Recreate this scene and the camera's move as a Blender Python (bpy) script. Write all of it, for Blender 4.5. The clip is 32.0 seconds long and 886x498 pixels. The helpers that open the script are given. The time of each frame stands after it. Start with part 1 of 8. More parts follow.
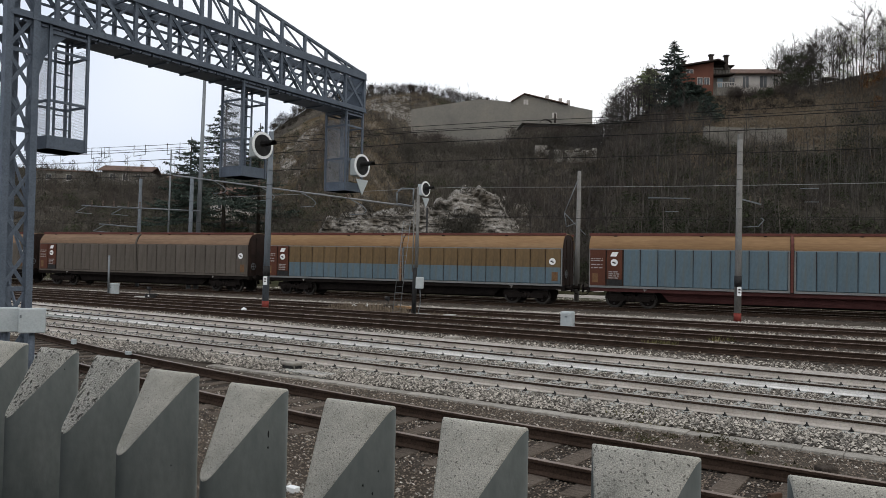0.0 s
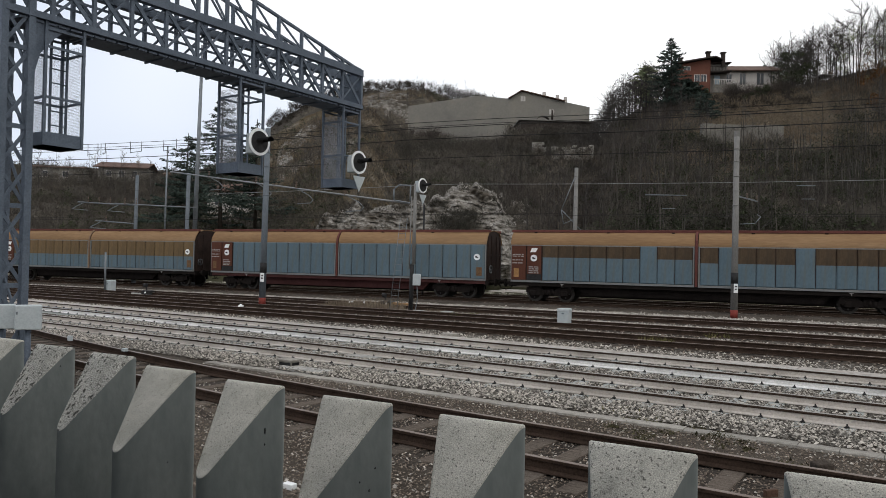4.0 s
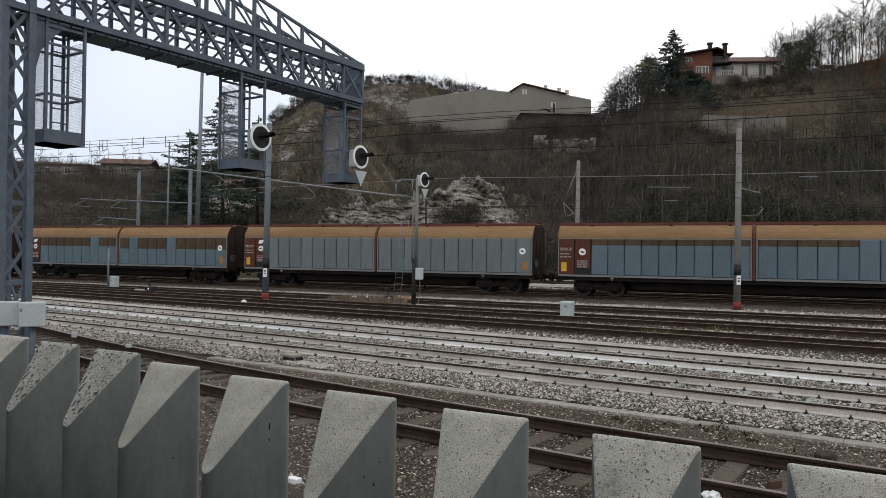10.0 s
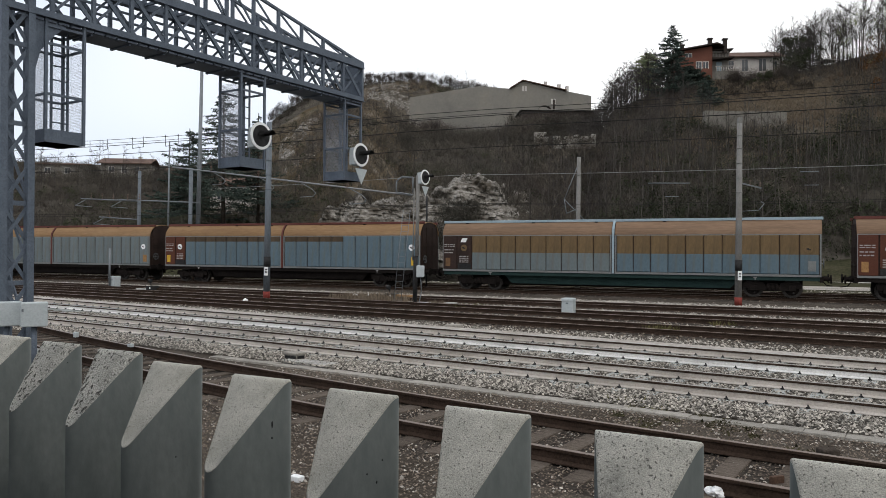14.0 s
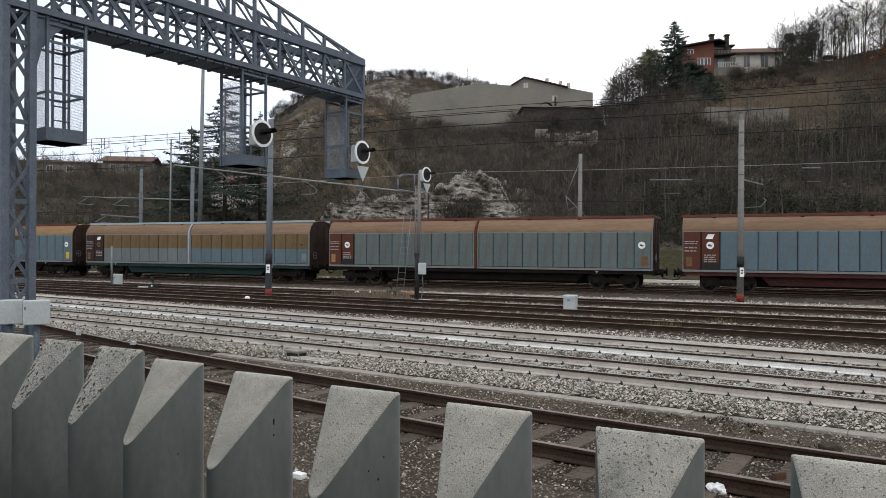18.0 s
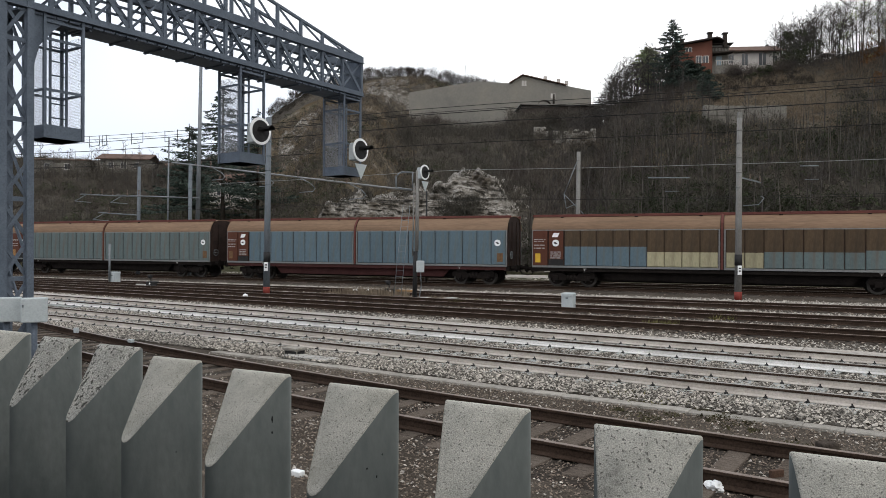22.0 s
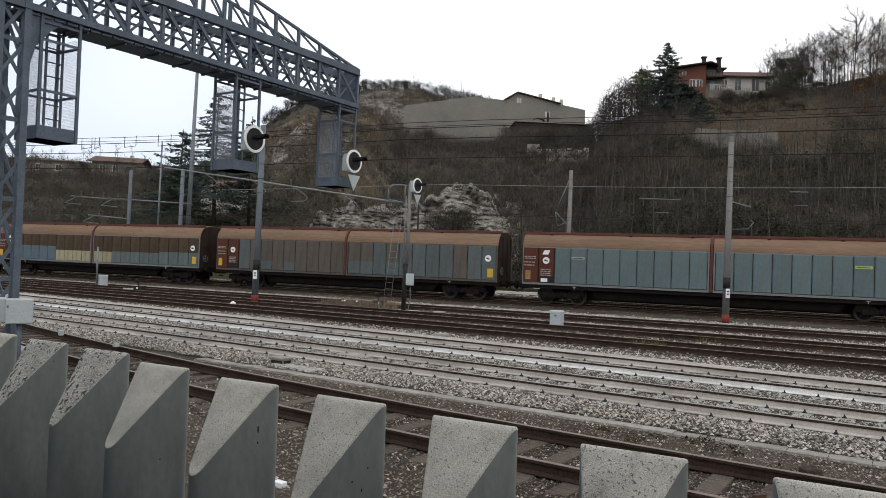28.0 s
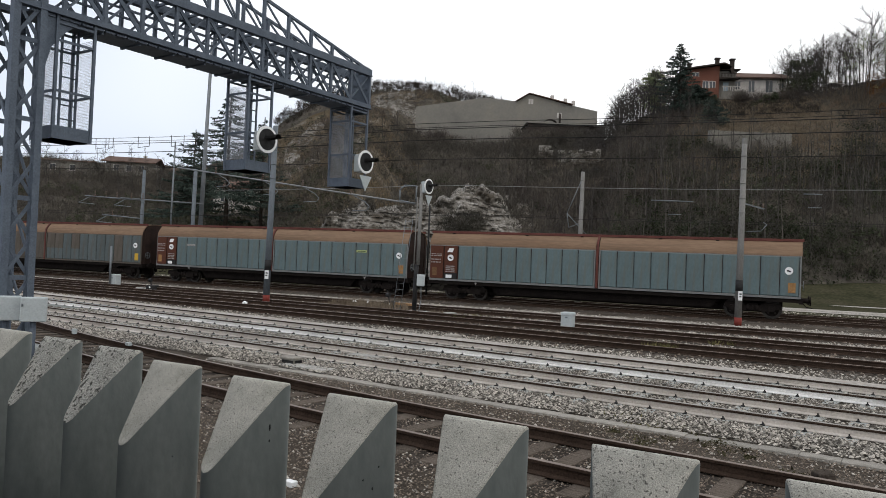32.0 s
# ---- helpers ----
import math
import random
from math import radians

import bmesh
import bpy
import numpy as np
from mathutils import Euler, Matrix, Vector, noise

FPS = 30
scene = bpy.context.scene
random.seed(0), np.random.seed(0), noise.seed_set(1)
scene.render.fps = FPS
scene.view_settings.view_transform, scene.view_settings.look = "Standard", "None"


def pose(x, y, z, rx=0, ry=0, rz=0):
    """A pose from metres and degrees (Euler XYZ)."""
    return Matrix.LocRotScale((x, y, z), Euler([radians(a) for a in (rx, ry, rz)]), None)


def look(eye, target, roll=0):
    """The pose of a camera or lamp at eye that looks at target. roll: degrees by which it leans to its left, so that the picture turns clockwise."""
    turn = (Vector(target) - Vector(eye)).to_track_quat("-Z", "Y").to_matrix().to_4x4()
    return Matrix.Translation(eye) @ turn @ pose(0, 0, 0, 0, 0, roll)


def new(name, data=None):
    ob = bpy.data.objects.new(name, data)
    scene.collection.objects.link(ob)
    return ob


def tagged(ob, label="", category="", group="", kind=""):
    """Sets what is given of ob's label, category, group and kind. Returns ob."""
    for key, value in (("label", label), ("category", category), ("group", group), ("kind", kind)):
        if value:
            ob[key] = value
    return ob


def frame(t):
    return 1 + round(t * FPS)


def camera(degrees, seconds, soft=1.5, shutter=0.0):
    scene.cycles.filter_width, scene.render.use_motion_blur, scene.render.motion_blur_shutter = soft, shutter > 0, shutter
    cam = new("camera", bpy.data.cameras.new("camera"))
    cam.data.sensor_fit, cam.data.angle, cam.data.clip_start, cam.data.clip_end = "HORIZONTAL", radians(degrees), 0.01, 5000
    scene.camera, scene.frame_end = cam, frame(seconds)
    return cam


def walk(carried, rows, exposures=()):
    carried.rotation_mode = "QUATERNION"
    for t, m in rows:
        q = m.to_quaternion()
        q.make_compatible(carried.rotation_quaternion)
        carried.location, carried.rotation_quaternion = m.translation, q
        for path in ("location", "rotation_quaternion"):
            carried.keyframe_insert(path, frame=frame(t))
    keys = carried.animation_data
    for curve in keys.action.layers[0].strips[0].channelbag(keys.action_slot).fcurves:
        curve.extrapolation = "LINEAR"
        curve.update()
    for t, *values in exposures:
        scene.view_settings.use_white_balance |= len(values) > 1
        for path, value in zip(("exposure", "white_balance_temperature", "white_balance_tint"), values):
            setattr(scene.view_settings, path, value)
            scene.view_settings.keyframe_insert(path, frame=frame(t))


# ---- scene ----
cam = camera(62.0, 32.0, soft=0.5)
walk(cam, [
    (0, pose(-0.0004, -0.0006, 2.1996, 91.147, -1.155, 0.134)),
    (0.5, pose(-0.0004, -0.0017, 2.2010, 91.119, -1.070, 0.260)),
    (1, pose(0.0012, -0.0010, 2.2000, 91.087, -1.181, 0.183)),
    (1.5, pose(0.0004, -0.0004, 2.2007, 91.007, -1.192, 0.081)),
    (2, pose(0.0001, -0.0007, 2.2002, 91.001, -1.222, 0.166)),
    (2.5, pose(-0.0007, -0.0002, 2.2004, 90.931, -1.205, 0.131)),
    (3, pose(0.0004, -0.0007, 2.2000, 91.001, -1.267, 0.154)),
    (3.5, pose(-0.0001, 0.0018, 2.1995, 90.960, -1.276, -0.025)),
    (5.5, pose(-0.0002, 0.0017, 2.2002, 90.727, -0.977, -0.015)),
    (6, pose(-0.0001, -0.0000, 2.2002, 90.664, -0.907, 0.061)),
    (6.5, pose(-0.0000, -0.0011, 2.2005, 90.641, -0.842, 0.120)),
    (7, pose(0.0011, 0.0021, 2.2000, 90.597, -0.924, 0.072)),
    (7.5, pose(0.0003, 0.0008, 2.2004, 90.671, -0.890, 0.061)),
    (8, pose(-0.0005, -0.0017, 2.2002, 90.668, -0.874, 0.042)),
    (8.5, pose(0.0006, 0.0002, 2.2001, 90.599, -0.759, 0.060)),
    (9, pose(0.0000, -0.0000, 2.2000, 90.600, -0.900, -0.000)),
    (9.5, pose(-0.0006, 0.0014, 2.2000, 90.521, -0.753, -0.011)),
    (10, pose(-0.0004, -0.0005, 2.2009, 90.429, -0.748, 0.095)),
    (10.5, pose(-0.0005, 0.0003, 2.2000, 90.365, -0.704, 0.133)),
    (11, pose(-0.0011, -0.0009, 2.1999, 90.374, -0.578, 0.151)),
    (11.5, pose(-0.0017, -0.0010, 2.2005, 90.300, -0.359, 0.181)),
    (12, pose(-0.0010, 0.0002, 2.1996, 90.369, -0.488, 0.176)),
    (12.5, pose(-0.0013, 0.0007, 2.2002, 90.324, -0.399, 0.126)),
    (13, pose(-0.0001, -0.0002, 2.1998, 90.312, -0.499, 0.236)),
    (13.5, pose(-0.0014, 0.0003, 2.1996, 90.230, -0.486, 0.046)),
    (14, pose(-0.0010, -0.0003, 2.2008, 90.229, -0.366, 0.168)),
    (14.5, pose(-0.0018, -0.0020, 2.2004, 90.283, -0.347, 0.307)),
    (16.5, pose(-0.0013, -0.0018, 2.1997, 89.922, -0.166, 0.335)),
    (17, pose(-0.0009, -0.0002, 2.2011, 89.858, -0.099, 0.263)),
    (17.5, pose(-0.0018, -0.0005, 2.2010, 90.013, -0.074, 0.310)),
    (18, pose(0.0006, -0.0008, 2.2007, 90.010, -0.239, 0.302)),
    (18.5, pose(-0.0009, 0.0003, 2.1990, 89.984, -0.451, 0.075)),
    (19, pose(-0.0007, -0.0002, 2.1998, 89.958, -0.483, 0.162)),
    (19.5, pose(-0.0004, 0.0016, 2.1992, 89.866, -0.553, 0.050)),
    (20, pose(-0.0013, 0.0003, 2.2000, 89.884, -0.439, 0.222)),
    (20.5, pose(-0.0015, 0.0016, 2.1994, 89.885, -0.279, 0.218)),
    (21, pose(-0.0010, 0.0001, 2.2007, 89.900, -0.134, 0.236)),
    (21.5, pose(-0.0023, -0.0005, 2.2007, 89.915, -0.252, 0.217)),
    (22, pose(-0.0003, -0.0001, 2.1999, 89.845, -0.264, 0.156)),
    (22.5, pose(-0.0012, -0.0004, 2.2002, 89.887, -0.317, 0.174)),
    (23, pose(-0.0020, -0.0016, 2.2005, 89.873, -0.246, 0.290)),
    (23.5, pose(-0.0012, -0.0012, 2.2003, 90.006, -0.342, 0.582)),
    (24, pose(-0.0021, -0.0012, 2.2005, 89.879, -0.329, 0.371)),
    (24.5, pose(-0.0017, -0.0036, 2.2028, 90.715, -0.586, 0.889)),
    (25, pose(-0.0036, -0.0077, 2.2027, 90.835, -1.172, 0.200)),
    (25.5, pose(-0.0047, -0.0086, 2.2037, 91.090, -1.593, -0.287)),
    (27.5, pose(-0.0049, -0.0073, 2.2032, 90.962, -2.206, -0.633)),
    (28, pose(-0.0045, -0.0068, 2.2030, 90.934, -2.112, -0.609)),
    (28.5, pose(-0.0048, -0.0056, 2.2033, 91.029, -2.198, -0.665)),
    (29, pose(-0.0045, -0.0069, 2.2026, 91.040, -2.298, -0.689)),
    (29.5, pose(-0.0053, -0.0071, 2.2029, 91.001, -2.424, -0.867)),
    (30, pose(-0.0050, -0.0072, 2.2028, 90.922, -2.436, -0.783)),
    (30.5, pose(-0.0048, -0.0055, 2.2017, 90.925, -2.593, -0.832)),
    (31, pose(-0.0051, -0.0074, 2.2027, 90.999, -2.590, -0.691)),
    (31.5, pose(-0.0057, -0.0077, 2.2020, 91.073, -2.480, -0.224)),
    (32, pose(-0.0058, -0.0091, 2.2002, 90.978, -2.393, 0.243)),
], exposures=((0.0, 0.15), (9.0, 0.16), (13.0, 0.25), (19.0, 0.41), (24.0, 0.37), (28.0, 0.28), (32.0, 0.22)))

# world and sun: a bright overcast day
world = bpy.data.worlds.new("sky")
scene.world = world
world.use_nodes = True
wn = world.node_tree
wn.nodes.clear()
sky_tex = wn.nodes.new("ShaderNodeTexSky")
sky_tex.sky_type = "NISHITA"
sky_tex.sun_disc = False
sky_tex.sun_elevation = radians(38)
sky_tex.sun_rotation = radians(200)
sky_tex.air_density, sky_tex.dust_density, sky_tex.ozone_density = 1.0, 6.0, 1.0
# a thin cloud cover, here and there a little greyer
dirs = wn.nodes.new("ShaderNodeTexCoord")
veil = wn.nodes.new("ShaderNodeTexNoise")
veil.inputs["Scale"].default_value, veil.inputs["Detail"].default_value = 1.1, 3
wn.links.new(dirs.outputs["Generated"], veil.inputs["Vector"])
tone = wn.nodes.new("ShaderNodeValToRGB")
tone.color_ramp.elements[0].position, tone.color_ramp.elements[1].position = 0.36, 0.58
tone.color_ramp.elements[0].color = (0.68, 0.74, 0.85, 1)
tone.color_ramp.elements[1].color = (1.0, 1.0, 1.0, 1)
# the cover is thinner on one side of the sky
axis = wn.nodes.new("ShaderNodeSeparateXYZ")
wn.links.new(dirs.outputs["Generated"], axis.inputs[0])
lean = wn.nodes.new("ShaderNodeMath")
lean.operation = "MULTIPLY_ADD"
lean.inputs[1].default_value = 0.42
wn.links.new(axis.outputs["X"], lean.inputs[0])
wn.links.new(veil.outputs["Fac"], lean.inputs[2])
wn.links.new(lean.outputs[0], tone.inputs[0])
gain = wn.nodes.new("ShaderNodeVectorMath")
gain.operation = "SCALE"
gain.inputs["Scale"].default_value = 11.6
wn.links.new(tone.outputs[0], gain.inputs[0])
cloud = wn.nodes.new("ShaderNodeMixRGB")
cloud.inputs[0].default_value = 0.86
wn.links.new(gain.outputs[0], cloud.inputs[2])
wn.links.new(sky_tex.outputs[0], cloud.inputs[1])
sky_bg = wn.nodes.new("ShaderNodeBackground")
sky_bg.inputs[1].default_value = 0.1
wn.links.new(cloud.outputs[0], sky_bg.inputs[0])
sky_out = wn.nodes.new("ShaderNodeOutputWorld")
wn.links.new(sky_bg.outputs[0], sky_out.inputs[0])
sun_data = bpy.data.lights.new("sun", "SUN")
sun_data.energy, sun_data.angle, sun_data.color = 0.6, radians(25), (1.0, 0.96, 0.9)
sun = new("sun", sun_data)
sun.matrix_world = look((0, 0, 60), (14, 38, 0))

# ---------------------------------------------------------------- materials
def material(name, colors, scale=3.0, rough=0.8, metal=0.0, bump=0.2, fine=40.0, fine_amount=0.35, stretch=(1, 1, 1), stain=None, per_object=0.0, spec=0.2):
    """A surface with two scales of variation: large blotches through a ramp of colours and fine grain over them."""
    m = bpy.data.materials.new(name)
    m.use_nodes = True
    nt = m.node_tree
    bsdf = nt.nodes["Principled BSDF"]
    bsdf.inputs["Roughness"].default_value = rough
    bsdf.inputs["Metallic"].default_value = metal
    bsdf.inputs["Specular IOR Level"].default_value = spec
    co = nt.nodes.new("ShaderNodeTexCoord")
    mp = nt.nodes.new("ShaderNodeMapping")
    mp.inputs["Scale"].default_value = stretch
    nt.links.new(co.outputs["Object"], mp.inputs[0])
    n1 = nt.nodes.new("ShaderNodeTexNoise")
    n1.inputs["Scale"].default_value = scale
    n1.inputs["Detail"].default_value = 5
    n1.inputs["Roughness"].default_value = 0.65
    nt.links.new(mp.outputs[0], n1.inputs["Vector"])
    ramp = nt.nodes.new("ShaderNodeValToRGB")
    ramp.color_ramp.elements[0].position, ramp.color_ramp.elements[1].position = 0.3, 0.7
    while len(ramp.color_ramp.elements) < len(colors):
        ramp.color_ramp.elements.new(0.5)
    for i, c in enumerate(colors):
        ramp.color_ramp.elements[i].position = 0.3 + 0.4 * i / max(1, len(colors) - 1)
        ramp.color_ramp.elements[i].color = (*c, 1)
    nt.links.new(n1.outputs["Fac"], ramp.inputs[0])
    n2 = nt.nodes.new("ShaderNodeTexNoise")
    n2.inputs["Scale"].default_value = fine
    n2.inputs["Detail"].default_value = 3
    nt.links.new(mp.outputs[0], n2.inputs["Vector"])
    mr = nt.nodes.new("ShaderNodeMapRange")
    mr.inputs["From Min"].default_value, mr.inputs["From Max"].default_value = 0.3, 0.7
    mr.inputs["To Min"].default_value, mr.inputs["To Max"].default_value = 1 - fine_amount, 1 + fine_amount
    nt.links.new(n2.outputs["Fac"], mr.inputs["Value"])
    mul = nt.nodes.new("ShaderNodeVectorMath")
    mul.operation = "SCALE"
    nt.links.new(ramp.outputs[0], mul.inputs[0])
    nt.links.new(mr.outputs[0], mul.inputs["Scale"])
    last = mul.outputs[0]
    if stain:
        color, amount, s_scale, s_stretch, s_lo, s_hi = (*stain, 0.5, 0.72)[:6]
        mp2 = nt.nodes.new("ShaderNodeMapping")
        mp2.inputs["Scale"].default_value = s_stretch
        nt.links.new(co.outputs["Object"], mp2.inputs[0])
        n3 = nt.nodes.new("ShaderNodeTexNoise")
        n3.inputs["Scale"].default_value = s_scale
        n3.inputs["Detail"].default_value = 4
        nt.links.new(mp2.outputs[0], n3.inputs["Vector"])
        r3 = nt.nodes.new("ShaderNodeMapRange")
        r3.inputs["From Min"].default_value, r3.inputs["From Max"].default_value = s_lo, s_hi
        r3.inputs["To Min"].default_value, r3.inputs["To Max"].default_value = 0, amount
        nt.links.new(n3.outputs["Fac"], r3.inputs["Value"])
        mx = nt.nodes.new("ShaderNodeMixRGB")
        mx.inputs[2].default_value = (*color, 1)
        nt.links.new(r3.outputs[0], mx.inputs[0])
        nt.links.new(last, mx.inputs[1])
        last = mx.outputs[0]
    if per_object:
        info = nt.nodes.new("ShaderNodeObjectInfo")
        r4 = nt.nodes.new("ShaderNodeMapRange")
        r4.inputs["To Min"].default_value, r4.inputs["To Max"].default_value = 1 - per_object, 1 + per_object
        nt.links.new(info.outputs["Random"], r4.inputs["Value"])
        m4 = nt.nodes.new("ShaderNodeVectorMath")
        m4.operation = "SCALE"
        nt.links.new(last, m4.inputs[0])
        nt.links.new(r4.outputs[0], m4.inputs["Scale"])
        last = m4.outputs[0]
    nt.links.new(last, bsdf.inputs["Base Color"])
    if bump:
        b = nt.nodes.new("ShaderNodeBump")
        b.inputs["Strength"].default_value = bump
        b.inputs["Distance"].default_value = 0.02
        nt.links.new(n2.outputs["Fac"], b.inputs["Height"])
        nt.links.new(b.outputs[0], bsdf.inputs["Normal"])
    return m


def add_islands(m, low, high, power=1.0):
    """Let each separate piece of a joined mesh differ in brightness."""
    nt = m.node_tree
    bsdf = nt.nodes["Principled BSDF"]
    src = bsdf.inputs["Base Color"].links[0].from_socket
    geo = nt.nodes.new("ShaderNodeNewGeometry")
    mr = nt.nodes.new("ShaderNodeMapRange")
    mr.inputs["To Min"].default_value, mr.inputs["To Max"].default_value = low, high
    bend = nt.nodes.new("ShaderNodeMath")
    bend.operation = "POWER"
    bend.inputs[1].default_value = power
    nt.links.new(geo.outputs["Random Per Island"], bend.inputs[0])
    nt.links.new(bend.outputs[0], mr.inputs["Value"])
    sc = nt.nodes.new("ShaderNodeVectorMath")
    sc.operation = "SCALE"
    nt.links.new(src, sc.inputs[0])
    nt.links.new(mr.outputs[0], sc.inputs["Scale"])
    nt.links.new(sc.outputs[0], bsdf.inputs["Base Color"])
    return m


M_concrete = material("pale_concrete", [(0.27, 0.27, 0.25), (0.36, 0.355, 0.33), (0.42, 0.41, 0.38)], 6, 0.9, bump=0.5, fine=220, fine_amount=0.3, stain=((0.10, 0.10, 0.10), 0.7, 7, (1, 1, 1)))
M_concrete_smooth = material("cast_concrete", [(0.25, 0.27, 0.26), (0.33, 0.345, 0.33)], 4, 0.85, bump=0.15, fine=60, fine_amount=0.1, stain=((0.16, 0.17, 0.16), 0.5, 5, (2, 2, 0.5)))
M_steel = material("grey_painted_steel", [(0.076, 0.094, 0.120), (0.110, 0.132, 0.163)], 3, 0.6, 0.2, 0.05, 30, 0.15)
M_pole = material("weathered_pole_concrete", [(0.142, 0.140, 0.131), (0.20, 0.197, 0.186)], 3, 0.9, 0, 0.2, 30, 0.15, (1, 1, 0.3))
M_rail_side = material("dusty_pale_rail", [(0.42, 0.41, 0.39), (0.60, 0.59, 0.57), (0.78, 0.77, 0.75)], 0.5, 0.7, 0.1, 0.1, 30, 0.15)
M_rail_head = material("worn_rail_head", [(0.20, 0.185, 0.17), (0.30, 0.28, 0.255)], 2, 0.5, 0.3, 0.05, 30, 0.1)
M_rust = material("rusty_rail", [(0.030, 0.021, 0.016), (0.055, 0.038, 0.029)], 3, 0.85, 0.2, 0.2, 40, 0.3, spec=0.02)
M_black = material("black_iron", [(0.012, 0.012, 0.013), (0.03, 0.03, 0.03)], 3, 0.7, 0.2, 0.1, 30, 0.2)
M_white = material("white_enamel", [(0.66, 0.68, 0.68), (0.76, 0.77, 0.77)], 3, 0.5, 0, 0.02, 30, 0.06)
M_ground = material("yard_gravel", [(0.042, 0.035, 0.028), (0.066, 0.056, 0.046), (0.096, 0.083, 0.07)], 0.35, 0.95, 0, 0.6, 45, 0.5, spec=0.02)
M_hill = material("hillside_soil", [(0.036, 0.033, 0.028), (0.066, 0.059, 0.049), (0.10, 0.087, 0.069)], 0.12, 1.0, 0, 0.6, 1.5, 0.4, spec=0.02)
M_wood = material("sleeper_wood", [(0.032, 0.027, 0.023), (0.07, 0.058, 0.048)], 4, 0.95, 0, 0.4, 30, 0.35, (1, 1, 1), spec=0.02)


# ---------------------------------------------------------------- mesh helpers
def part(name, bm, mat, parent=None, label="", m=None):
    """Link a bmesh as one mesh object under a thing or part."""
    me = bpy.data.meshes.new(name)
    bm.to_mesh(me)
    bm.free()
    for x in (mat if isinstance(mat, (list, tuple)) else [mat]):
        me.materials.append(x)
    ob = new(name, me)
    if parent is not None:
        ob.parent = parent
    if m is not None:
        ob.matrix_basis = m
    if label:
        tagged(ob, label)
    return ob


def thing(name, m, label, category, group="", kind=""):
    ob = new(name)
    ob.empty_display_size = 0.2
    ob.matrix_basis = m
    return tagged(ob, label, category, group, kind)


def box(bm, lo, hi, m=None, mat=0, bevel=0.0):
    (x0, y0, z0), (x1, y1, z1) = lo, hi
    vs = [bm.verts.new((x, y, z)) for x in (x0, x1) for y in (y0, y1) for z in (z0, z1)]
    fs = [bm.faces.new([vs[i] for i in q]) for q in ((0, 1, 3, 2), (4, 6, 7, 5), (0, 4, 5, 1), (2, 3, 7, 6), (0, 2, 6, 4), (1, 5, 7, 3))]
    for f in fs:
        f.material_index = mat
    if m is not None:
        bmesh.ops.transform(bm, matrix=m, verts=vs)
    if bevel:
        es = list({e for f in fs for e in f.edges})
        bmesh.ops.bevel(bm, geom=es, offset=bevel, segments=2, affect="EDGES", profile=0.5)
    return vs


def rod(bm, a, b, r, r2=None, sides=8, mat=0, caps=True):
    """A round bar from a to b."""
    a, b = Vector(a), Vector(b)
    r2 = r if r2 is None else r2
    q = (b - a).to_track_quat("Z", "Y").to_matrix()
    rings = []
    for p, rad in ((a, r), (b, r2)):
        rings.append([bm.verts.new(p + q @ Vector((rad * math.cos(2 * math.pi * i / sides), rad * math.sin(2 * math.pi * i / sides), 0))) for i in range(sides)])
    for i in range(sides):
        f = bm.faces.new((rings[0][i], rings[0][(i + 1) % sides], rings[1][(i + 1) % sides], rings[1][i]))
        f.material_index = mat
        f.smooth = sides > 4
    if caps:
        bm.faces.new(rings[0][::-1]).material_index = mat
        bm.faces.new(rings[1]).material_index = mat


def bar(bm, a, b, w, h, mat=0, up=(0, 0, 1)):
    """A flat bar of width w and height h from a to b."""
    a, b = Vector(a), Vector(b)
    d = (b - a).normalized()
    side = d.cross(Vector(up))
    if side.length < 1e-4:
        side = d.cross(Vector((1, 0, 0)))
    side.normalize()
    top = side.cross(d).normalized()
    vs = [bm.verts.new(p + side * (sx * w / 2) + top * (sz * h / 2)) for p in (a, b) for sx, sz in ((-1, -1), (1, -1), (1, 1), (-1, 1))]
    for q in ((3, 2, 1, 0), (4, 5, 6, 7), (1, 5, 4, 0), (2, 6, 5, 1), (3, 7, 6, 2), (0, 4, 7, 3)):
        bm.faces.new([vs[i] for i in q]).material_index = mat


def extrude_profile(bm, pts, a, b, mat=0, closed=True, mats=None, caps=True):
    """Sweep a profile (across, up) from a to b along a level line. Across is to the left of the way."""
    a, b = Vector(a), Vector(b)
    d = (b - a).normalized()
    side = Vector((-d.y, d.x, 0)).normalized()
    rings = [[bm.verts.new(p + side * u + Vector((0, 0, v))) for u, v in pts] for p in (a, b)]
    n = len(pts)
    for i in range(n if closed else n - 1):
        j = (i + 1) % n
        f = bm.faces.new((rings[0][i], rings[1][i], rings[1][j], rings[0][j]))
        f.material_index = mats[i] if mats else mat
    if closed and caps:
        bm.faces.new(rings[0]).material_index = mat
        bm.faces.new(rings[1][::-1]).material_index = mat
    return rings


# ---------------------------------------------------------------- plan
# z = 0 is the top of the rails; the bed lies 0.2 m below. The eye is 2.2 m above the rails.
YARD = radians(-33.5)
YU, YN = Vector((math.cos(YARD), math.sin(YARD), 0)), Vector((-math.sin(YARD), math.cos(YARD), 0))
TRAIN = radians(-23.5)
TU, TN = Vector((math.cos(TRAIN), math.sin(TRAIN), 0)), Vector((-math.sin(TRAIN), math.cos(TRAIN), 0))
TRAIN_D = 44.0 * math.cos(TRAIN)            # near side of the wagons, from the eye
GROUND = -0.2

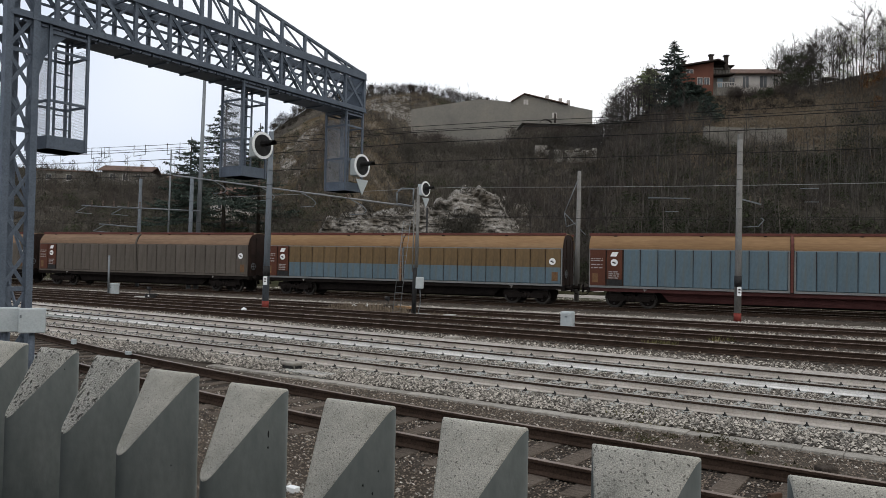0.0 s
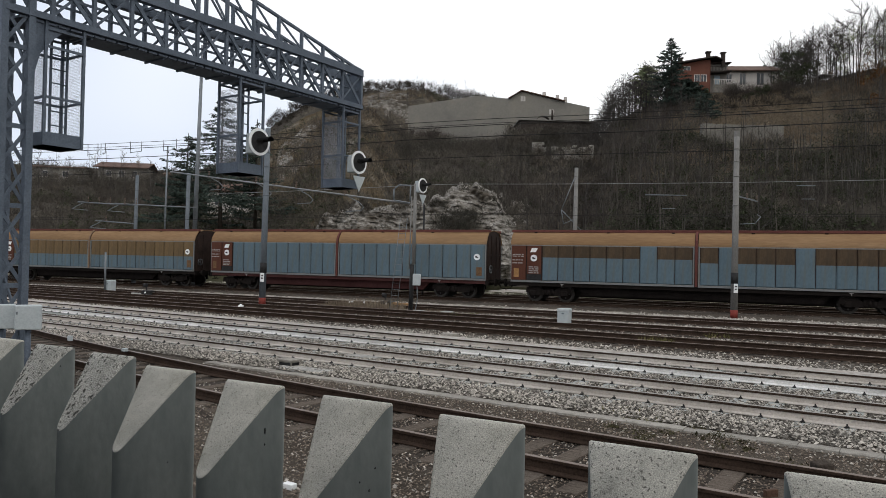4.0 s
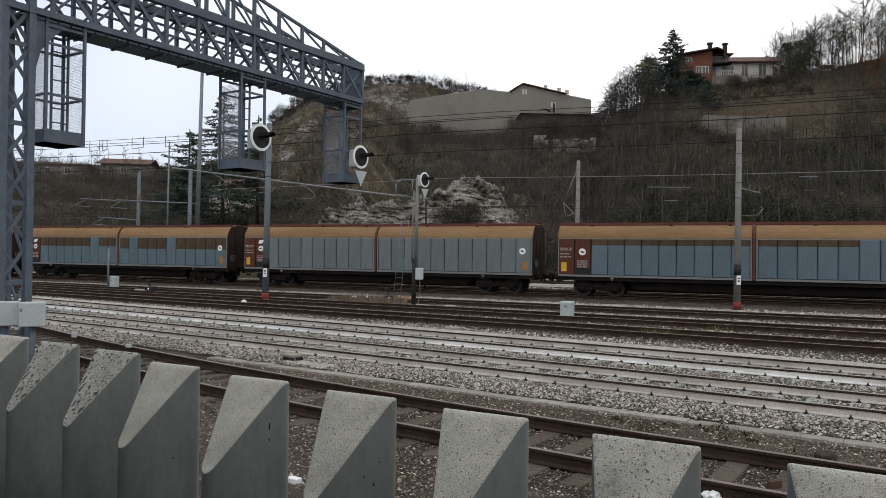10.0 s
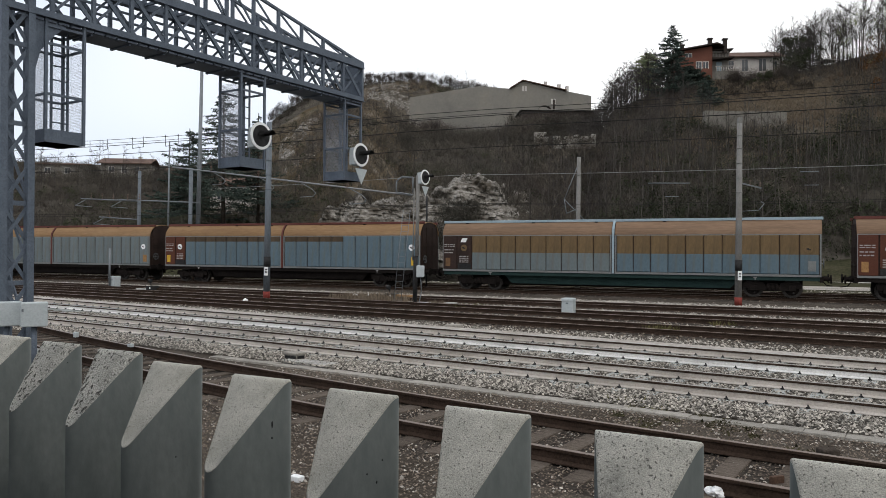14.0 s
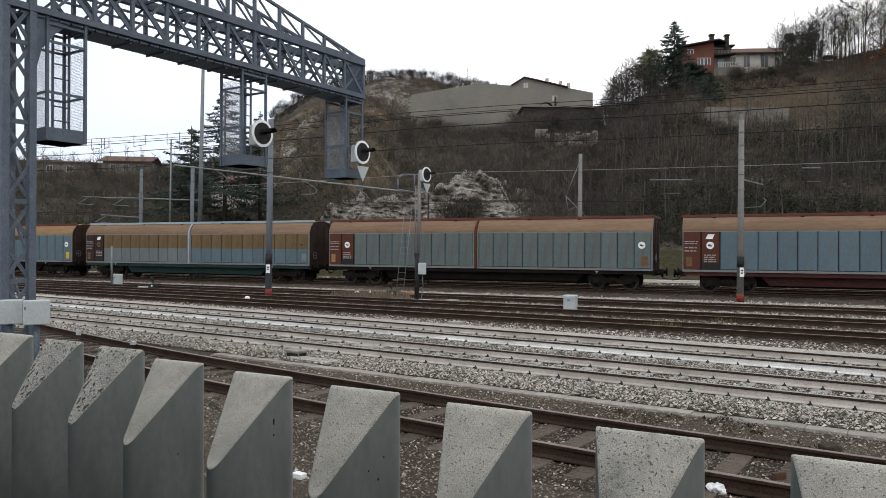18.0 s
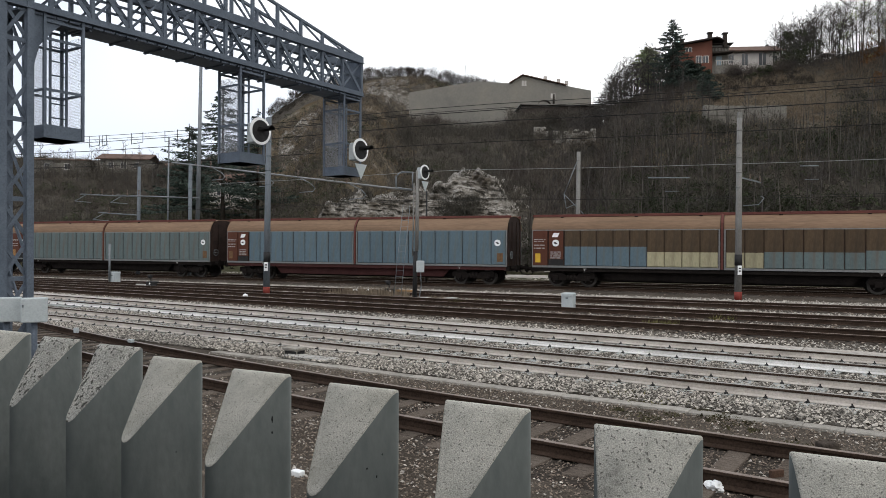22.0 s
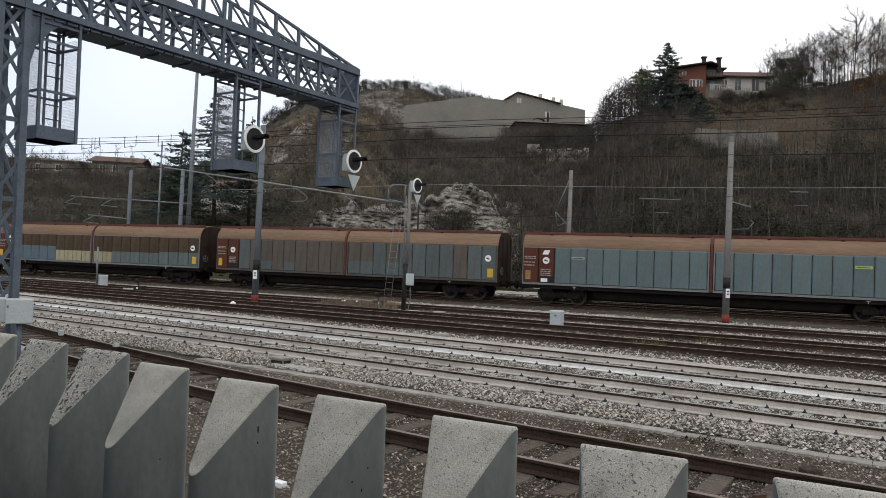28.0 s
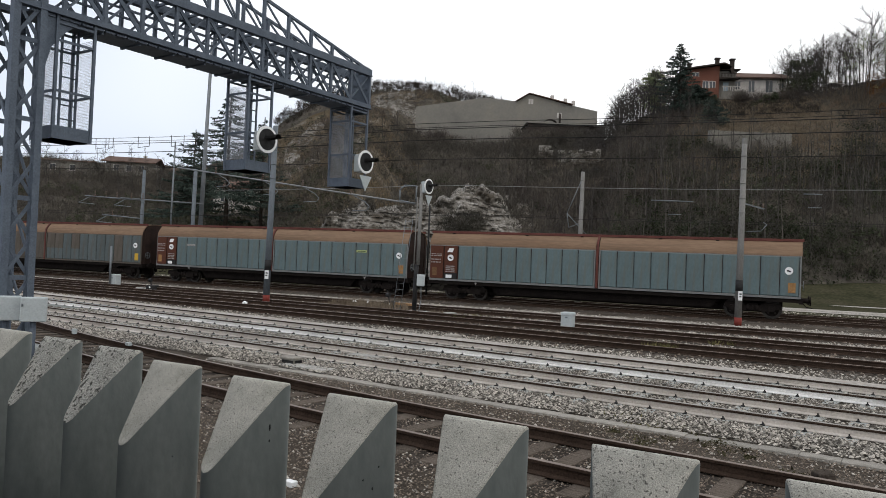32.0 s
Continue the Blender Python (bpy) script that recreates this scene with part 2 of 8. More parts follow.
# further materials
M_blue = material("faded_blue_paint", [(0.067, 0.106, 0.133), (0.0844, 0.124, 0.149), (0.0963, 0.134, 0.153)], 0.9, 0.7, 0, 0.05, 16, 0.08, (1, 1, 0.35), stain=((0.10, 0.11, 0.10), 0.55, 1.6, (2.5, 1, 0.25)), per_object=0.07)
M_teal = material("weathered_teal_paint", [(0.0777, 0.117, 0.126), (0.0975, 0.136, 0.143), (0.11, 0.143, 0.143)], 0.9, 0.7, 0, 0.05, 16, 0.08, (1, 1, 0.35), stain=((0.11, 0.115, 0.10), 0.6, 1.6, (2.5, 1, 0.25)), per_object=0.07)
M_grey = material("weathered_grey_paint", [(0.0995, 0.124, 0.133), (0.119, 0.145, 0.15), (0.132, 0.157, 0.158)], 0.9, 0.7, 0, 0.05, 16, 0.08, (1, 1, 0.35), stain=((0.12, 0.11, 0.095), 0.5, 1.6, (2.5, 1, 0.25)), per_object=0.08)
M_greygreen = material("dirty_grey_green_paint", [(0.0798, 0.109, 0.112), (0.103, 0.131, 0.13)], 0.9, 0.75, 0, 0.05, 16, 0.1, (1, 1, 0.35), stain=((0.10, 0.08, 0.06), 0.6, 1.4, (2.5, 1, 0.25)), per_object=0.1)
M_dull_teal = material("dirty_dull_teal_paint", [(0.07, 0.088, 0.092), (0.09, 0.11, 0.112)], 0.9, 0.75, 0, 0.05, 16, 0.1, (1, 1, 0.35), stain=((0.08, 0.07, 0.055), 0.6, 1.4, (2.5, 1, 0.25)), per_object=0.1)
M_taupe = material("dirt_covered_taupe_paint", [(0.0748, 0.066, 0.0546), (0.101, 0.088, 0.0748)], 0.9, 0.8, 0, 0.05, 16, 0.1, (1, 1, 0.35), stain=((0.06, 0.05, 0.04), 0.6, 1.4, (2.5, 1, 0.25)), per_object=0.08)
M_umber = material("rust_brown_dirt", [(0.0506, 0.035, 0.0221), (0.0782, 0.0534, 0.0313)], 0.9, 0.85, 0, 0.05, 14, 0.15, (1, 1, 0.35), stain=((0.035, 0.028, 0.02), 0.6, 1.4, (2.5, 1, 0.25)), per_object=0.12)
M_ochre_panel = material("ochre_dirt_film", [(0.112, 0.0762, 0.0373), (0.145, 0.0975, 0.0497)], 0.9, 0.85, 0, 0.05, 14, 0.12, (1, 1, 0.35), stain=((0.07, 0.05, 0.03), 0.5, 1.4, (2.5, 1, 0.25)), per_object=0.07)
M_cream = material("cream_repaint", [(0.26, 0.24, 0.15), (0.31, 0.285, 0.19)], 0.9, 0.75, 0, 0.05, 14, 0.1, (1, 1, 0.35), stain=((0.14, 0.12, 0.08), 0.5, 1.4, (2.5, 1, 0.25)), per_object=0.12)
M_roof_ochre = material("rusted_ochre_roof", [(0.162, 0.097, 0.048), (0.205, 0.125, 0.063), (0.235, 0.153, 0.086)], 0.5, 0.85, 0, 0.06, 9, 0.12, (0.25, 1, 1.6), stain=((0.16, 0.095, 0.05), 0.6, 1.0, (0.3, 3, 6)))
M_roof_brown = material("dull_brown_roof", [(0.143, 0.091, 0.057), (0.175, 0.114, 0.0736), (0.207, 0.137, 0.0902)], 0.5, 0.85, 0, 0.06, 9, 0.12, (0.25, 1, 1.6), stain=((0.11, 0.075, 0.05), 0.6, 1.0, (0.3, 3, 6)))
M_red = material("faded_red_oxide", [(0.0756, 0.0255, 0.0207), (0.115, 0.0408, 0.0324)], 1.5, 0.75, 0, 0.05, 20, 0.15)
M_redbrown = material("inscription_brown", [(0.0651, 0.0217, 0.0132), (0.0837, 0.031, 0.018)], 1.5, 0.75, 0, 0.03, 20, 0.1)
M_frame_dark = material("sooty_underframe", [(0.0085, 0.0072, 0.0068), (0.017, 0.014, 0.0125)], 2, 0.9, 0, 0.1, 20, 0.25, spec=0.05)
M_frame_red = material("dark_red_underframe", [(0.0396, 0.0128, 0.0119), (0.0612, 0.0224, 0.0204)], 1.5, 0.8, 0, 0.06, 20, 0.2)
M_frame_green = material("dark_green_underframe", [(0.0108, 0.027, 0.0252), (0.018, 0.039, 0.036)], 1.5, 0.8, 0, 0.06, 20, 0.2)
M_end = material("dark_brown_end_wall", [(0.020, 0.013, 0.011), (0.040, 0.024, 0.019)], 1.5, 0.85, 0, 0.06, 20, 0.2)
M_yellow = material("yellow_label", [(0.46, 0.29, 0.03), (0.54, 0.34, 0.04)], 3, 0.7, 0, 0.02, 20, 0.08)
M_rust_patch = material("orange_rust_patch", [(0.22, 0.12, 0.05), (0.30, 0.17, 0.07)], 4, 0.85, 0, 0.05, 30, 0.25)
M_rust_brown = material("dark_rust", [(0.055, 0.032, 0.022), (0.095, 0.056, 0.038)], 6, 0.85, 0.1, 0.2, 40, 0.3)
M_lime = material("yellow_green_label", [(0.30, 0.36, 0.14), (0.38, 0.43, 0.18)], 3, 0.7, 0, 0.02, 20, 0.08)
M_rust_plate = material("rust_brown_plate", [(0.10, 0.055, 0.028), (0.15, 0.085, 0.042)], 4, 0.85, 0, 0.05, 30, 0.25)
M_lip = material("pale_wall_lip", [(0.133, 0.14, 0.14), (0.175, 0.182, 0.175)], 1.0, 0.7, 0, 0.04, 18, 0.12)
M_skyblue = material("pale_blue_rail", [(0.225, 0.3, 0.338), (0.285, 0.352, 0.39)], 1.0, 0.6, 0, 0.04, 18, 0.12)
M_tyre = material("polished_wheel_steel", [(0.03, 0.028, 0.026), (0.06, 0.055, 0.05)], 3, 0.6, 0.5, 0.05, 20, 0.2)
M_rock = material("pale_limestone", [(0.078, 0.069, 0.056), (0.155, 0.142, 0.123), (0.24, 0.226, 0.204), (0.32, 0.306, 0.282)], 2.6, 0.95, 0, 0.8, 9, 0.45, (0.6, 0.6, 1.6), stain=((0.060, 0.050, 0.037), 0.9, 0.5, (0.8, 0.8, 1.2), 0.49, 0.64))
M_outcrop = material("ochre_rock_and_grass", [(0.070, 0.055, 0.036), (0.112, 0.092, 0.064), (0.19, 0.172, 0.145)], 0.16, 0.95, 0, 0.8, 2.5, 0.3, (0.7, 0.7, 1.8), stain=((0.060, 0.044, 0.024), 0.85, 0.07, (1, 1, 1), 0.45, 0.6), spec=0.02)
M_bark = add_islands(material("grey_brown_bark", [(0.0415, 0.0372, 0.0329), (0.0737, 0.0683, 0.0637)], 0.8, 0.95, 0, 0, 6, 0.2, spec=0.05), 0.65, 1.4)
M_stem = add_islands(material("pale_grey_stems", [(0.052, 0.047, 0.041), (0.088, 0.080, 0.071)], 0.8, 0.95, 0, 0, 6, 0.2, spec=0.05), 0.5, 1.35)
M_twig_dark = add_islands(material("dark_bare_twigs", [(0.0245, 0.0206, 0.0168), (0.045, 0.0385, 0.0316)], 0.1, 0.95, 0, 0, 6, 0.2, spec=0.05), 0.6, 1.5)
M_brush = add_islands(material("brown_brushwood", [(0.036, 0.036, 0.029), (0.070, 0.063, 0.053), (0.108, 0.092, 0.074)], 0.11, 1.0, 0, 0, 2, 0.15, spec=0.05), 0.72, 1.3)
M_ivy = add_islands(material("dull_green_foliage", [(0.030, 0.037, 0.022), (0.052, 0.058, 0.033)], 0.1, 0.9, 0, 0, 2, 0.2, spec=0.05), 0.7, 1.3)
M_bush = add_islands(material("grey_brown_bushes", [(0.036, 0.031, 0.028), (0.066, 0.056, 0.050), (0.10, 0.083, 0.068)], 0.16, 0.95, 0, 0, 2, 0.15, spec=0.05), 0.75, 1.25)
M_ivy_dark = add_islands(material("dark_green_ivy", [(0.020, 0.026, 0.016), (0.040, 0.044, 0.026)], 0.14, 0.9, 0, 0, 2, 0.2, spec=0.05), 0.7, 1.3)
M_dry = add_islands(material("rust_coloured_dry_leaves", [(0.115, 0.090, 0.064), (0.175, 0.142, 0.10)], 0.1, 0.95, 0, 0, 2, 0.2, spec=0.05), 0.75, 1.25)
M_needle = add_islands(material("dark_spruce_needles", [(0.030, 0.044, 0.037), (0.058, 0.074, 0.062)], 0.5, 0.9, 0, 0, 4, 0.3, spec=0.05), 0.5, 1.5)
M_needle_light = add_islands(material("yellow_green_needles", [(0.18, 0.215, 0.115), (0.27, 0.30, 0.17)], 0.5, 0.9, 0, 0, 4, 0.3, spec=0.05), 0.5, 1.4)
M_grass = add_islands(material("yard_grass", [(0.07, 0.075, 0.025), (0.13, 0.11, 0.05)], 0.8, 0.95, 0, 0, 8, 0.3), 0.6, 1.4)
M_rust_leaf = add_islands(material("rust_orange_leaves", [(0.08, 0.04, 0.016), (0.128, 0.068, 0.028)], 0.1, 0.95, 0, 0, 2, 0.3, spec=0.05), 0.5, 1.4)
M_drygrass = add_islands(material("dry_weeds", [(0.11, 0.085, 0.062), (0.17, 0.138, 0.10)], 0.8, 0.95, 0, 0, 8, 0.3), 0.6, 1.4)
M_stone = add_islands(material("ballast_stone", [(0.172, 0.159, 0.139), (0.256, 0.236, 0.206)], 2.0, 0.9, 0, 0, 40, 0.2, spec=0.05), 0.22, 2.3, 1.6)
M_stone_pale = add_islands(material("pale_ballast_stone", [(0.27, 0.25, 0.218), (0.37, 0.34, 0.30)], 2.0, 0.9, 0, 0, 40, 0.2, spec=0.05), 0.45, 1.45, 1.1)
M_orange = material("orange_red_plaster", [(0.105, 0.043, 0.030), (0.135, 0.058, 0.040)], 0.5, 0.9, 0, 0.05, 8, 0.08)
M_plaster = material("off_white_plaster", [(0.36, 0.34, 0.315), (0.50, 0.475, 0.445)], 0.5, 0.9, 0, 0.05, 8, 0.1)
M_greyplaster = material("dusty_grey_beige_plaster", [(0.139, 0.135, 0.123), (0.18, 0.172, 0.152), (0.221, 0.205, 0.168)], 0.1, 0.95, 0, 0.03, 2, 0.06)
M_tiles = material("brown_clay_tiles", [(0.085, 0.055, 0.045), (0.13, 0.085, 0.065)], 1.5, 0.9, 0, 0.3, 12, 0.3)
M_eaves = material("dark_timber_eaves", [(0.025, 0.02, 0.018), (0.045, 0.036, 0.03)], 1.5, 0.9, 0, 0.1, 12, 0.2)
M_glass = material("dark_window_glass", [(0.02, 0.025, 0.03), (0.05, 0.06, 0.07)], 1.0, 0.15, 0, 0, 5, 0.1, spec=0.6)
M_wallstone = material("mossy_retaining_wall", [(0.10, 0.095, 0.082), (0.175, 0.165, 0.145)], 0.35, 0.95, 0, 0.3, 5, 0.25)
M_wallstone_pale = material("pale_ruined_stonework", [(0.14, 0.132, 0.118), (0.24, 0.228, 0.205), (0.33, 0.315, 0.285)], 0.6, 0.95, 0, 0.3, 5, 0.3)
M_cabinet = material("pale_blue_grey_cabinet", [(0.336, 0.376, 0.384), (0.4, 0.432, 0.44)], 3, 0.6, 0, 0.03, 30, 0.08)
M_signal_red = material("red_band_paint", [(0.144, 0.024, 0.018), (0.18, 0.036, 0.027)], 6, 0.7, 0, 0.05, 40, 0.2)
M_galv = material("galvanised_steel", [(0.122, 0.137, 0.148), (0.18, 0.194, 0.205)], 3, 0.5, 0.4, 0.03, 30, 0.12)
M_wire = material("tarnished_wire", [(0.018, 0.018, 0.018), (0.035, 0.034, 0.033)], 2, 0.9, 0, 0, 20, 0.1, spec=0.05)
M_wire_pale = material("bright_aluminium_wire", [(0.165, 0.171, 0.171), (0.22, 0.226, 0.226)], 2, 0.5, 0.3, 0, 20, 0.1)
M_letter = material("dull_white_lettering", [(0.22, 0.21, 0.20), (0.32, 0.31, 0.30)], 3, 0.7, 0, 0.02, 30, 0.1)
M_porcelain = material("brown_insulator", [(0.08, 0.05, 0.04), (0.12, 0.08, 0.06)], 4, 0.3, 0, 0, 20, 0.1)
M_path = material("pale_trodden_gravel", [(0.275, 0.253, 0.226), (0.363, 0.341, 0.314)], 0.7, 0.95, 0, 0.4, 12, 0.25, spec=0.02)
M_rust_head = material("dull_rail_head", [(0.13, 0.0975, 0.078), (0.208, 0.169, 0.143)], 3, 0.5, 0.5, 0.05, 40, 0.2)
M_wall_plain = material("unseen_carriage_lining", [(0.20, 0.21, 0.22), (0.24, 0.25, 0.26)], 1, 0.7, 0, 0.02, 20, 0.05)


def mesh_mat(scale_u, wire):
    """Fine steel netting: holes by transparency."""
    m = bpy.data.materials.new("steel_netting")
    m.use_nodes = True
    nt = m.node_tree
    bsdf = nt.nodes["Principled BSDF"]
    bsdf.inputs["Base Color"].default_value = (0.22, 0.23, 0.25, 1)
    bsdf.inputs["Roughness"].default_value = 0.6
    co = nt.nodes.new("ShaderNodeTexCoord")
    sep = nt.nodes.new("ShaderNodeSeparateXYZ")
    nt.links.new(co.outputs["Object"], sep.inputs[0])
    fac = None
    for combo in ("XZ", "YZ"):
        for sign in (1, -1):
            add = nt.nodes.new("ShaderNodeMath")
            add.operation = "MULTIPLY_ADD"
            nt.links.new(sep.outputs[combo[1]], add.inputs[0])
            add.inputs[1].default_value = sign * 1.0
            nt.links.new(sep.outputs[combo[0]], add.inputs[2])
            sc = nt.nodes.new("ShaderNodeMath")
            sc.operation = "MULTIPLY"
            sc.inputs[1].default_value = scale_u
            nt.links.new(add.outputs[0], sc.inputs[0])
            fr = nt.nodes.new("ShaderNodeMath")
            fr.operation = "FRACT"
            nt.links.new(sc.outputs[0], fr.inputs[0])
            lt = nt.nodes.new("ShaderNodeMath")
            lt.operation = "LESS_THAN"
            lt.inputs[1].default_value = wire
            nt.links.new(fr.outputs[0], lt.inputs[0])
            if fac is None:
                fac = lt.outputs[0]
            else:
                mx = nt.nodes.new("ShaderNodeMath")
                mx.operation = "MAXIMUM"
                nt.links.new(fac, mx.inputs[0])
                nt.links.new(lt.outputs[0], mx.inputs[1])
                fac = mx.outputs[0]
    nt.links.new(fac, bsdf.inputs["Alpha"])
    return m


M_netting = mesh_mat(32.0, 0.085)
# picket sides carry shade in their colour, tops sky light, besides grit and stains
M_picket_shaded = material("smooth_concrete_shaded_side", [(0.150, 0.168, 0.161), (0.190, 0.207, 0.196), (0.245, 0.26, 0.245)], 7.0, 0.8, 0, 0.06, 60, 0.06, (1, 1, 0.5), stain=((0.085, 0.097, 0.093), 0.75, 4, (1.6, 1.6, 0.6), 0.42, 0.72), per_object=0.07)
M_picket_lit_top = material("weathered_grit_concrete_lit", [(0.36, 0.35, 0.305), (0.47, 0.455, 0.40), (0.57, 0.55, 0.49)], 11, 0.95, 0, 0.18, 560, 0.34, (1, 1, 1), stain=((0.10, 0.096, 0.085), 0.85, 300, (1, 1, 1), 0.60, 0.67), per_object=0.06)
M_picket_pitted = material("pitted_grit_concrete_lit", [(0.33, 0.325, 0.29), (0.43, 0.42, 0.38), (0.52, 0.51, 0.46)], 14, 0.95, 0, 0.5, 260, 0.35, (1, 1, 1), stain=((0.06, 0.058, 0.05), 0.95, 100, (1, 1, 0.8), 0.545, 0.63), per_object=0.06)
M_picket_stained = material("soot_stained_grit_concrete_lit", [(0.14, 0.138, 0.12), (0.40, 0.39, 0.345), (0.50, 0.485, 0.43), (0.57, 0.55, 0.49)], 13, 0.95, 0, 0.18, 560, 0.34, (1, 1, 1), stain=((0.10, 0.096, 0.085), 0.9, 220, (1, 1, 1), 0.58, 0.66))
M_bed = material("oil_dark_ballast", [(0.038, 0.033, 0.028), (0.068, 0.058, 0.049), (0.105, 0.093, 0.08)], 0.8, 0.95, 0, 0.6, 14, 0.5, spec=0.02)
M_sleeper_grey = material("weathered_grey_sleeper_wood", [(0.0562, 0.045, 0.0368), (0.0975, 0.081, 0.0675), (0.128, 0.109, 0.09)], 5, 0.95, 0, 0.5, 40, 0.35, (1, 4, 1), per_object=0.25, spec=0.02)
M_bed_stone = add_islands(material("dark_oily_stone", [(0.066, 0.053, 0.042), (0.125, 0.102, 0.082)], 2.0, 0.9, 0, 0, 40, 0.2, spec=0.05), 0.35, 2.2)
M_rail_tan = material("tan_dusty_rail", [(0.29, 0.262, 0.23), (0.42, 0.385, 0.345), (0.54, 0.50, 0.46)], 0.7, 0.75, 0.05, 0.1, 30, 0.15)
M_mast_steel = material("blue_grey_mast_paint", [(0.095, 0.112, 0.128), (0.14, 0.158, 0.175)], 2, 0.7, 0.1, 0.05, 30, 0.15, (1, 1, 0.3))
M_lid = material("grey_tan_trough_concrete", [(0.19, 0.178, 0.158), (0.27, 0.255, 0.228), (0.34, 0.322, 0.29)], 2.5, 0.95, 0, 0.3, 60, 0.25, stain=((0.07, 0.066, 0.045), 0.6, 4, (1, 1, 1)), per_object=0.15, spec=0.02)
M_moss = add_islands(material("olive_moss", [(0.040, 0.037, 0.020), (0.066, 0.060, 0.034)], 2.0, 0.95, 0, 0, 8, 0.3, spec=0.05), 0.5, 1.5)
M_bed_brown = material("rust_brown_ballast", [(0.030, 0.026, 0.022), (0.055, 0.047, 0.040)], 0.8, 0.95, 0, 0.6, 18, 0.5, spec=0.02)

# ---------------------------------------------------------------- ground and hillside
# bearing (tangent from straight ahead), foot depth, ridge depth, ridge height
RIDGE = ((-2.2, 140, 300, 20), (-0.62, 95, 200, 26), (-0.34, 84, 200, 25), (-0.27, 82, 220, 33), (-0.235, 80, 230, 43), (-0.19, 78, 230, 50), (-0.14, 76, 225, 51.5), (-0.10, 75, 220, 52.5),
         (-0.026, 75, 215, 51), (0.05, 76, 200, 44.5), (0.09, 76, 190, 40.5), (0.166, 76, 162, 33.5), (0.242, 76, 146, 31.5), (0.30, 75, 138, 33.8), (0.34, 75, 137, 34.8), (0.4, 75, 138, 35.3), (0.472, 75, 138, 36.5), (0.55, 75, 140, 39.5), (0.62, 75, 140, 41.5), (1.0, 80, 150, 48), (2.2, 120, 200, 50))


def ridge_at(t):
    for (t0, *a), (t1, *b) in zip(RIDGE, RIDGE[1:]):
        if t <= t1:
            k = min(1, max(0, (t - t0) / (t1 - t0)))
            return [p + (q - p) * k for p, q in zip(a, b)]
    return list(RIDGE[-1][1:])


def terrain(x, y):
    if y < 20:
        return GROUND
    t = x / y
    foot, rd, rh = ridge_at(t)
    start = foot - 14
    if y <= start:
        return GROUND
    if y <= foot:
        k = (y - start) / 14
        z = GROUND + 2.2 * k * k * (3 - 2 * k)
    elif y <= rd:
        k = (y - foot) / (rd - foot)
        rock = math.exp(-((t + 0.05) / 0.11) ** 2)
        k2 = k ** (1.0 - 0.5 * rock - 0.22 * min(1, max(0, (t - 0.1) / 0.15)))
        z = 2.0 + (rh - 2.0) * (k2 * (1 - 0.15 * math.sin(math.pi * k2)))
    else:
        z = rh - (y - rd) * 0.12
    # the levelled terrace on which the hall stands, running out softly at both ends
    k = min(1, max(0, (t + 0.125) / 0.075)) * min(1, max(0, (0.23 - t) / 0.03)) * min(1, max(0, (180 - y) / 4))
    z -= max(0, z - 28.3 + max(0, 163 - y) * 0.33) * k * k * (3 - 2 * k)
    w = min(1, max(0, (y - start) / 25))
    far = min(1, max(0.25, (rd - y) / 40)) if y > foot else 1
    z += w * far * (noise.noise((x * 0.05, y * 0.05, 0)) * 2.0 + noise.noise((x * 0.16, y * 0.16, 3)) * 0.8)
    return z


def build_ground():
    ys = [-900, -300, -80, -20] + [4.0 * i for i in range(11)] + [44 + 2.0 * i for i in range(98)] + [242, 250, 260, 280, 300, 320, 350, 400, 500, 800, 1500, 3000]
    ts = [-6, -4, -3, -2.4, -1.9, -1.5, -1.25, -1.0, -0.9, -0.8] + [-0.72 + 0.01 * i for i in range(145)] + [0.8, 0.9, 1.0, 1.25, 1.5, 1.9, 2.4, 3, 4, 6]
    verts, faces = [], []
    for y in ys:
        for t in ts:
            x = t * max(y, 60)
            verts.append((x, y, terrain(x, y)))
    n = len(ts)
    for i in range(len(ys) - 1):
        for j in range(n - 1):
            faces.append((i * n + j, i * n + j + 1, (i + 1) * n + j + 1, (i + 1) * n + j))
    me = bpy.data.meshes.new("ground")
    me.from_pydata(verts, [], faces)
    me.materials.append(M_ground)
    me.materials.append(M_hill)
    me.materials.append(M_turf)
    me.materials.append(M_outcrop)
    for p in me.polygons:
        p.use_smooth = True
        c = p.center
        if c.y > 20:
            foot = ridge_at(c.x / c.y)[0]
            if c.y > foot - 1:
                p.material_index = 3 if -0.25 < c.x / c.y < -0.075 and 84 < c.y < 215 and noise.noise((c.x * 0.06, c.y * 0.06, 21)) > -0.15 else 1
            elif c.y > foot - 7 or c.dot(TN) > TRAIN_D + 1:
                p.material_index = 2
    ob = new("ground", me)
    tagged(ob, "grey gravel yard running up into a brown wooded hillside", "ground", kind="structure")


M_turf = material("rough_winter_turf", [(0.024, 0.025, 0.014), (0.038, 0.037, 0.021), (0.052, 0.047, 0.03)], 0.3, 1.0, 0, 0.5, 4, 0.4, spec=0.02)
build_ground()


# the rock face's crest: across, and height
CREST_AT = (-14, -12.2, -11, -8.8, -6.7, -3.5, 0.1, 1.5, 3.2, 4.4, 5.6, 7.2)
CREST_Z = (3.6, 5.8, 7.1, 7.9, 7.8, 8.2, 9.3, 10.6, 10.9, 10.0, 8.8, 6.4)


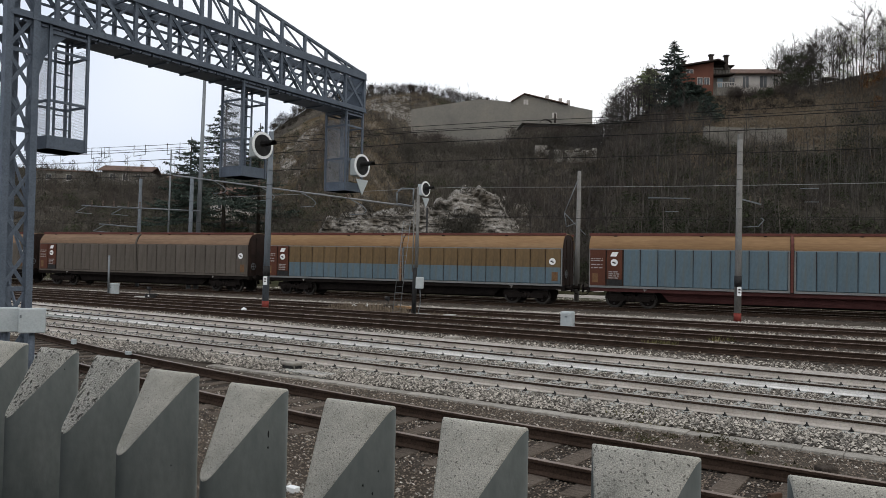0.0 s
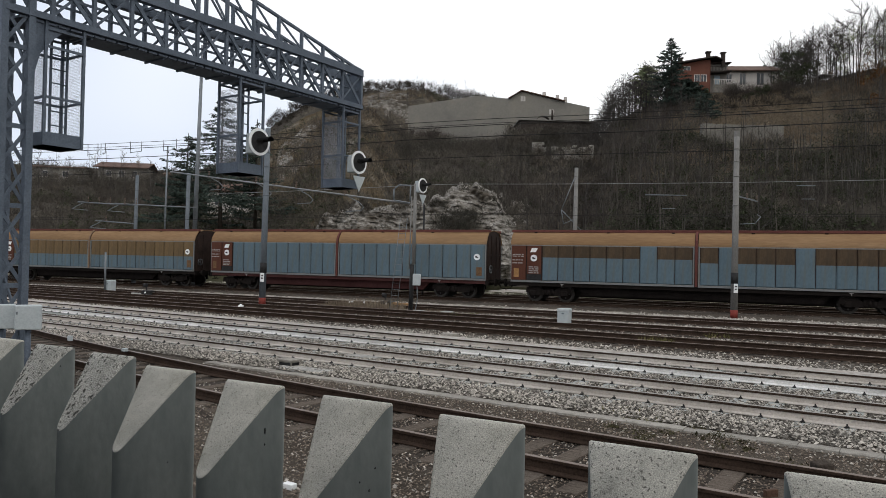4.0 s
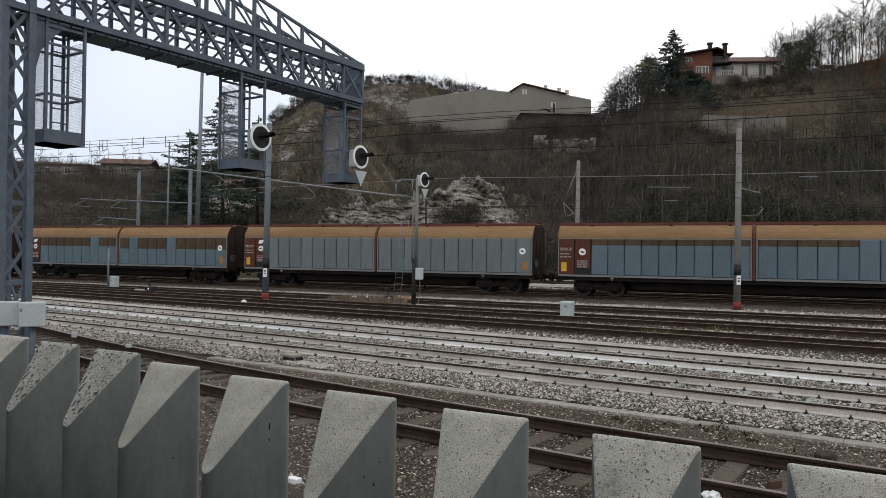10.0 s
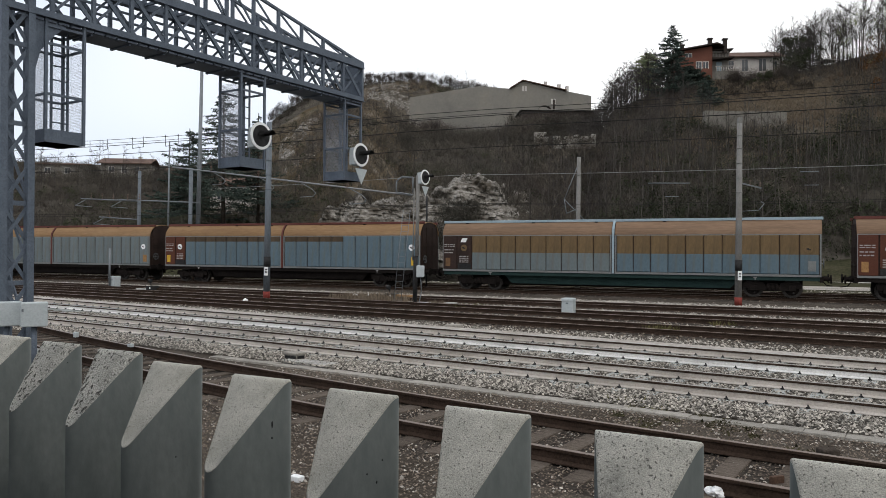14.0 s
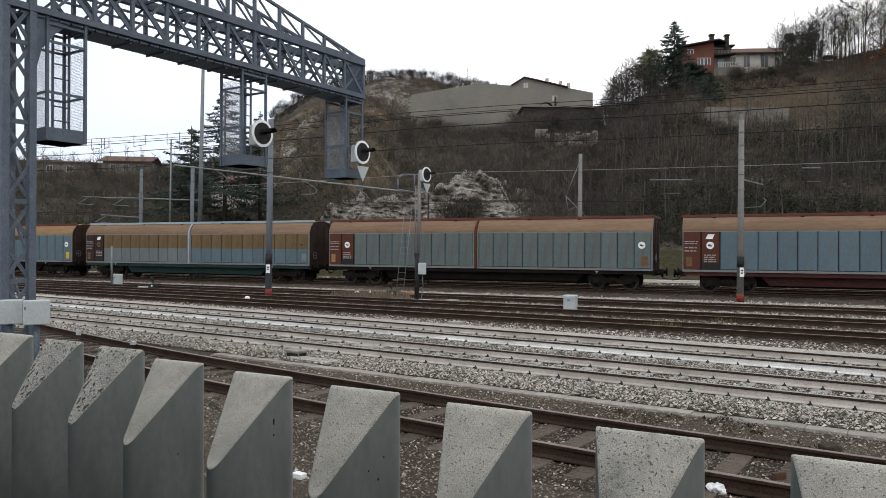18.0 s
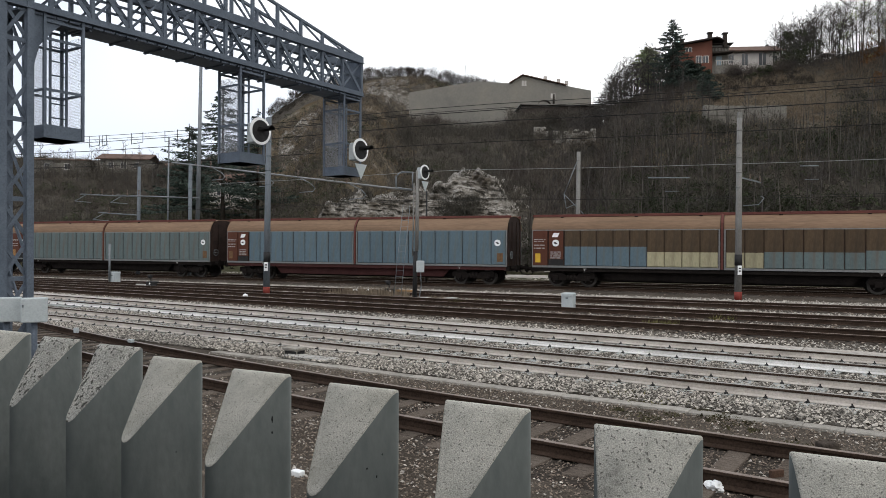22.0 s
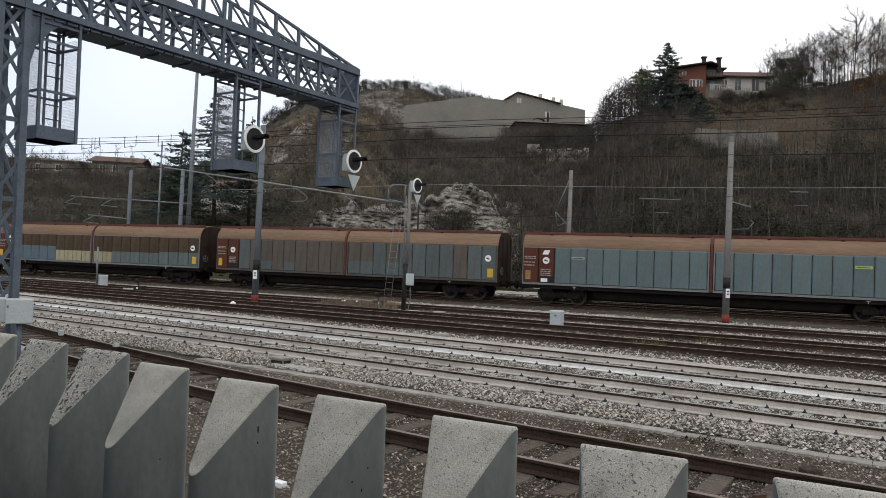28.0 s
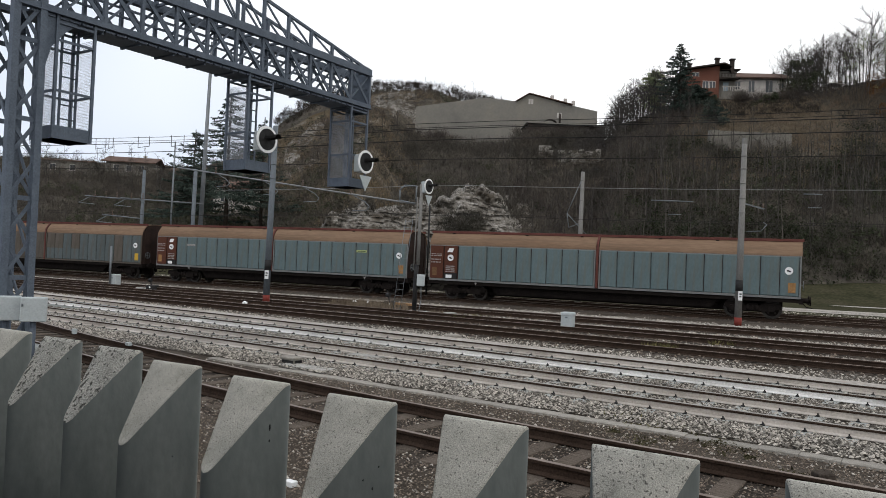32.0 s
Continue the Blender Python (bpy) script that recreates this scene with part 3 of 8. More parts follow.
def build_rock_face():
    """The weathered limestone cutting at the foot of the hill: thin tilted beds, broken into blocks."""
    nu, nv = 290, 135
    verts, faces = [], []
    for j in range(nv):
        v = j / (nv - 1)
        for i in range(nu):
            u = i / (nu - 1)
            x0 = -14 + 21.2 * u
            top = float(np.interp(x0, CREST_AT, CREST_Z)) + 0.8 * noise.noise((x0 * 0.9, 0, 5)) + 0.2 * noise.noise((x0 * 2.7, 0, 6))
            z = 0.6 + (top - 0.6) * v
            bed_z = (z + 0.05 * x0 + 0.35 * noise.noise((x0 * 0.3, z * 0.4, 3))) / 0.21
            bed = math.floor(bed_z)
            block = math.floor(x0 * (1.3 + 0.7 * noise.noise((bed * 3.7, 0.5, 0))) + 9 * noise.noise((bed * 1.37, 4.1, 0)))
            d = 67.0 + z * 0.5 + 1.6 * noise.noise((x0 * 0.16, z * 0.18, 1)) + 0.9 * noise.noise((x0 * 0.55, z * 0.5, 2))
            d += 0.25 * noise.noise((bed * 0.77, x0 * 0.5, 6)) + 0.4 * noise.noise((bed * 5.3, block * 2.9, 7)) + 0.45 * noise.noise((x0 * 1.1, z * 1.3, 8)) + 0.3 * noise.noise((x0 * 2.7, z * 2.9, 9))
            d += 30 * max(0, abs(u - 0.5) - 0.44) + 8 * max(0, v - 0.85) ** 2 / 0.0225
            verts.append((x0 * d / 72.0, d, z))
    for j in range(nv - 1):
        for i in range(nu - 1):
            a = j * nu + i
            faces.append((a, a + 1, a + nu + 1, a + nu))
    me = bpy.data.meshes.new("rock_face")
    me.from_pydata(verts, [], faces)
    me.materials.append(M_rock)
    tagged(new("rock_face", me), "weathered pale limestone rock face above the railway cutting", "rock face", kind="structure")


build_rock_face()

RAIL_PROFILE = ((-0.07, -0.16), (0.07, -0.16), (0.07, -0.148), (0.012, -0.125), (0.012, -0.045), (0.036, -0.035), (0.036, -0.004), (0.03, 0.0), (-0.03, 0.0), (-0.036, -0.004), (-0.036, -0.035), (-0.012, -0.045), (-0.012, -0.125), (-0.07, -0.148))
# head flanks take the rust colour for the shadow line above the pale web
RAIL_MATS = [0, 0, 0, 0, 2, 2, 2, 1, 1, 2, 2, 0, 0, 0]


def shared(name, me, parent, m, label=""):
    ob = new(name, me)
    ob.parent = parent
    ob.matrix_basis = m
    if label:
        tagged(ob, label)
    return ob


def mesh_of(name, bm, mats):
    me = bpy.data.meshes.new(name)
    bm.to_mesh(me)
    bm.free()
    for x in mats:
        me.materials.append(x)
    return me


def fastener_mesh():
    """A rail clip with its bolt, seen as a dark wedge on the rail's foot."""
    bm = bmesh.new()
    prof = ((-0.06, 0), (0.06, 0), (0.035, 0.025), (0.015, 0.035), (-0.015, 0.035), (-0.035, 0.025))
    a = [bm.verts.new((x, -0.06, z)) for x, z in prof]
    b = [bm.verts.new((x * 0.7, 0.05, z * 1.1)) for x, z in prof]
    bm.faces.new(a)
    bm.faces.new(b[::-1])
    for i in range(6):
        bm.faces.new((a[i], b[i], b[(i + 1) % 6], a[(i + 1) % 6]))
    rod(bm, (0, -0.01, 0.02), (0, -0.01, 0.075), 0.016, sides=6)
    return mesh_of("rail_clip", bm, [M_black])


def sleeper_mesh(mat, w=0.25):
    bm = bmesh.new()
    box(bm, (-w / 2, -1.25, -0.14), (w / 2, 1.25, 0.0), bevel=0.012)
    return mesh_of("sleeper", bm, [mat])


CLIP, SLEEPER_C, SLEEPER_W, SLEEPER_N = fastener_mesh(), sleeper_mesh(M_concrete_smooth, 0.26), sleeper_mesh(M_wood, 0.24), sleeper_mesh(M_sleeper_grey, 0.25)
PALE, TAN, DARK = (M_rail_side, M_rail_head, M_rust), (M_rail_tan, M_rail_head, M_rust), (M_rust, M_rust_head, M_rust)


def track(center, mats, label, sleeper, spans, clips=None, gauge=0.7525, bed=None, half=1.35):
    """A track along the points of center. spans: the stretch (in metres along) with single sleepers; clips: the stretch with rail clips."""
    th = thing("railway_track", Matrix.Identity(4), label, "railway track", "tracks of the yard")
    pts = [Vector((*p, 0)) for p in center]
    dirs = [((pts[min(i + 1, len(pts) - 1)] - pts[max(i - 1, 0)]).normalized()) for i in range(len(pts))]
    sides = [Vector((-d.y, d.x, 0)) for d in dirs]
    for s in (-gauge, gauge):
        bm = bmesh.new()
        rings = [[bm.verts.new(p + n * (s + u) + Vector((0, 0, v))) for u, v in RAIL_PROFILE] for p, n in zip(pts, sides)]
        k = len(RAIL_PROFILE)
        for r0, r1 in zip(rings, rings[1:]):
            for i in range(k):
                bm.faces.new((r0[i], r1[i], r1[(i + 1) % k], r0[(i + 1) % k])).material_index = RAIL_MATS[i]
        bm.faces.new(rings[0])
        bm.faces.new(rings[-1][::-1])
        part("rail", bm, mats if len(mats) == 3 else mats[0 if s < 0 else 1], th)
    if bed:
        bm = bmesh.new()
        rows = [[bm.verts.new(p + n * u + Vector((0, 0, v))) for u, v in ((-half - 0.4, GROUND - 0.02), (-half, GROUND + 0.012), (half, GROUND + 0.012), (half + 0.4, GROUND - 0.02))] for p, n in zip(pts, sides)]
        for r0, r1 in zip(rows, rows[1:]):
            for i in range(3):
                bm.faces.new((r0[i + 1], r1[i + 1], r1[i], r0[i]))
        bmesh.ops.recalc_face_normals(bm, faces=bm.faces)
        part("track_bed", bm, bed, th, "oil-darkened ballast bed")
    length = [0]
    for a, b in zip(pts, pts[1:]):
        length.append(length[-1] + (b - a).length)

    def at(l):
        for i in range(len(pts) - 1):
            if l <= length[i + 1] or i == len(pts) - 2:
                k = (l - length[i]) / (length[i + 1] - length[i])
                return pts[i] + (pts[i + 1] - pts[i]) * k, (pts[i + 1] - pts[i]).normalized()
    l = spans[0]
    while l < spans[1]:
        p, d = at(l)
        ang = math.degrees(math.atan2(d.y, d.x))
        shared("sleeper", sleeper, th, pose(p.x, p.y, -0.165, 0, 0, ang + random.uniform(-1, 1)))
        if clips and clips[0] <= l <= clips[1]:
            for s in (-gauge, gauge):
                q = p + Vector((-d.y, d.x, 0)) * (s - 0.075)
                shared("rail_clip", CLIP, th, pose(q.x, q.y, -0.16, 0, 0, ang) @ Matrix.Diagonal((0.75, 0.75, 0.75, 1)))
        l += 0.6
    return th


def straight(p, ang, lo, hi):
    p, d = Vector((*p, 0)), Vector((math.cos(radians(ang)), math.sin(radians(ang)), 0))
    return [(p + d * l)[:2] for l in (lo, hi)]


def yard(s, perp):
    """The place s metres along the yard's tracks and perp metres off the eye."""
    return (YU * s + YN * perp)[:2]


def siding(s):
    return 8.33 + (0.0046 * s * s if s < 0 else 0)


NEAR_TRACK = [yard(s, siding(s)) for s in [-27 + 1.5 * i for i in range(26)] + [16, 24, 40]]
track(NEAR_TRACK, (M_rust, M_rust_head, M_rust), "rust-brown railway track on weathered wooden sleepers beside the fence", SLEEPER_N, (2, 45), bed=M_bed_brown)
for perp, mats in ((13.35, (TAN, TAN)), (16.85, (PALE, TAN))):
    track([yard(-95, perp), yard(40, perp)], mats, "freshly ballasted railway track with pale dusty rails", SLEEPER_C, (58, 102), (62, 101))
FAN = (((0, 26.1), -31.0, -105, 60), ((0, 30.6), -29.0, -105, 65), ((0, 35.6), -26.0, -105, 70), ((TN * (TRAIN_D + 1.38))[:2], -23.5, -130, 95), ((TN * (TRAIN_D + 6.2))[:2], -23.5, -130, 95))
for p, ang, lo, hi in FAN:
    track(straight(p, ang, lo, hi), DARK, "dark rusty railway track on oil-stained wooden sleepers", SLEEPER_W, (-lo - 20, -lo + 24), bed=M_bed, half=2.1 if ang == -23.5 else 1.35)

# concrete cable trough, lid by lid
trough = thing("cable_trough", Matrix.Identity(4), "row of weathered concrete cable trough lids between tracks", "cable trough")
bm = bmesh.new()
box(bm, (-0.25, -0.13, -0.10), (0.245, 0.13, 0.0), bevel=0.008)
LID = mesh_of("trough_lid", bm, [M_lid])
for i in range(54):
    p = yard(-13.2 + 0.5 * i, 10.95)
    shared("trough_lid", LID, trough, pose(p[0], p[1], -0.162 + random.uniform(-0.008, 0.008), random.uniform(-0.8, 0.8), 0, -33.5 + random.uniform(-0.8, 0.8)))
# pale trodden path between two tracks
bm = bmesh.new()
for i in range(24):
    a, b = Vector((*yard(-70 + 4.5 * i, 18.75), GROUND + 0.02)), Vector((*yard(-70 + 4.5 * i + 4.48, 18.75), GROUND + 0.02))
    extrude_profile(bm, ((-0.45, 0), (-0.42, 0.06), (0.42, 0.06), (0.45, 0)), a, b)
tagged(part("path", bm, M_path), "pale trodden gravel path between railway tracks", "path", kind="structure")
# pale service track behind the goods train
bm = bmesh.new()
for off, half in ((15.6, 0.5), (18.6, 0.9), (30.5, 0.35)):
    base = TN * (TRAIN_D + off) + Vector((0, 0, GROUND + 0.02))
    for i in range(18):
        extrude_profile(bm, ((-half, 0), (-half + 0.04, 0.06), (half - 0.04, 0.06), (half, 0)), base + TU * (-20 + 4.5 * i), base + TU * (-20 + 4.5 * i + 4.48))
tagged(part("service_track", bm, M_path), "pale gravel service tracks behind the goods train", "path", kind="structure")
# stone footing with a dark lid
bm = bmesh.new()
box(bm, (-0.19, -0.13, 0), (0.19, 0.13, 0.15), bevel=0.02, mat=1)
box(bm, (-0.23, -0.16, 0.15), (0.23, 0.16, 0.20), bevel=0.012)
p = yard(-11.6, 11.6)
ob = part("stone_plinth", bm, [M_lid, M_black], None, "", pose(p[0], p[1], GROUND, 0, 0, -33.5))
tagged(ob, "low dark weathered stone plinth lying in ballast", "plinth")


# ballast: loose stones lying over the bed
def stones(name, mat, count, place, size, label):
    rng = np.random.default_rng(7 + len(name) + len(bpy.data.objects))
    base = np.array([(1, 0, 0), (-1, 0, 0), (0, 1, 0), (0, -1, 0), (0, 0, 1), (0.5, 0.5, -0.4), (-0.5, -0.5, -0.4)], float)[:5]
    tri = np.array([(0, 2, 4), (2, 1, 4), (1, 3, 4), (3, 0, 4)], int)
    xy, zs = place(rng, count)
    count = len(xy)
    v = base[None] * rng.uniform(0.6, 1.3, (count, 5, 3)) * rng.uniform(size[0], size[1], (count, 1, 1))
    a = rng.uniform(0, 6.28, count)
    c, s = np.cos(a), np.sin(a)
    x = v[:, :, 0] * c[:, None] - v[:, :, 1] * s[:, None]
    y = v[:, :, 0] * s[:, None] + v[:, :, 1] * c[:, None]
    tilt = rng.normal(0, 0.5, count)
    z = v[:, :, 2] * 0.75 + x * np.sin(tilt)[:, None] * 0.6
    pts = np.stack([x + xy[:, None, 0], y + xy[:, None, 1], z + zs[:, None]], 2).reshape(-1, 3)
    idx = (tri[None] + np.arange(count)[:, None, None] * 5).reshape(-1, 3)
    me = bpy.data.meshes.new(name)
    me.vertices.add(len(pts))
    me.vertices.foreach_set("co", pts.ravel())
    me.loops.add(len(idx) * 3)
    me.loops.foreach_set("vertex_index", idx.ravel())
    me.polygons.add(len(idx))
    me.polygons.foreach_set("loop_start", np.arange(0, len(idx) * 3, 3))
    me.update(calc_edges=True)
    me.materials.append(mat)
    tagged(new(name, me), label, "ballast", kind="stuff")


RAILS_AT = (12.6, 14.1, 16.1, 17.6)


def place_yard(lo, hi, s0, s1, heap):
    def f(rng, count):
        s, p = rng.uniform(s0, s1, count), rng.uniform(lo, hi, count)
        near = np.min([np.abs(p - r) for r in RAILS_AT], 0)
        z = GROUND + 0.02 + heap * np.clip(near / 0.8, 0, 1) * rng.uniform(0.2, 1, count)
        keep = (near > 0.09) & (np.abs(p - 10.95) > 0.15)
        xy = s[:, None] * np.array(YU[:2]) + p[:, None] * np.array(YN[:2])
        return xy[keep], z[keep]
    return f


def place_line(p0, ang, width, s0, s1):
    def f(rng, count):
        d = np.array([math.cos(radians(ang)), math.sin(radians(ang))])
        n = np.array([-d[1], d[0]])
        s, w = rng.uniform(s0, s1, count), rng.normal(0, width, count)
        return np.array(p0)[None] + s[:, None] * d + w[:, None] * n, np.full(count, GROUND + 0.03)
    return f


stones("ballast_stones", M_stone, 104000, place_yard(11.15, 18.2, -27, 11, 0.05), (0.015, 0.031), "grey crushed stone ballast heaped round the pale rails")
stones("shoulder_stones", M_stone, 18000, place_yard(11.1, 12.5, -24, 10, 0.04), (0.016, 0.040), "grey loose ballast stones along the track shoulder")
stones("cess_gravel", M_bed_stone, 46000, place_yard(5.0, 10.8, -11, 4.5, 0.0), (0.009, 0.019), "dark fine gravel by the fence")
stones("cess_stones", M_stone_pale, 9000, place_yard(5.5, 10.8, -18, 8, 0.0), (0.009, 0.026), "scattered pale stones lying in dark gravel")
for i, (p, ang, lo, hi) in enumerate(FAN):
    stones("track_stones", M_bed_stone, 9000, place_line(p, ang, 0.9, -62, 36), (0.025, 0.06), "dark oily ballast stones in a rusty track")
stones("verge_stones", M_stone_pale, 12000, place_line((0, 28.2), -30, 0.4, -60, 22), (0.022, 0.05), "pale ballast stones between dark tracks")
stones("gap_stones", M_stone_pale, 13000, place_line((0, 33.2), -27.5, 0.45, -60, 26), (0.024, 0.055), "pale ballast stones between rusty tracks")
stones("strip_stones", M_stone, 12000, place_line((0, 23.6), -32.2, 0.5, -50, 16), (0.022, 0.05), "grey ballast stones beside the trodden path")
stones("far_stones", M_stone_pale, 17000, place_line((0, 39.4), -24.9, 0.6, -70, 40), (0.026, 0.06), "pale ballast stones in front of the goods train")
stones("bed_stones", M_stone, 3000, place_line((0, 57.5), -23.5, 0.6, -70, 50), (0.04, 0.09), "grey ballast stones behind the goods train")


def place_slope(t0, t1, y0, y1):
    def f(rng, count):
        t, y = rng.uniform(t0, t1, count), rng.uniform(y0, y1, count)
        return np.stack([t * y, y], 1), np.array([terrain(a * b, b) - 0.12 for a, b in zip(t, y)])
    return f




def rock_ledges(t0, t1, y0, y1, seed, label):
    """Beds of pale limestone breaking through the turf of the hill, step above step."""
    nu, nv = 84, 96
    verts, faces = [], []
    for j in range(nv):
        y = y0 + (y1 - y0) * j / (nv - 1)
        for i in range(nu):
            t = t0 + (t1 - t0) * i / (nu - 1)
            x = t * y
            z = terrain(x, y)
            bed = (z + 0.08 * x + 0.5 * noise.noise((x * 0.12, y * 0.12, seed))) / 0.9
            step = (math.floor(bed) + min(1, max(0, (bed % 1 - 0.55) / 0.25)) - bed) * 0.9
            rim = min(i, nu - 1 - i, j, nv - 1 - j) / 9
            out = 0.75 + 1.5 * noise.noise((x * 0.09, y * 0.07, seed + 2)) + 0.4 * noise.noise((x * 0.5, y * 0.5, seed + 3)) - 1.6 * max(0, 1 - rim)
            verts.append((x, y - 0.4 * noise.noise((x * 0.8, math.floor(bed) * 1.7, seed)), z + min(out, 1.0) + step * 0.9 - 0.5))
    for j in range(nv - 1):
        for i in range(nu - 1):
            a = j * nu + i
            faces.append((a, a + 1, a + nu + 1, a + nu))
    me = bpy.data.meshes.new("rock_ledges")
    me.from_pydata(verts, [], faces)
    me.materials.append(M_rock)
    tagged(new("rock_ledges", me), label, "rock ledges", kind="structure")


rock_ledges(-0.118, -0.045, 176, 212, 4, "pale limestone ledges near the top of the hill")
rock_ledges(-0.232, -0.165, 120, 205, 9, "pale limestone ledges down the flank of the hill")
rock_ledges(-0.165, -0.11, 96, 150, 14, "small limestone ledges among brown grass")
stones("slope_rocks", M_rock, 110, place_slope(0.03, 0.115, 84, 112), (0.4, 1.3), "pale limestone rocks among the brushwood")

# ---------------------------------------------------------------- goods train
PITCH = 21.68
HALF = 10.1
SILL, PANEL_TOP, SHOULDER, TOP = 1.10, 3.18, 3.93, 4.1
_cache = {}


def panel_mesh(w, low, high, split):
    """One pressed sheet of a sliding wall; low up to the split height, high above it."""
    key = (round(w, 3), low.name, high.name if split < 1 else "", round(split, 2))
    if key not in _cache:
        bm = bmesh.new()
        h = PANEL_TOP - SILL - 0.10
        zs = [0.0, 0.04] + ([h * split] if 0.02 < split < 0.98 else []) + [h - 0.04, h]
        xs = [0.0, 0.045, w * 0.3, w * 0.7, w - 0.045, w]
        grid = []
        for z in zs:
            row = []
            for i, x in enumerate(xs):
                edge = i in (0, 5) or z in (0.0, h)
                row.append(bm.verts.new((x, 0.04 if edge else 0.0 if i in (1, 4) else -0.022, z)))
            grid.append(row)
        for j in range(len(zs) - 1):
            mid = (zs[j] + zs[j + 1]) / 2
            for i in range(5):
                f = bm.faces.new((grid[j][i], grid[j][i + 1], grid[j + 1][i + 1], grid[j + 1][i]))
                f.material_index = 0 if mid < h * split else 1
        me = mesh_of("panel", bm, [low, high])
        _cache[key] = me
    return _cache[key]


def text_bars(bm, x, z, w, rows, rng, h=0.05, gap=0.10, y=-0.004):
    """Illegible writing as plain bars."""
    for r in range(rows):
        cx = x
        while cx < x + w - 0.06:
            l = min(rng.uniform(0.08, 0.3), x + w - cx)
            box(bm, (cx, y, z - r * gap), (cx + l, y + 0.006, z - r * gap + h))
            cx += l + 0.05


def disc(bm, c, r, y0, y1, sides=20, mat=0):
    a = [bm.verts.new((c[0] + r * math.cos(2 * math.pi * i / sides), y0, c[1] + r * math.sin(2 * math.pi * i / sides))) for i in range(sides)]
    b = [bm.verts.new((v.co.x, y1, v.co.z)) for v in a]
    bm.faces.new(a).material_index = mat
    for i in range(sides):
        bm.faces.new((a[i], b[i], b[(i + 1) % sides], a[(i + 1) % sides])).material_index = mat


def body_mesh():
    """The hollow-looking core: end walls and the recess behind the sliding walls."""
    bm = bmesh.new()
    prof = [(0.06, SILL - 0.02), (0.06, PANEL_TOP), (0.26, 3.5), (0.56, 3.86), (0.9, 3.97), (1.375, 4.0), (1.85, 3.97), (2.19, 3.86), (2.49, 3.5), (2.69, PANEL_TOP), (2.69, SILL - 0.02)]
    a = [bm.verts.new((-HALF + 0.03, y, z)) for y, z in prof]
    b = [bm.verts.new((HALF - 0.03, y, z)) for y, z in prof]
    bm.faces.new(a[::-1])
    bm.faces.new(b)
    for i in range(len(prof)):
        j = (i + 1) % len(prof)
        bm.faces.new((a[i], a[j], b[j], b[i]))
    for sx in (-1, 1):
        for y in (0.35, 0.95, 1.8, 2.4):
            box(bm, (sx * (HALF - 0.03) - 0.035, y - 0.05, SILL), (sx * (HALF - 0.03) + 0.035, y + 0.05, 3.7))
        for z in (1.7, 2.6):
            box(bm, (sx * (HALF - 0.03) - 0.03, 0.1, z - 0.05), (sx * (HALF - 0.03) + 0.03, 2.65, z + 0.05))
    bmesh.ops.recalc_face_normals(bm, faces=bm.faces)
    return mesh_of("body", bm, [M_end])


def roof_mesh(mat):
    """Curved shoulders that slide with the walls, and the middle of the roof."""
    bm = bmesh.new()
    prof = [(0.0, PANEL_TOP + 0.02), (0.01, 3.30), (0.045, 3.42), (0.10, 3.54), (0.18, 3.66), (0.27, 3.77), (0.36, 3.86), (0.46, SHOULDER)]
    prof = prof + [(0.9, 4.02), (1.375, 4.05), (1.85, 4.02)] + [(2.75 - y, z) for y, z in prof[::-1]]
    for x0, x1 in ((-HALF, -0.09), (0.09, HALF)):
        n = 6
        rings = [[bm.verts.new((x0 + (x1 - x0) * j / n, y, z)) for y, z in prof] for j in range(n + 1)]
        for r0, r1 in zip(rings, rings[1:]):
            for i in range(len(prof) - 1):
                bm.faces.new((r0[i], r1[i], r1[i + 1], r0[i + 1]))
        for x, r in ((x0, rings[0]), (x1, rings[-1])):
            low = [bm.verts.new((x, 0.05 if y < 1.375 else 2.70, PANEL_TOP) if z < 3.25 else (x, y + (0.03 if y < 1.375 else -0.03), z - 0.03)) for y, z in prof]
            for i in range(len(prof) - 1):
                q = (r[i], r[i + 1], low[i + 1], low[i])
                bm.faces.new(q if x == x0 else q[::-1])
    return mesh_of("roof", bm, [mat])


def wall_frame_mesh(x0, x1, mat):
    """The sliding wall's own frame: bottom lip, head and end stiles."""
    bm = bmesh.new()
    box(bm, (x0, -0.015, SILL - 0.02), (x1, 0.05, SILL + 0.09))
    box(bm, (x0, 0.0, PANEL_TOP - 0.035), (x1, 0.05, PANEL_TOP + 0.015))
    for x in (x0, x1 - 0.07):
        box(bm, (x, -0.012, SILL), (x + 0.07, 0.05, PANEL_TOP))
    return mesh_of("sliding_wall", bm, [mat])


def far_wall_mesh(mat):
    bm = bmesh.new()
    n = 22
    for i in range(n):
        x0 = -HALF + 2 * HALF * i / n
        box(bm, (x0 + 0.02, 2.70, SILL), (x0 + 2 * HALF / n - 0.02, 2.74, PANEL_TOP))
    return mesh_of("far_wall", bm, [mat])


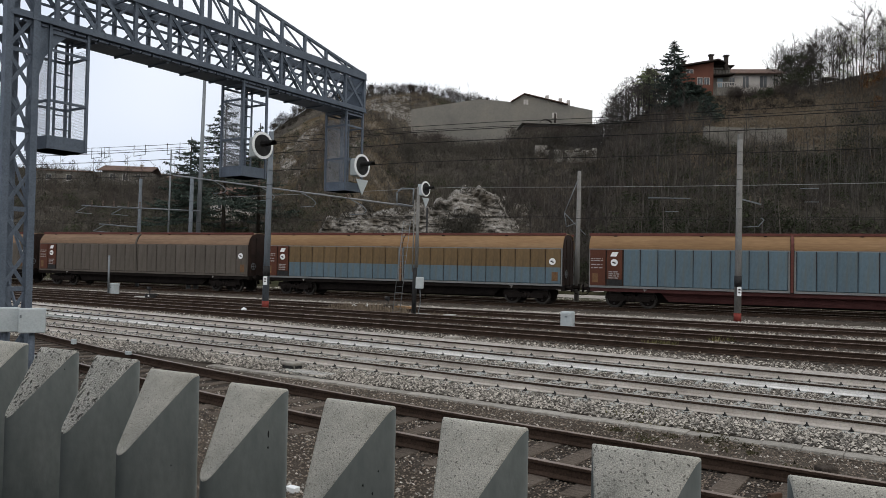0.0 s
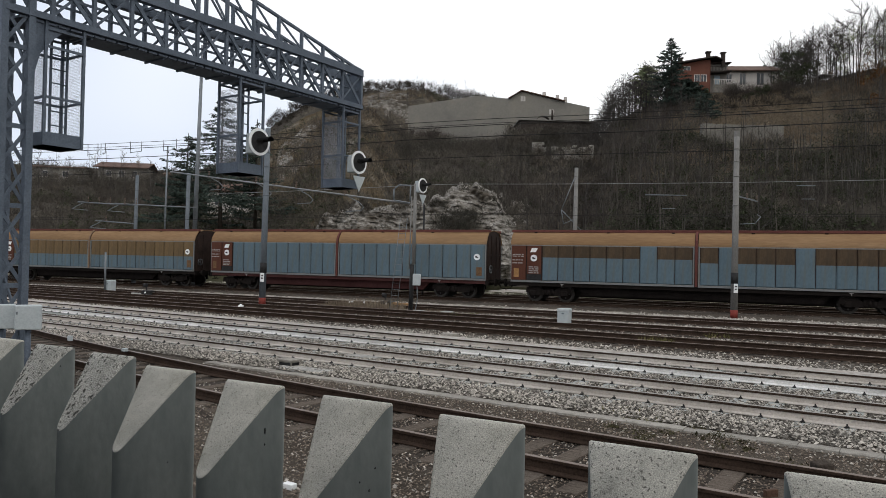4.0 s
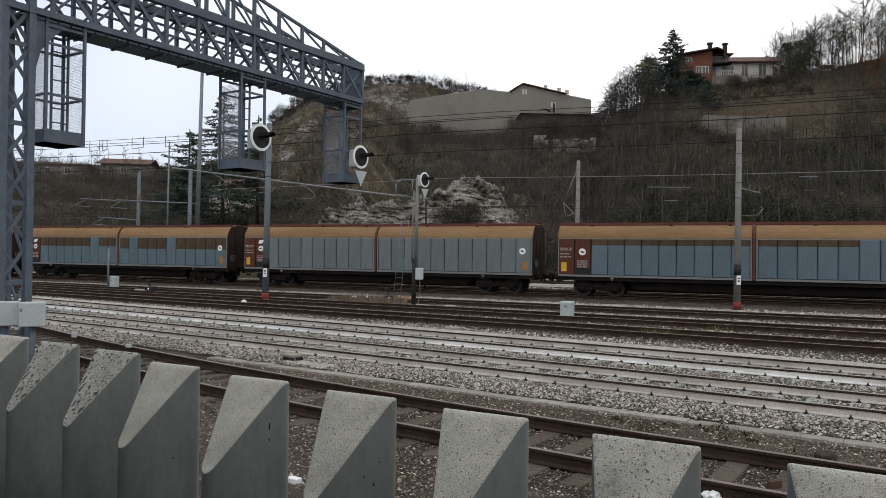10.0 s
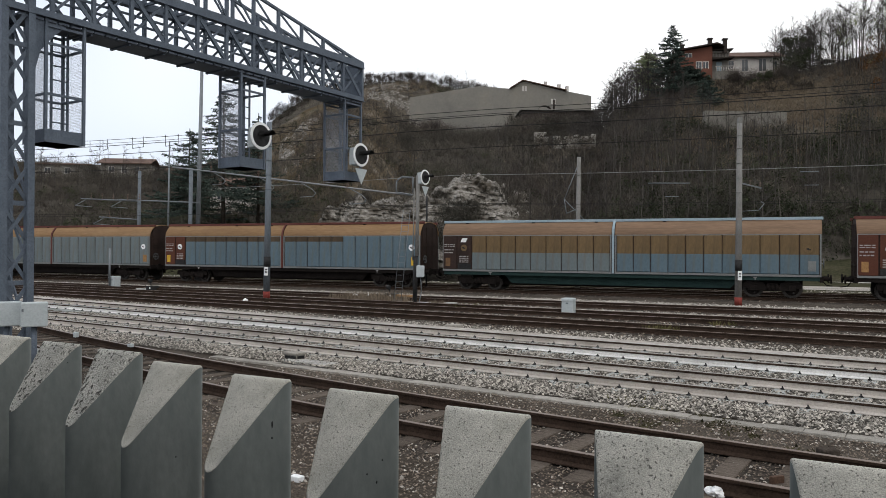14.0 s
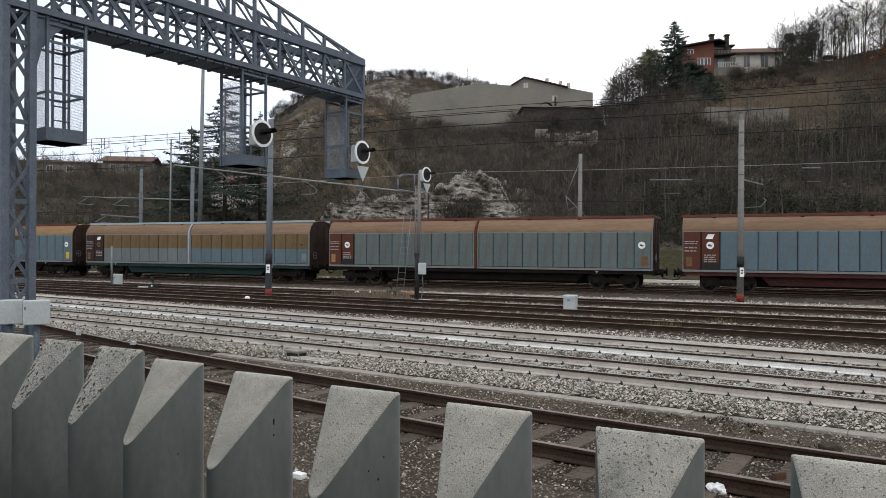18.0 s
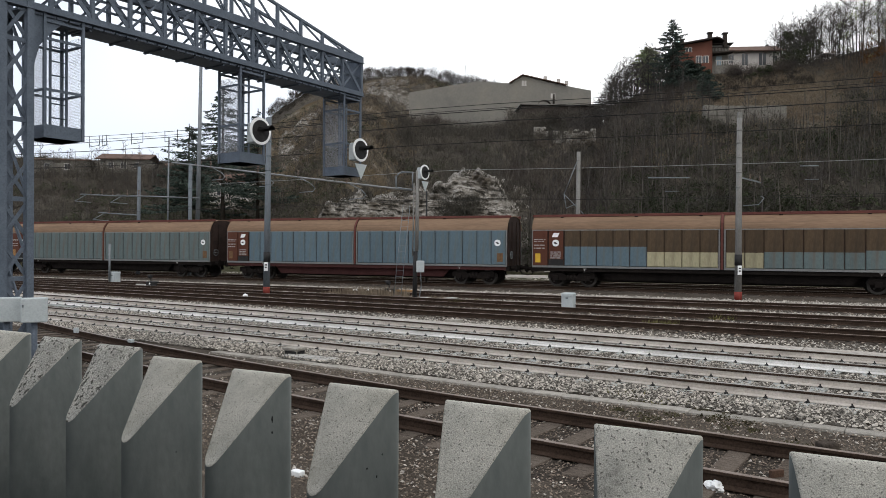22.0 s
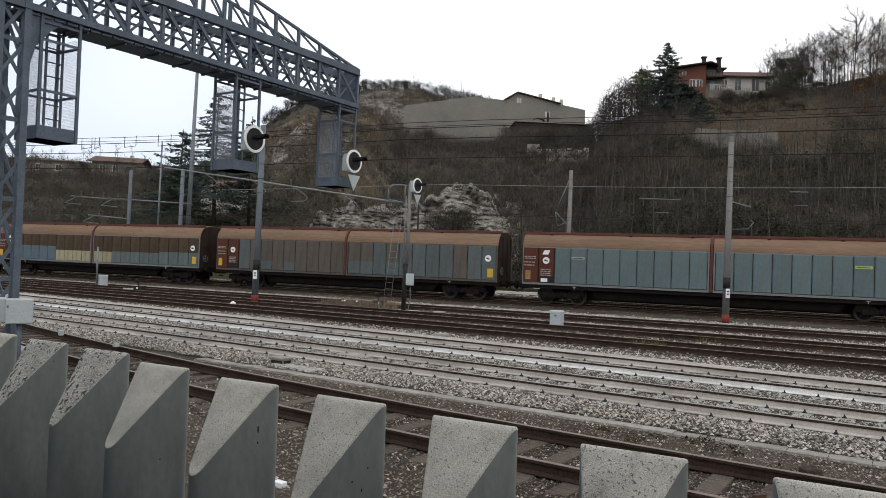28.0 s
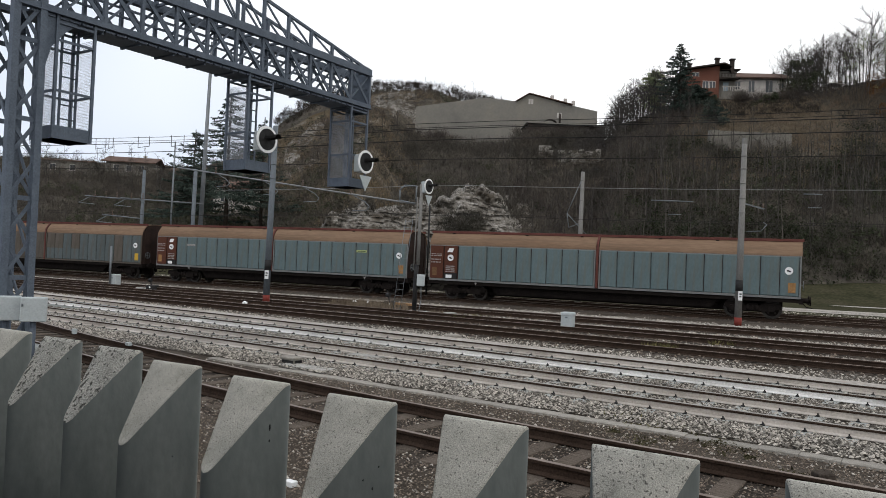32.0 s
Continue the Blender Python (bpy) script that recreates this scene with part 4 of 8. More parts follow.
def underframe_meshes(sill):
    """Name and mesh of each member of the underframe."""
    key = ("underframe", sill.name)
    if key in _cache:
        return _cache[key]
    out = []
    for y in (0.06, 2.55):
        bm = bmesh.new()
        box(bm, (-HALF, y, 0.88), (HALF, y + 0.14, SILL - 0.03))
        out.append(("side_sill", mesh_of("side_sill", bm, [sill])))
    for y in (0.42, 2.2):
        bm = bmesh.new()
        vs = [(-6.35, 0.9), (-5.9, 0.42), (5.9, 0.42), (6.35, 0.9)]
        a = [bm.verts.new((x, y, z)) for x, z in vs]
        b = [bm.verts.new((x, y + 0.12, z)) for x, z in vs]
        bm.faces.new(a)
        bm.faces.new(b[::-1])
        for i in range(4):
            bm.faces.new((a[i], b[i], b[(i + 1) % 4], a[(i + 1) % 4]))
        bmesh.ops.recalc_face_normals(bm, faces=bm.faces)
        out.append(("truss_beam", mesh_of("truss_beam", bm, [sill])))
    bm = bmesh.new()
    box(bm, (-HALF, 0.2, 0.97), (HALF, 2.55, 1.06))
    out.append(("wagon_floor", mesh_of("wagon_floor", bm, [M_frame_dark])))
    # solid dark mass standing in for gear and shade, hiding lit ground behind
    bm = bmesh.new()
    box(bm, (-9.3, 0.95, 0.30), (9.3, 1.8, 0.97), bevel=0.03)
    out.append(("centre_beam", mesh_of("centre_beam", bm, [M_frame_dark])))
    for sx in (-1, 1):
        bm = bmesh.new()
        box(bm, (sx * HALF - 0.08, 0.05, 0.82), (sx * HALF + 0.08, 2.7, 1.12))
        out.append(("headstock", mesh_of("headstock", bm, [M_frame_dark])))
    _cache[key] = out
    return out


def tank_mesh():
    bm = bmesh.new()
    rod(bm, (-1.1, 0.75, 0.62), (0.4, 0.75, 0.62), 0.21, sides=14)
    box(bm, (0.9, 0.5, 0.48), (1.5, 0.95, 0.85), bevel=0.03)
    return mesh_of("brake_gear", bm, [M_frame_dark])


def bogie_frame_mesh():
    bm = bmesh.new()
    for y in (-1.05, 1.05):
        prof = ((-1.35, 0.50), (-1.30, 0.78), (-0.5, 0.80), (-0.3, 0.62), (0.3, 0.62), (0.5, 0.80), (1.30, 0.78), (1.35, 0.50), (1.05, 0.46), (0.65, 0.36), (-0.65, 0.36), (-1.05, 0.46))
        a = [bm.verts.new((x, y - 0.05, z)) for x, z in prof]
        b = [bm.verts.new((x, y + 0.05, z)) for x, z in prof]
        bm.faces.new(a[::-1])
        bm.faces.new(b)
        for i in range(len(prof)):
            bm.faces.new((a[i], a[(i + 1) % 12], b[(i + 1) % 12], b[i]))
        for x in (-0.9, 0.9):
            box(bm, (x - 0.16, y - 0.11 if y < 0 else y - 0.02, 0.34), (x + 0.16, y + 0.02 if y < 0 else y + 0.11, 0.62), bevel=0.02)
        for x in (-0.22, 0, 0.22):
            rod(bm, (x, y * 1.02, 0.38), (x, y * 1.02, 0.66), 0.085, sides=10)
    box(bm, (-0.25, -1.0, 0.45), (0.25, 1.0, 0.75))
    bmesh.ops.recalc_face_normals(bm, faces=bm.faces)
    return mesh_of("bogie_frame", bm, [M_frame_dark])


def wheelset_mesh():
    """Two wheels on an axle, about the axle's middle; spokes of the disc show as holes."""
    bm = bmesh.new()
    for y in (-0.75, 0.75):
        s = 1 if y > 0 else -1
        rod(bm, (0, y - 0.065, 0), (0, y + 0.065, 0), 0.46, sides=28, mat=1)
        rod(bm, (0, y - s * 0.065, 0), (0, y - s * 0.10, 0), 0.49, sides=28, mat=1)
        rod(bm, (0, y - 0.09, 0), (0, y + 0.09, 0), 0.34, sides=20, mat=0)
        for i in range(4):
            a = i * math.pi / 2
            rod(bm, (0.22 * math.cos(a), y - 0.1, 0.22 * math.sin(a)), (0.22 * math.cos(a), y + 0.1, 0.22 * math.sin(a)), 0.05, sides=8, mat=1)
    rod(bm, (0, -1.0, 0), (0, 1.0, 0), 0.085, sides=12)
    return mesh_of("wheelset", bm, [M_frame_dark, M_tyre])


def buffer_mesh():
    bm = bmesh.new()
    rod(bm, (0, 0, 0), (0.34, 0, 0), 0.10, sides=12)
    rod(bm, (0.34, 0, 0), (0.40, 0, 0), 0.225, sides=18)
    return mesh_of("buffer", bm, [M_frame_dark])


def coupling_mesh():
    bm = bmesh.new()
    rod(bm, (0, 0, 0), (0.18, 0, -0.02), 0.05)
    rod(bm, (0.18, 0.05, -0.02), (0.33, 0.05, -0.16), 0.022)
    rod(bm, (0.18, -0.05, -0.02), (0.33, -0.05, -0.16), 0.022)
    rod(bm, (0.33, -0.08, -0.16), (0.33, 0.08, -0.16), 0.03)
    return mesh_of("coupling", bm, [M_frame_dark])


def hose_mesh():
    bm = bmesh.new()
    rod(bm, (0.02, 0.5, -0.02), (0.25, 0.45, -0.32), 0.024)
    rod(bm, (0.25, 0.45, -0.32), (0.55, 0.45, -0.36), 0.024)
    return mesh_of("brake_hose", bm, [M_frame_dark])


def handwheel_mesh():
    bm = bmesh.new()
    for i in range(16):
        a, b = 2 * math.pi * i / 16, 2 * math.pi * (i + 1) / 16
        rod(bm, (0, 0.22 * math.cos(a), 0.22 * math.sin(a)), (0, 0.22 * math.cos(b), 0.22 * math.sin(b)), 0.018, sides=6, caps=False)
    for i in range(4):
        a = math.pi * i / 2
        rod(bm, (0, 0, 0), (0, 0.22 * math.cos(a), 0.22 * math.sin(a)), 0.012, sides=6)
    rod(bm, (-0.1, 0, 0), (0.02, 0, 0), 0.03)
    return mesh_of("handwheel", bm, [M_galv])


BODY, BOGIE, WHEELSET, BUFFER, COUPLING, HANDWHEEL, TANK = body_mesh(), bogie_frame_mesh(), wheelset_mesh(), buffer_mesh(), coupling_mesh(), handwheel_mesh(), tank_mesh()
HOSE = hose_mesh()
WHEELSETS = []


def wagon(n, label, paint, roof, rail_mat, post, sill, badge, seed):
    """paint(i) gives (low, high, split) for panel i of 20, counted along the train."""
    rng = random.Random(seed)
    I = Matrix.Identity(4)
    th = thing("covered_goods_wagon", I, label, "goods wagon", "wagons of the goods train")
    shared("body", BODY, th, I)
    key = ("roof", roof.name)
    if key not in _cache:
        _cache[key] = roof_mesh(roof)
    shared("roof", _cache[key], th, I)
    for y in (0.40, 2.25):
        bm = bmesh.new()
        box(bm, (-HALF - 0.08, y, SHOULDER - 0.01), (HALF + 0.08, y + 0.10, TOP - 0.04), bevel=0.01)
        part("roof_rail", bm, rail_mat, th)
    for x in (-8.6, -4.4, -1.2, 2.9, 6.3):
        bm = bmesh.new()
        x += rng.uniform(-0.4, 0.4)
        box(bm, (x, 0.35, SHOULDER - 0.05), (x + 0.16, 0.42, SHOULDER))
        part("roof_catch", bm, M_frame_dark, th)
    bm = bmesh.new()
    prof = [(-0.02, SILL), (-0.02, PANEL_TOP + 0.05), (0.03, 3.48), (0.16, 3.70), (0.30, 3.86), (0.42, 3.97)]
    for (y0, z0), (y1, z1) in zip(prof, prof[1:]):
        bar(bm, (0, y0, z0), (0, y1, z1), 0.12, 0.05, up=(0, -1, 0.3))
    part("centre_post", bm, post, th)
    for name, me in underframe_meshes(sill):
        shared(name, me, th, I)
    if "mark" not in _cache:
        bm = bmesh.new()
        box(bm, (-0.09, -0.004, 0.10), (0.09, 0.004, 0.14))
        box(bm, (-0.025, -0.003, 0.0), (0.025, 0.003, 0.10))
        _cache["mark"] = mesh_of("lifting_mark", bm, [M_letter])
    for x in (-7.1, 7.1):
        shared("lifting_mark", _cache["mark"], th, pose(x, 0.055, 0.90))
    shared("brake_gear", TANK, th, I)
    if "far" not in _cache:
        _cache["far"] = far_wall_mesh(M_grey)
    shared("far_wall", _cache["far"], th, I)
    # sliding walls with their panels
    first = paint(3)
    frame_mat = M_lip if first[0] is not M_taupe else M_taupe
    for name, x0, x1 in (("sliding_wall", -HALF + 0.02, -0.1), ("sliding_wall", 0.1, HALF - 0.02)):
        key = (name, x0, frame_mat.name)
        if key not in _cache:
            _cache[key] = wall_frame_mesh(x0, x1, frame_mat)
        wall = shared(name, _cache[key], th, I)
        left = x0 < 0
        start = -8.24 if left else 0.18
        count = 9 if left else 11
        w = ((-0.18 if left else HALF - 0.1) - start) / count
        for i in range(count):
            low, high, split = paint(i if left else 9 + i)
            shared("panel", panel_mesh(w - 0.03, low, high, split), wall, pose(start + i * w + 0.015, -0.005, SILL + 0.09))
    # inscription boards and signs
    board = shared("inscription_board", board_mesh(M_end if sill is M_frame_green else M_redbrown), th, pose(0, 0, 0))
    for lx, lz, lw, ln, lh, lg in ((-9.98, 2.62, 0.66, 2, 0.05, 0.10), (-9.98, 2.30, 0.62, 2, 0.06, 0.17), (-9.02, 1.92, 0.58, 4, 0.055, 0.11)):
        bm = bmesh.new()
        text_bars(bm, lx, lz, lw, ln, rng, lh, lg, -0.022)
        part("lettering", bm, M_letter, board)
    bm = bmesh.new()
    v = [bm.verts.new((x, -0.024, z)) for x, z in ((-8.95, 2.78), (-8.62, 2.78), (-8.5, 3.02), (-8.83, 3.02))]
    bm.faces.new(v)
    v2 = [bm.verts.new((x, -0.016, z)) for x, z in ((-8.95, 2.78), (-8.62, 2.78), (-8.5, 3.02), (-8.83, 3.02))]
    for i in range(4):
        bm.faces.new((v[i], v[(i + 1) % 4], v2[(i + 1) % 4], v2[i]))
    part("badge", bm, M_white if badge else M_redbrown, th)
    for x, z in ((-8.72, 2.45), (9.52, 2.45)):
        bm = bmesh.new()
        disc(bm, (x, z), 0.19, -0.05, 0.0)
        sign = part("round_sign", bm, M_ochre_panel if sill is M_frame_green else M_white, th)
        bm = bmesh.new()
        box(bm, (x - 0.10, -0.056, z - 0.03), (x + 0.02, -0.05, z + 0.05))
        box(bm, (x - 0.02, -0.056, z - 0.06), (x + 0.09, -0.05, z + 0.0))
        part("sign_mark", bm, M_black, sign)
    bm = bmesh.new()
    lx, lz = -9.9, 1.36
    box(bm, (lx, -0.022, lz), (lx + 0.3, -0.014, lz + 0.5))
    part("label_plate", bm, M_yellow if n in (2, 3, 7, 8) else M_rust_patch if n in (1, 5, 9) else M_rust_plate, th)
    bm = bmesh.new()
    box(bm, (9.50, -0.047, 1.36), (9.84, -0.03, 1.86))
    part("label_plate", bm, M_yellow if n in (3, 7, 8) else M_rust_patch if n in (1, 2, 9, 10) else M_lip if n == 4 else M_rust_plate, th)
    if n in (9, 10):
        bm = bmesh.new()
        box(bm, (-9.0, -0.024, 1.25), (-8.62, -0.014, 1.44))
        part("label_plate", bm, M_white, th)
    if n == 9:
        for lx, mat in ((-7.3, M_letter), (6.5, M_lime)):
            bm = bmesh.new()
            box(bm, (lx, -0.045, 2.56), (lx + 0.74, -0.03, 2.70))
            sticker = part("label_plate", bm, mat, th, "narrow pale sticker")
            bm = bmesh.new()
            box(bm, (lx + 0.06, -0.049, 2.61), (lx + 0.66, -0.045, 2.64))
            part("lettering", bm, M_frame_green, sticker)
        bm = bmesh.new()
        for i in range(16):
            gx, gz = 4.75 + 0.085 * i, 1.38 + 0.16 * math.sin(i * 2.1)
            bar(bm, (gx, -0.034, gz), (gx + rng.uniform(-0.1, 0.16), -0.034, gz + rng.uniform(0.12, 0.3)), 0.012, 0.025, up=(0, -1, 0))
        part("scribble", bm, M_lip, th, "faint pale sprayed scribble")
    # running gear
    for x in (-7.9, 7.9):
        bg = shared("bogie", BOGIE, th, pose(x, 1.375, 0))
        for ax in (-0.9, 0.9):
            ws = shared("wheelset", WHEELSET, bg, pose(ax, 0, 0.46))
            WHEELSETS.append(ws)
    for sx in (-1, 1):
        for y in (0.5, 2.25):
            shared("buffer", BUFFER, th, pose(sx * (HALF + 0.06), y, 0.98, 0, 0, 0 if sx > 0 else 180))
        shared("coupling", COUPLING, th, pose(sx * (HALF + 0.06), 1.375, 0.95, 0, 0, 0 if sx > 0 else 180))
        shared("brake_hose", HOSE, th, pose(sx * (HALF + 0.06), 1.375, 0.95, 0, 0, 0 if sx > 0 else 180))
    shared("handwheel", HANDWHEEL, th, pose(HALF + 0.1, 0.5, 1.75))
    return th


def board_mesh(mat):
    if ("board", mat.name) not in _cache:
        bm = bmesh.new()
        h = PANEL_TOP - SILL - 0.12
        x, z = -10.08, SILL + 0.09
        box(bm, (x + 0.04, -0.014, z + 0.02), (x + 0.88, 0.024, z + h))
        box(bm, (x + 0.96, -0.014, z + 0.36), (x + 1.78, 0.024, z + h))
        box(bm, (x + 0.96, -0.014, z + 0.02), (x + 1.78, 0.024, z + 0.34), mat=1)
        _cache[("board", mat.name)] = mesh_of("inscription_board", bm, [mat, M_black])
    return _cache[("board", mat.name)]


def plain(mat):
    return lambda i: (mat, mat, 1.0)


def paint_b(i):
    return (M_blue, M_ochre_panel, 0.47)


def paint_1(i):
    return (M_blue, M_umber, 1.0) if i in (6, 10, 14) else (M_blue, M_umber, 0.66 if i < 9 else 0.58)


def paint_3(i):
    return (M_blue, M_umber, 0.82) if i < 14 else (M_blue, M_blue, 1.0)


def paint_4(i):
    return (M_grey if i < 9 else M_blue, M_ochre_panel, 0.5)


def paint_7(i):
    if i < 5:
        return (M_blue, M_umber, 0.54)
    if i in (5, 6, 7, 8, 9, 10):
        return (M_cream, M_umber, 0.40)
    return (M_greygreen, M_umber, 0.47 if i > 15 else 0.42)


def paint_8(i):
    if i in (0, 11, 13, 14, 15, 16, 18, 19):
        return (M_dull_teal, M_dull_teal, 1.0)
    if i in (2, 4):
        return (M_dull_teal, M_taupe, 0.3)
    if i in (9, 10, 12):
        return (M_dull_teal, M_taupe, 0.42)
    return (M_taupe, M_taupe, 1.0)


DULL = "covered bogie wagon with walls dulled to taupe brown by dirt"
SPEC = (
    (-3, DULL, plain(M_taupe), M_roof_brown, M_red, M_taupe, M_frame_dark, True),
    (-2, DULL, plain(M_taupe), M_roof_brown, M_red, M_taupe, M_frame_dark, True),
    (-1, "covered bogie wagon, walls ochre above and blue below", paint_b, M_roof_ochre, M_red, M_roof_brown, M_frame_dark, True),
    (0, "covered wagon with clean blue walls, ochre roof, red centre post", plain(M_blue), M_roof_ochre, M_red, M_red, M_frame_red, True),
    (1, "covered wagon, blue walls with brown dirt patches along the top", paint_1, M_roof_ochre, M_red, M_red, M_frame_dark, True),
    (2, "bogie covered wagon with pale grey sliding walls and rust-brown roof", plain(M_grey), M_roof_ochre, M_red, M_red, M_frame_dark, True),
    (3, "bogie covered wagon, blue walls under a dark brown top band", paint_3, M_roof_ochre, M_red, M_red, M_frame_dark, False),
    (4, "covered wagon with ochre and grey-blue walls, pale blue roof rail", paint_4, M_roof_brown, M_skyblue, M_skyblue, M_frame_green, True),
    (5, "covered bogie wagon with dirty grey-green sliding walls and brown roof", plain(M_greygreen), M_roof_brown, M_red, M_redbrown, M_frame_dark, False),
    (6, "covered wagon with bright blue walls and dark red underframe", plain(M_blue), M_roof_brown, M_red, M_red, M_frame_red, True),
    (7, "covered wagon, dark brown walls with blue and cream patches below", paint_7, M_roof_brown, M_red, M_red, M_frame_dark, True),
    (8, "bogie covered wagon, taupe walls with scattered dull teal panels", paint_8, M_roof_brown, M_red, M_red, M_frame_dark, False),
    (9, "bogie covered wagon with weathered teal walls and brown roof", plain(M_teal), M_roof_brown, M_red, M_red, M_frame_dark, True),
    (10, "last bogie covered wagon with teal sliding walls and brown roof", plain(M_teal), M_roof_brown, M_red, M_red, M_frame_dark, True),
)
WAGONS = [wagon(s[0], *s[1:], seed=s[0] + 3) for s in SPEC]

# how far the train has come at t: coefficients of (t / 16) ** 1, 2, ...
RUN = (-100.4188, -26.146, 70.5004, -118.1268, 93.4638, -34.462, 4.8409)


def run(t):
    k = t / 16
    return sum(c * k ** (i + 1) for i, c in enumerate(RUN))

# ---------------------------------------------------------------- fence of slanted pickets
FENCE = radians(143.87)
FU, FN = Vector((math.cos(FENCE), math.sin(FENCE), 0)), Vector((-math.sin(FENCE), math.cos(FENCE), 0))
W, TIP, NOSE_R, RIM, HEIGHT, NOSE_Z = 0.168, (0.0676, 0.1494), 0.020, 0.014, 1.9317, 1.7591


def tangent(p, c, r, sign):
    """Where a line from p touches the circle round c."""
    d = Vector(p) - Vector(c)
    a = math.atan2(d.y, d.x) + sign * math.acos(r / d.length)
    return c[0] + r * math.cos(a), c[1] + r * math.sin(a)


def picket_mesh(top_mat):
    """A precast picket, three-cornered in plan with a round nose; behind a narrow level rim the top falls steeply to the nose."""
    c = (TIP[0], TIP[1] - NOSE_R)
    tl, tr = tangent((0, 0), c, NOSE_R, -1), tangent((W, 0), c, NOSE_R, 1)
    if tl[0] > tr[0]:
        tl, tr = tangent((0, 0), c, NOSE_R, 1), tangent((W, 0), c, NOSE_R, -1)

    def across(y):
        half = math.sqrt(max(0.0, NOSE_R ** 2 - (y - c[1]) ** 2)) if y > c[1] - NOSE_R else 0.0
        x0 = tl[0] * y / tl[1] if y < tl[1] else c[0] - half
        x1 = W + (tr[0] - W) * y / tr[1] if y < tr[1] else c[0] + half
        for r, s in ((0.006, 0), (0.012, 1)):
            if y < r:
                cut = r - math.sqrt(r * r - (r - y) ** 2)
                x0, x1 = (x0 + cut, x1) if s == 0 else (x0, x1 - cut)
        return x0, x1

    def crest(y):
        fall = (HEIGHT - NOSE_Z) / (TIP[1] - RIM)
        k = (y - RIM) * fall
        soft = 0.5 * (k + math.sqrt(k * k + 0.00008)) - 0.0006
        return HEIGHT - soft - 0.006 * math.exp(-y / 0.003)
    ys = [0.0, 0.0015, 0.004, 0.008, 0.012, 0.016, 0.020, 0.025, 0.035, 0.06, 0.09, 0.115, TIP[1] - 0.023, TIP[1] - 0.014, TIP[1] - 0.008, TIP[1] - 0.004, TIP[1] - 0.002, TIP[1] - 0.0005, TIP[1]]
    left = [Vector((across(y)[0], y)) for y in ys]
    right = [Vector((across(y)[1], y)) for y in ys]
    loop = right + left[-2::-1]
    mid = Vector((0.075, 0.05))
    bm = bmesh.new()
    rows = []
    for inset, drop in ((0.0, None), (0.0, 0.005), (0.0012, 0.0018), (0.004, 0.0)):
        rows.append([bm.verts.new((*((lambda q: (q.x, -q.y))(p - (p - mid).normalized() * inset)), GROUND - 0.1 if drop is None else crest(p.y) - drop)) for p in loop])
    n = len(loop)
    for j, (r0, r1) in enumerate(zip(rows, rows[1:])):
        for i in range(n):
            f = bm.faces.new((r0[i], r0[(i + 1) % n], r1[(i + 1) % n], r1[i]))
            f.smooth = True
            # darker shaded colour on the sides, paler lit colour on rim and top
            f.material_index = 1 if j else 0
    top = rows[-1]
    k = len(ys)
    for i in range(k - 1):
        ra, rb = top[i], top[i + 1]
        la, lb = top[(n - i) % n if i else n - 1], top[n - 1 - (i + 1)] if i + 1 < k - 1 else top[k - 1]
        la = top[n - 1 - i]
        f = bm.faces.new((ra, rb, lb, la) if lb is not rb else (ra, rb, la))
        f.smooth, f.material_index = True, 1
    bm.faces.new(rows[0])
    bmesh.ops.recalc_face_normals(bm, faces=bm.faces)
    return mesh_of("picket", bm, [M_picket_shaded, top_mat])


PICKET, PITTED, STAINED = picket_mesh(M_picket_lit_top), picket_mesh(M_picket_pitted), picket_mesh(M_picket_stained)
fence = thing("concrete_fence", Matrix.Identity(4), "fence of pale precast concrete pickets with steeply slanted tops", "fence")
# the pickets stand at slightly uneven steps along the fence
STEPS = {0: (1.7579, -0.0003), 1: (1.4570, 0.0023), 2: (1.1507, 0.0056), 3: (0.8959, -0.0043), 4: (0.5833, -0.0039), 5: (0.2838, -0.0018), 6: (-0.0033, 0.0003), 7: (-0.2874, -0.0009), 8: (-0.5657, 0.0029)}
for k in range(-6, 13):
    s, dz = STEPS.get(k, (1.7623 - 0.30 * k, 0) if k < 0 else (-0.5652 - 0.278 * (k - 8), 0))
    p = Vector((0, 1.3152, dz)) + FU * s
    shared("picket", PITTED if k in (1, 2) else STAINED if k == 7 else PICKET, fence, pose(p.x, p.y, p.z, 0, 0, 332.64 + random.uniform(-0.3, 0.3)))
# small cast holes in the smooth sides: picket number, share of the way to the nose, height, height of the hole
for k, f, z, tall in ((4, 0.30, 1.838, 0.016), (4, 0.30, 1.810, 0.006), (5, 0.26, 1.812, 0.004), (5, 0.45, 1.790, 0.004), (5, 0.33, 1.772, 0.006), (6, 0.30, 1.78, 0.004), (3, 0.4, 1.72, 0.004), (1, 0.25, 1.88, 0.004)):
    s, dz = STEPS[k]
    p = Vector((0, 1.3152, dz)) + FU * s
    bm = bmesh.new()
    bmesh.ops.create_icosphere(bm, subdivisions=2, radius=1.0)
    for v in bm.verts:
        v.co = Vector((v.co.x * 0.0016, v.co.y * 0.0016, v.co.z * tall / 2)) * (1 + 0.3 * noise.noise(v.co * 3 + Vector((k, z, 0))))
    end = Vector((W, 0, 0)).lerp(Vector((TIP[0] + NOSE_R * 0.8, -TIP[1] + NOSE_R * 0.4, 0)), f)
    part("cast_hole", bm, M_black, fence, "", pose(p.x, p.y, p.z, 0, 0, 332.64) @ Matrix.Translation((end.x, end.y, z)))
bm = bmesh.new()
a, b = Vector((0, 1.34, 0)) + FU * 3.6, Vector((0, 1.34, 0)) - FU * 2.0
bar(bm, a + Vector((0, 0, 0.25)), b + Vector((0, 0, 0.25)), 0.06, 0.16)
part("bottom_rail", bm, M_concrete_smooth, fence)

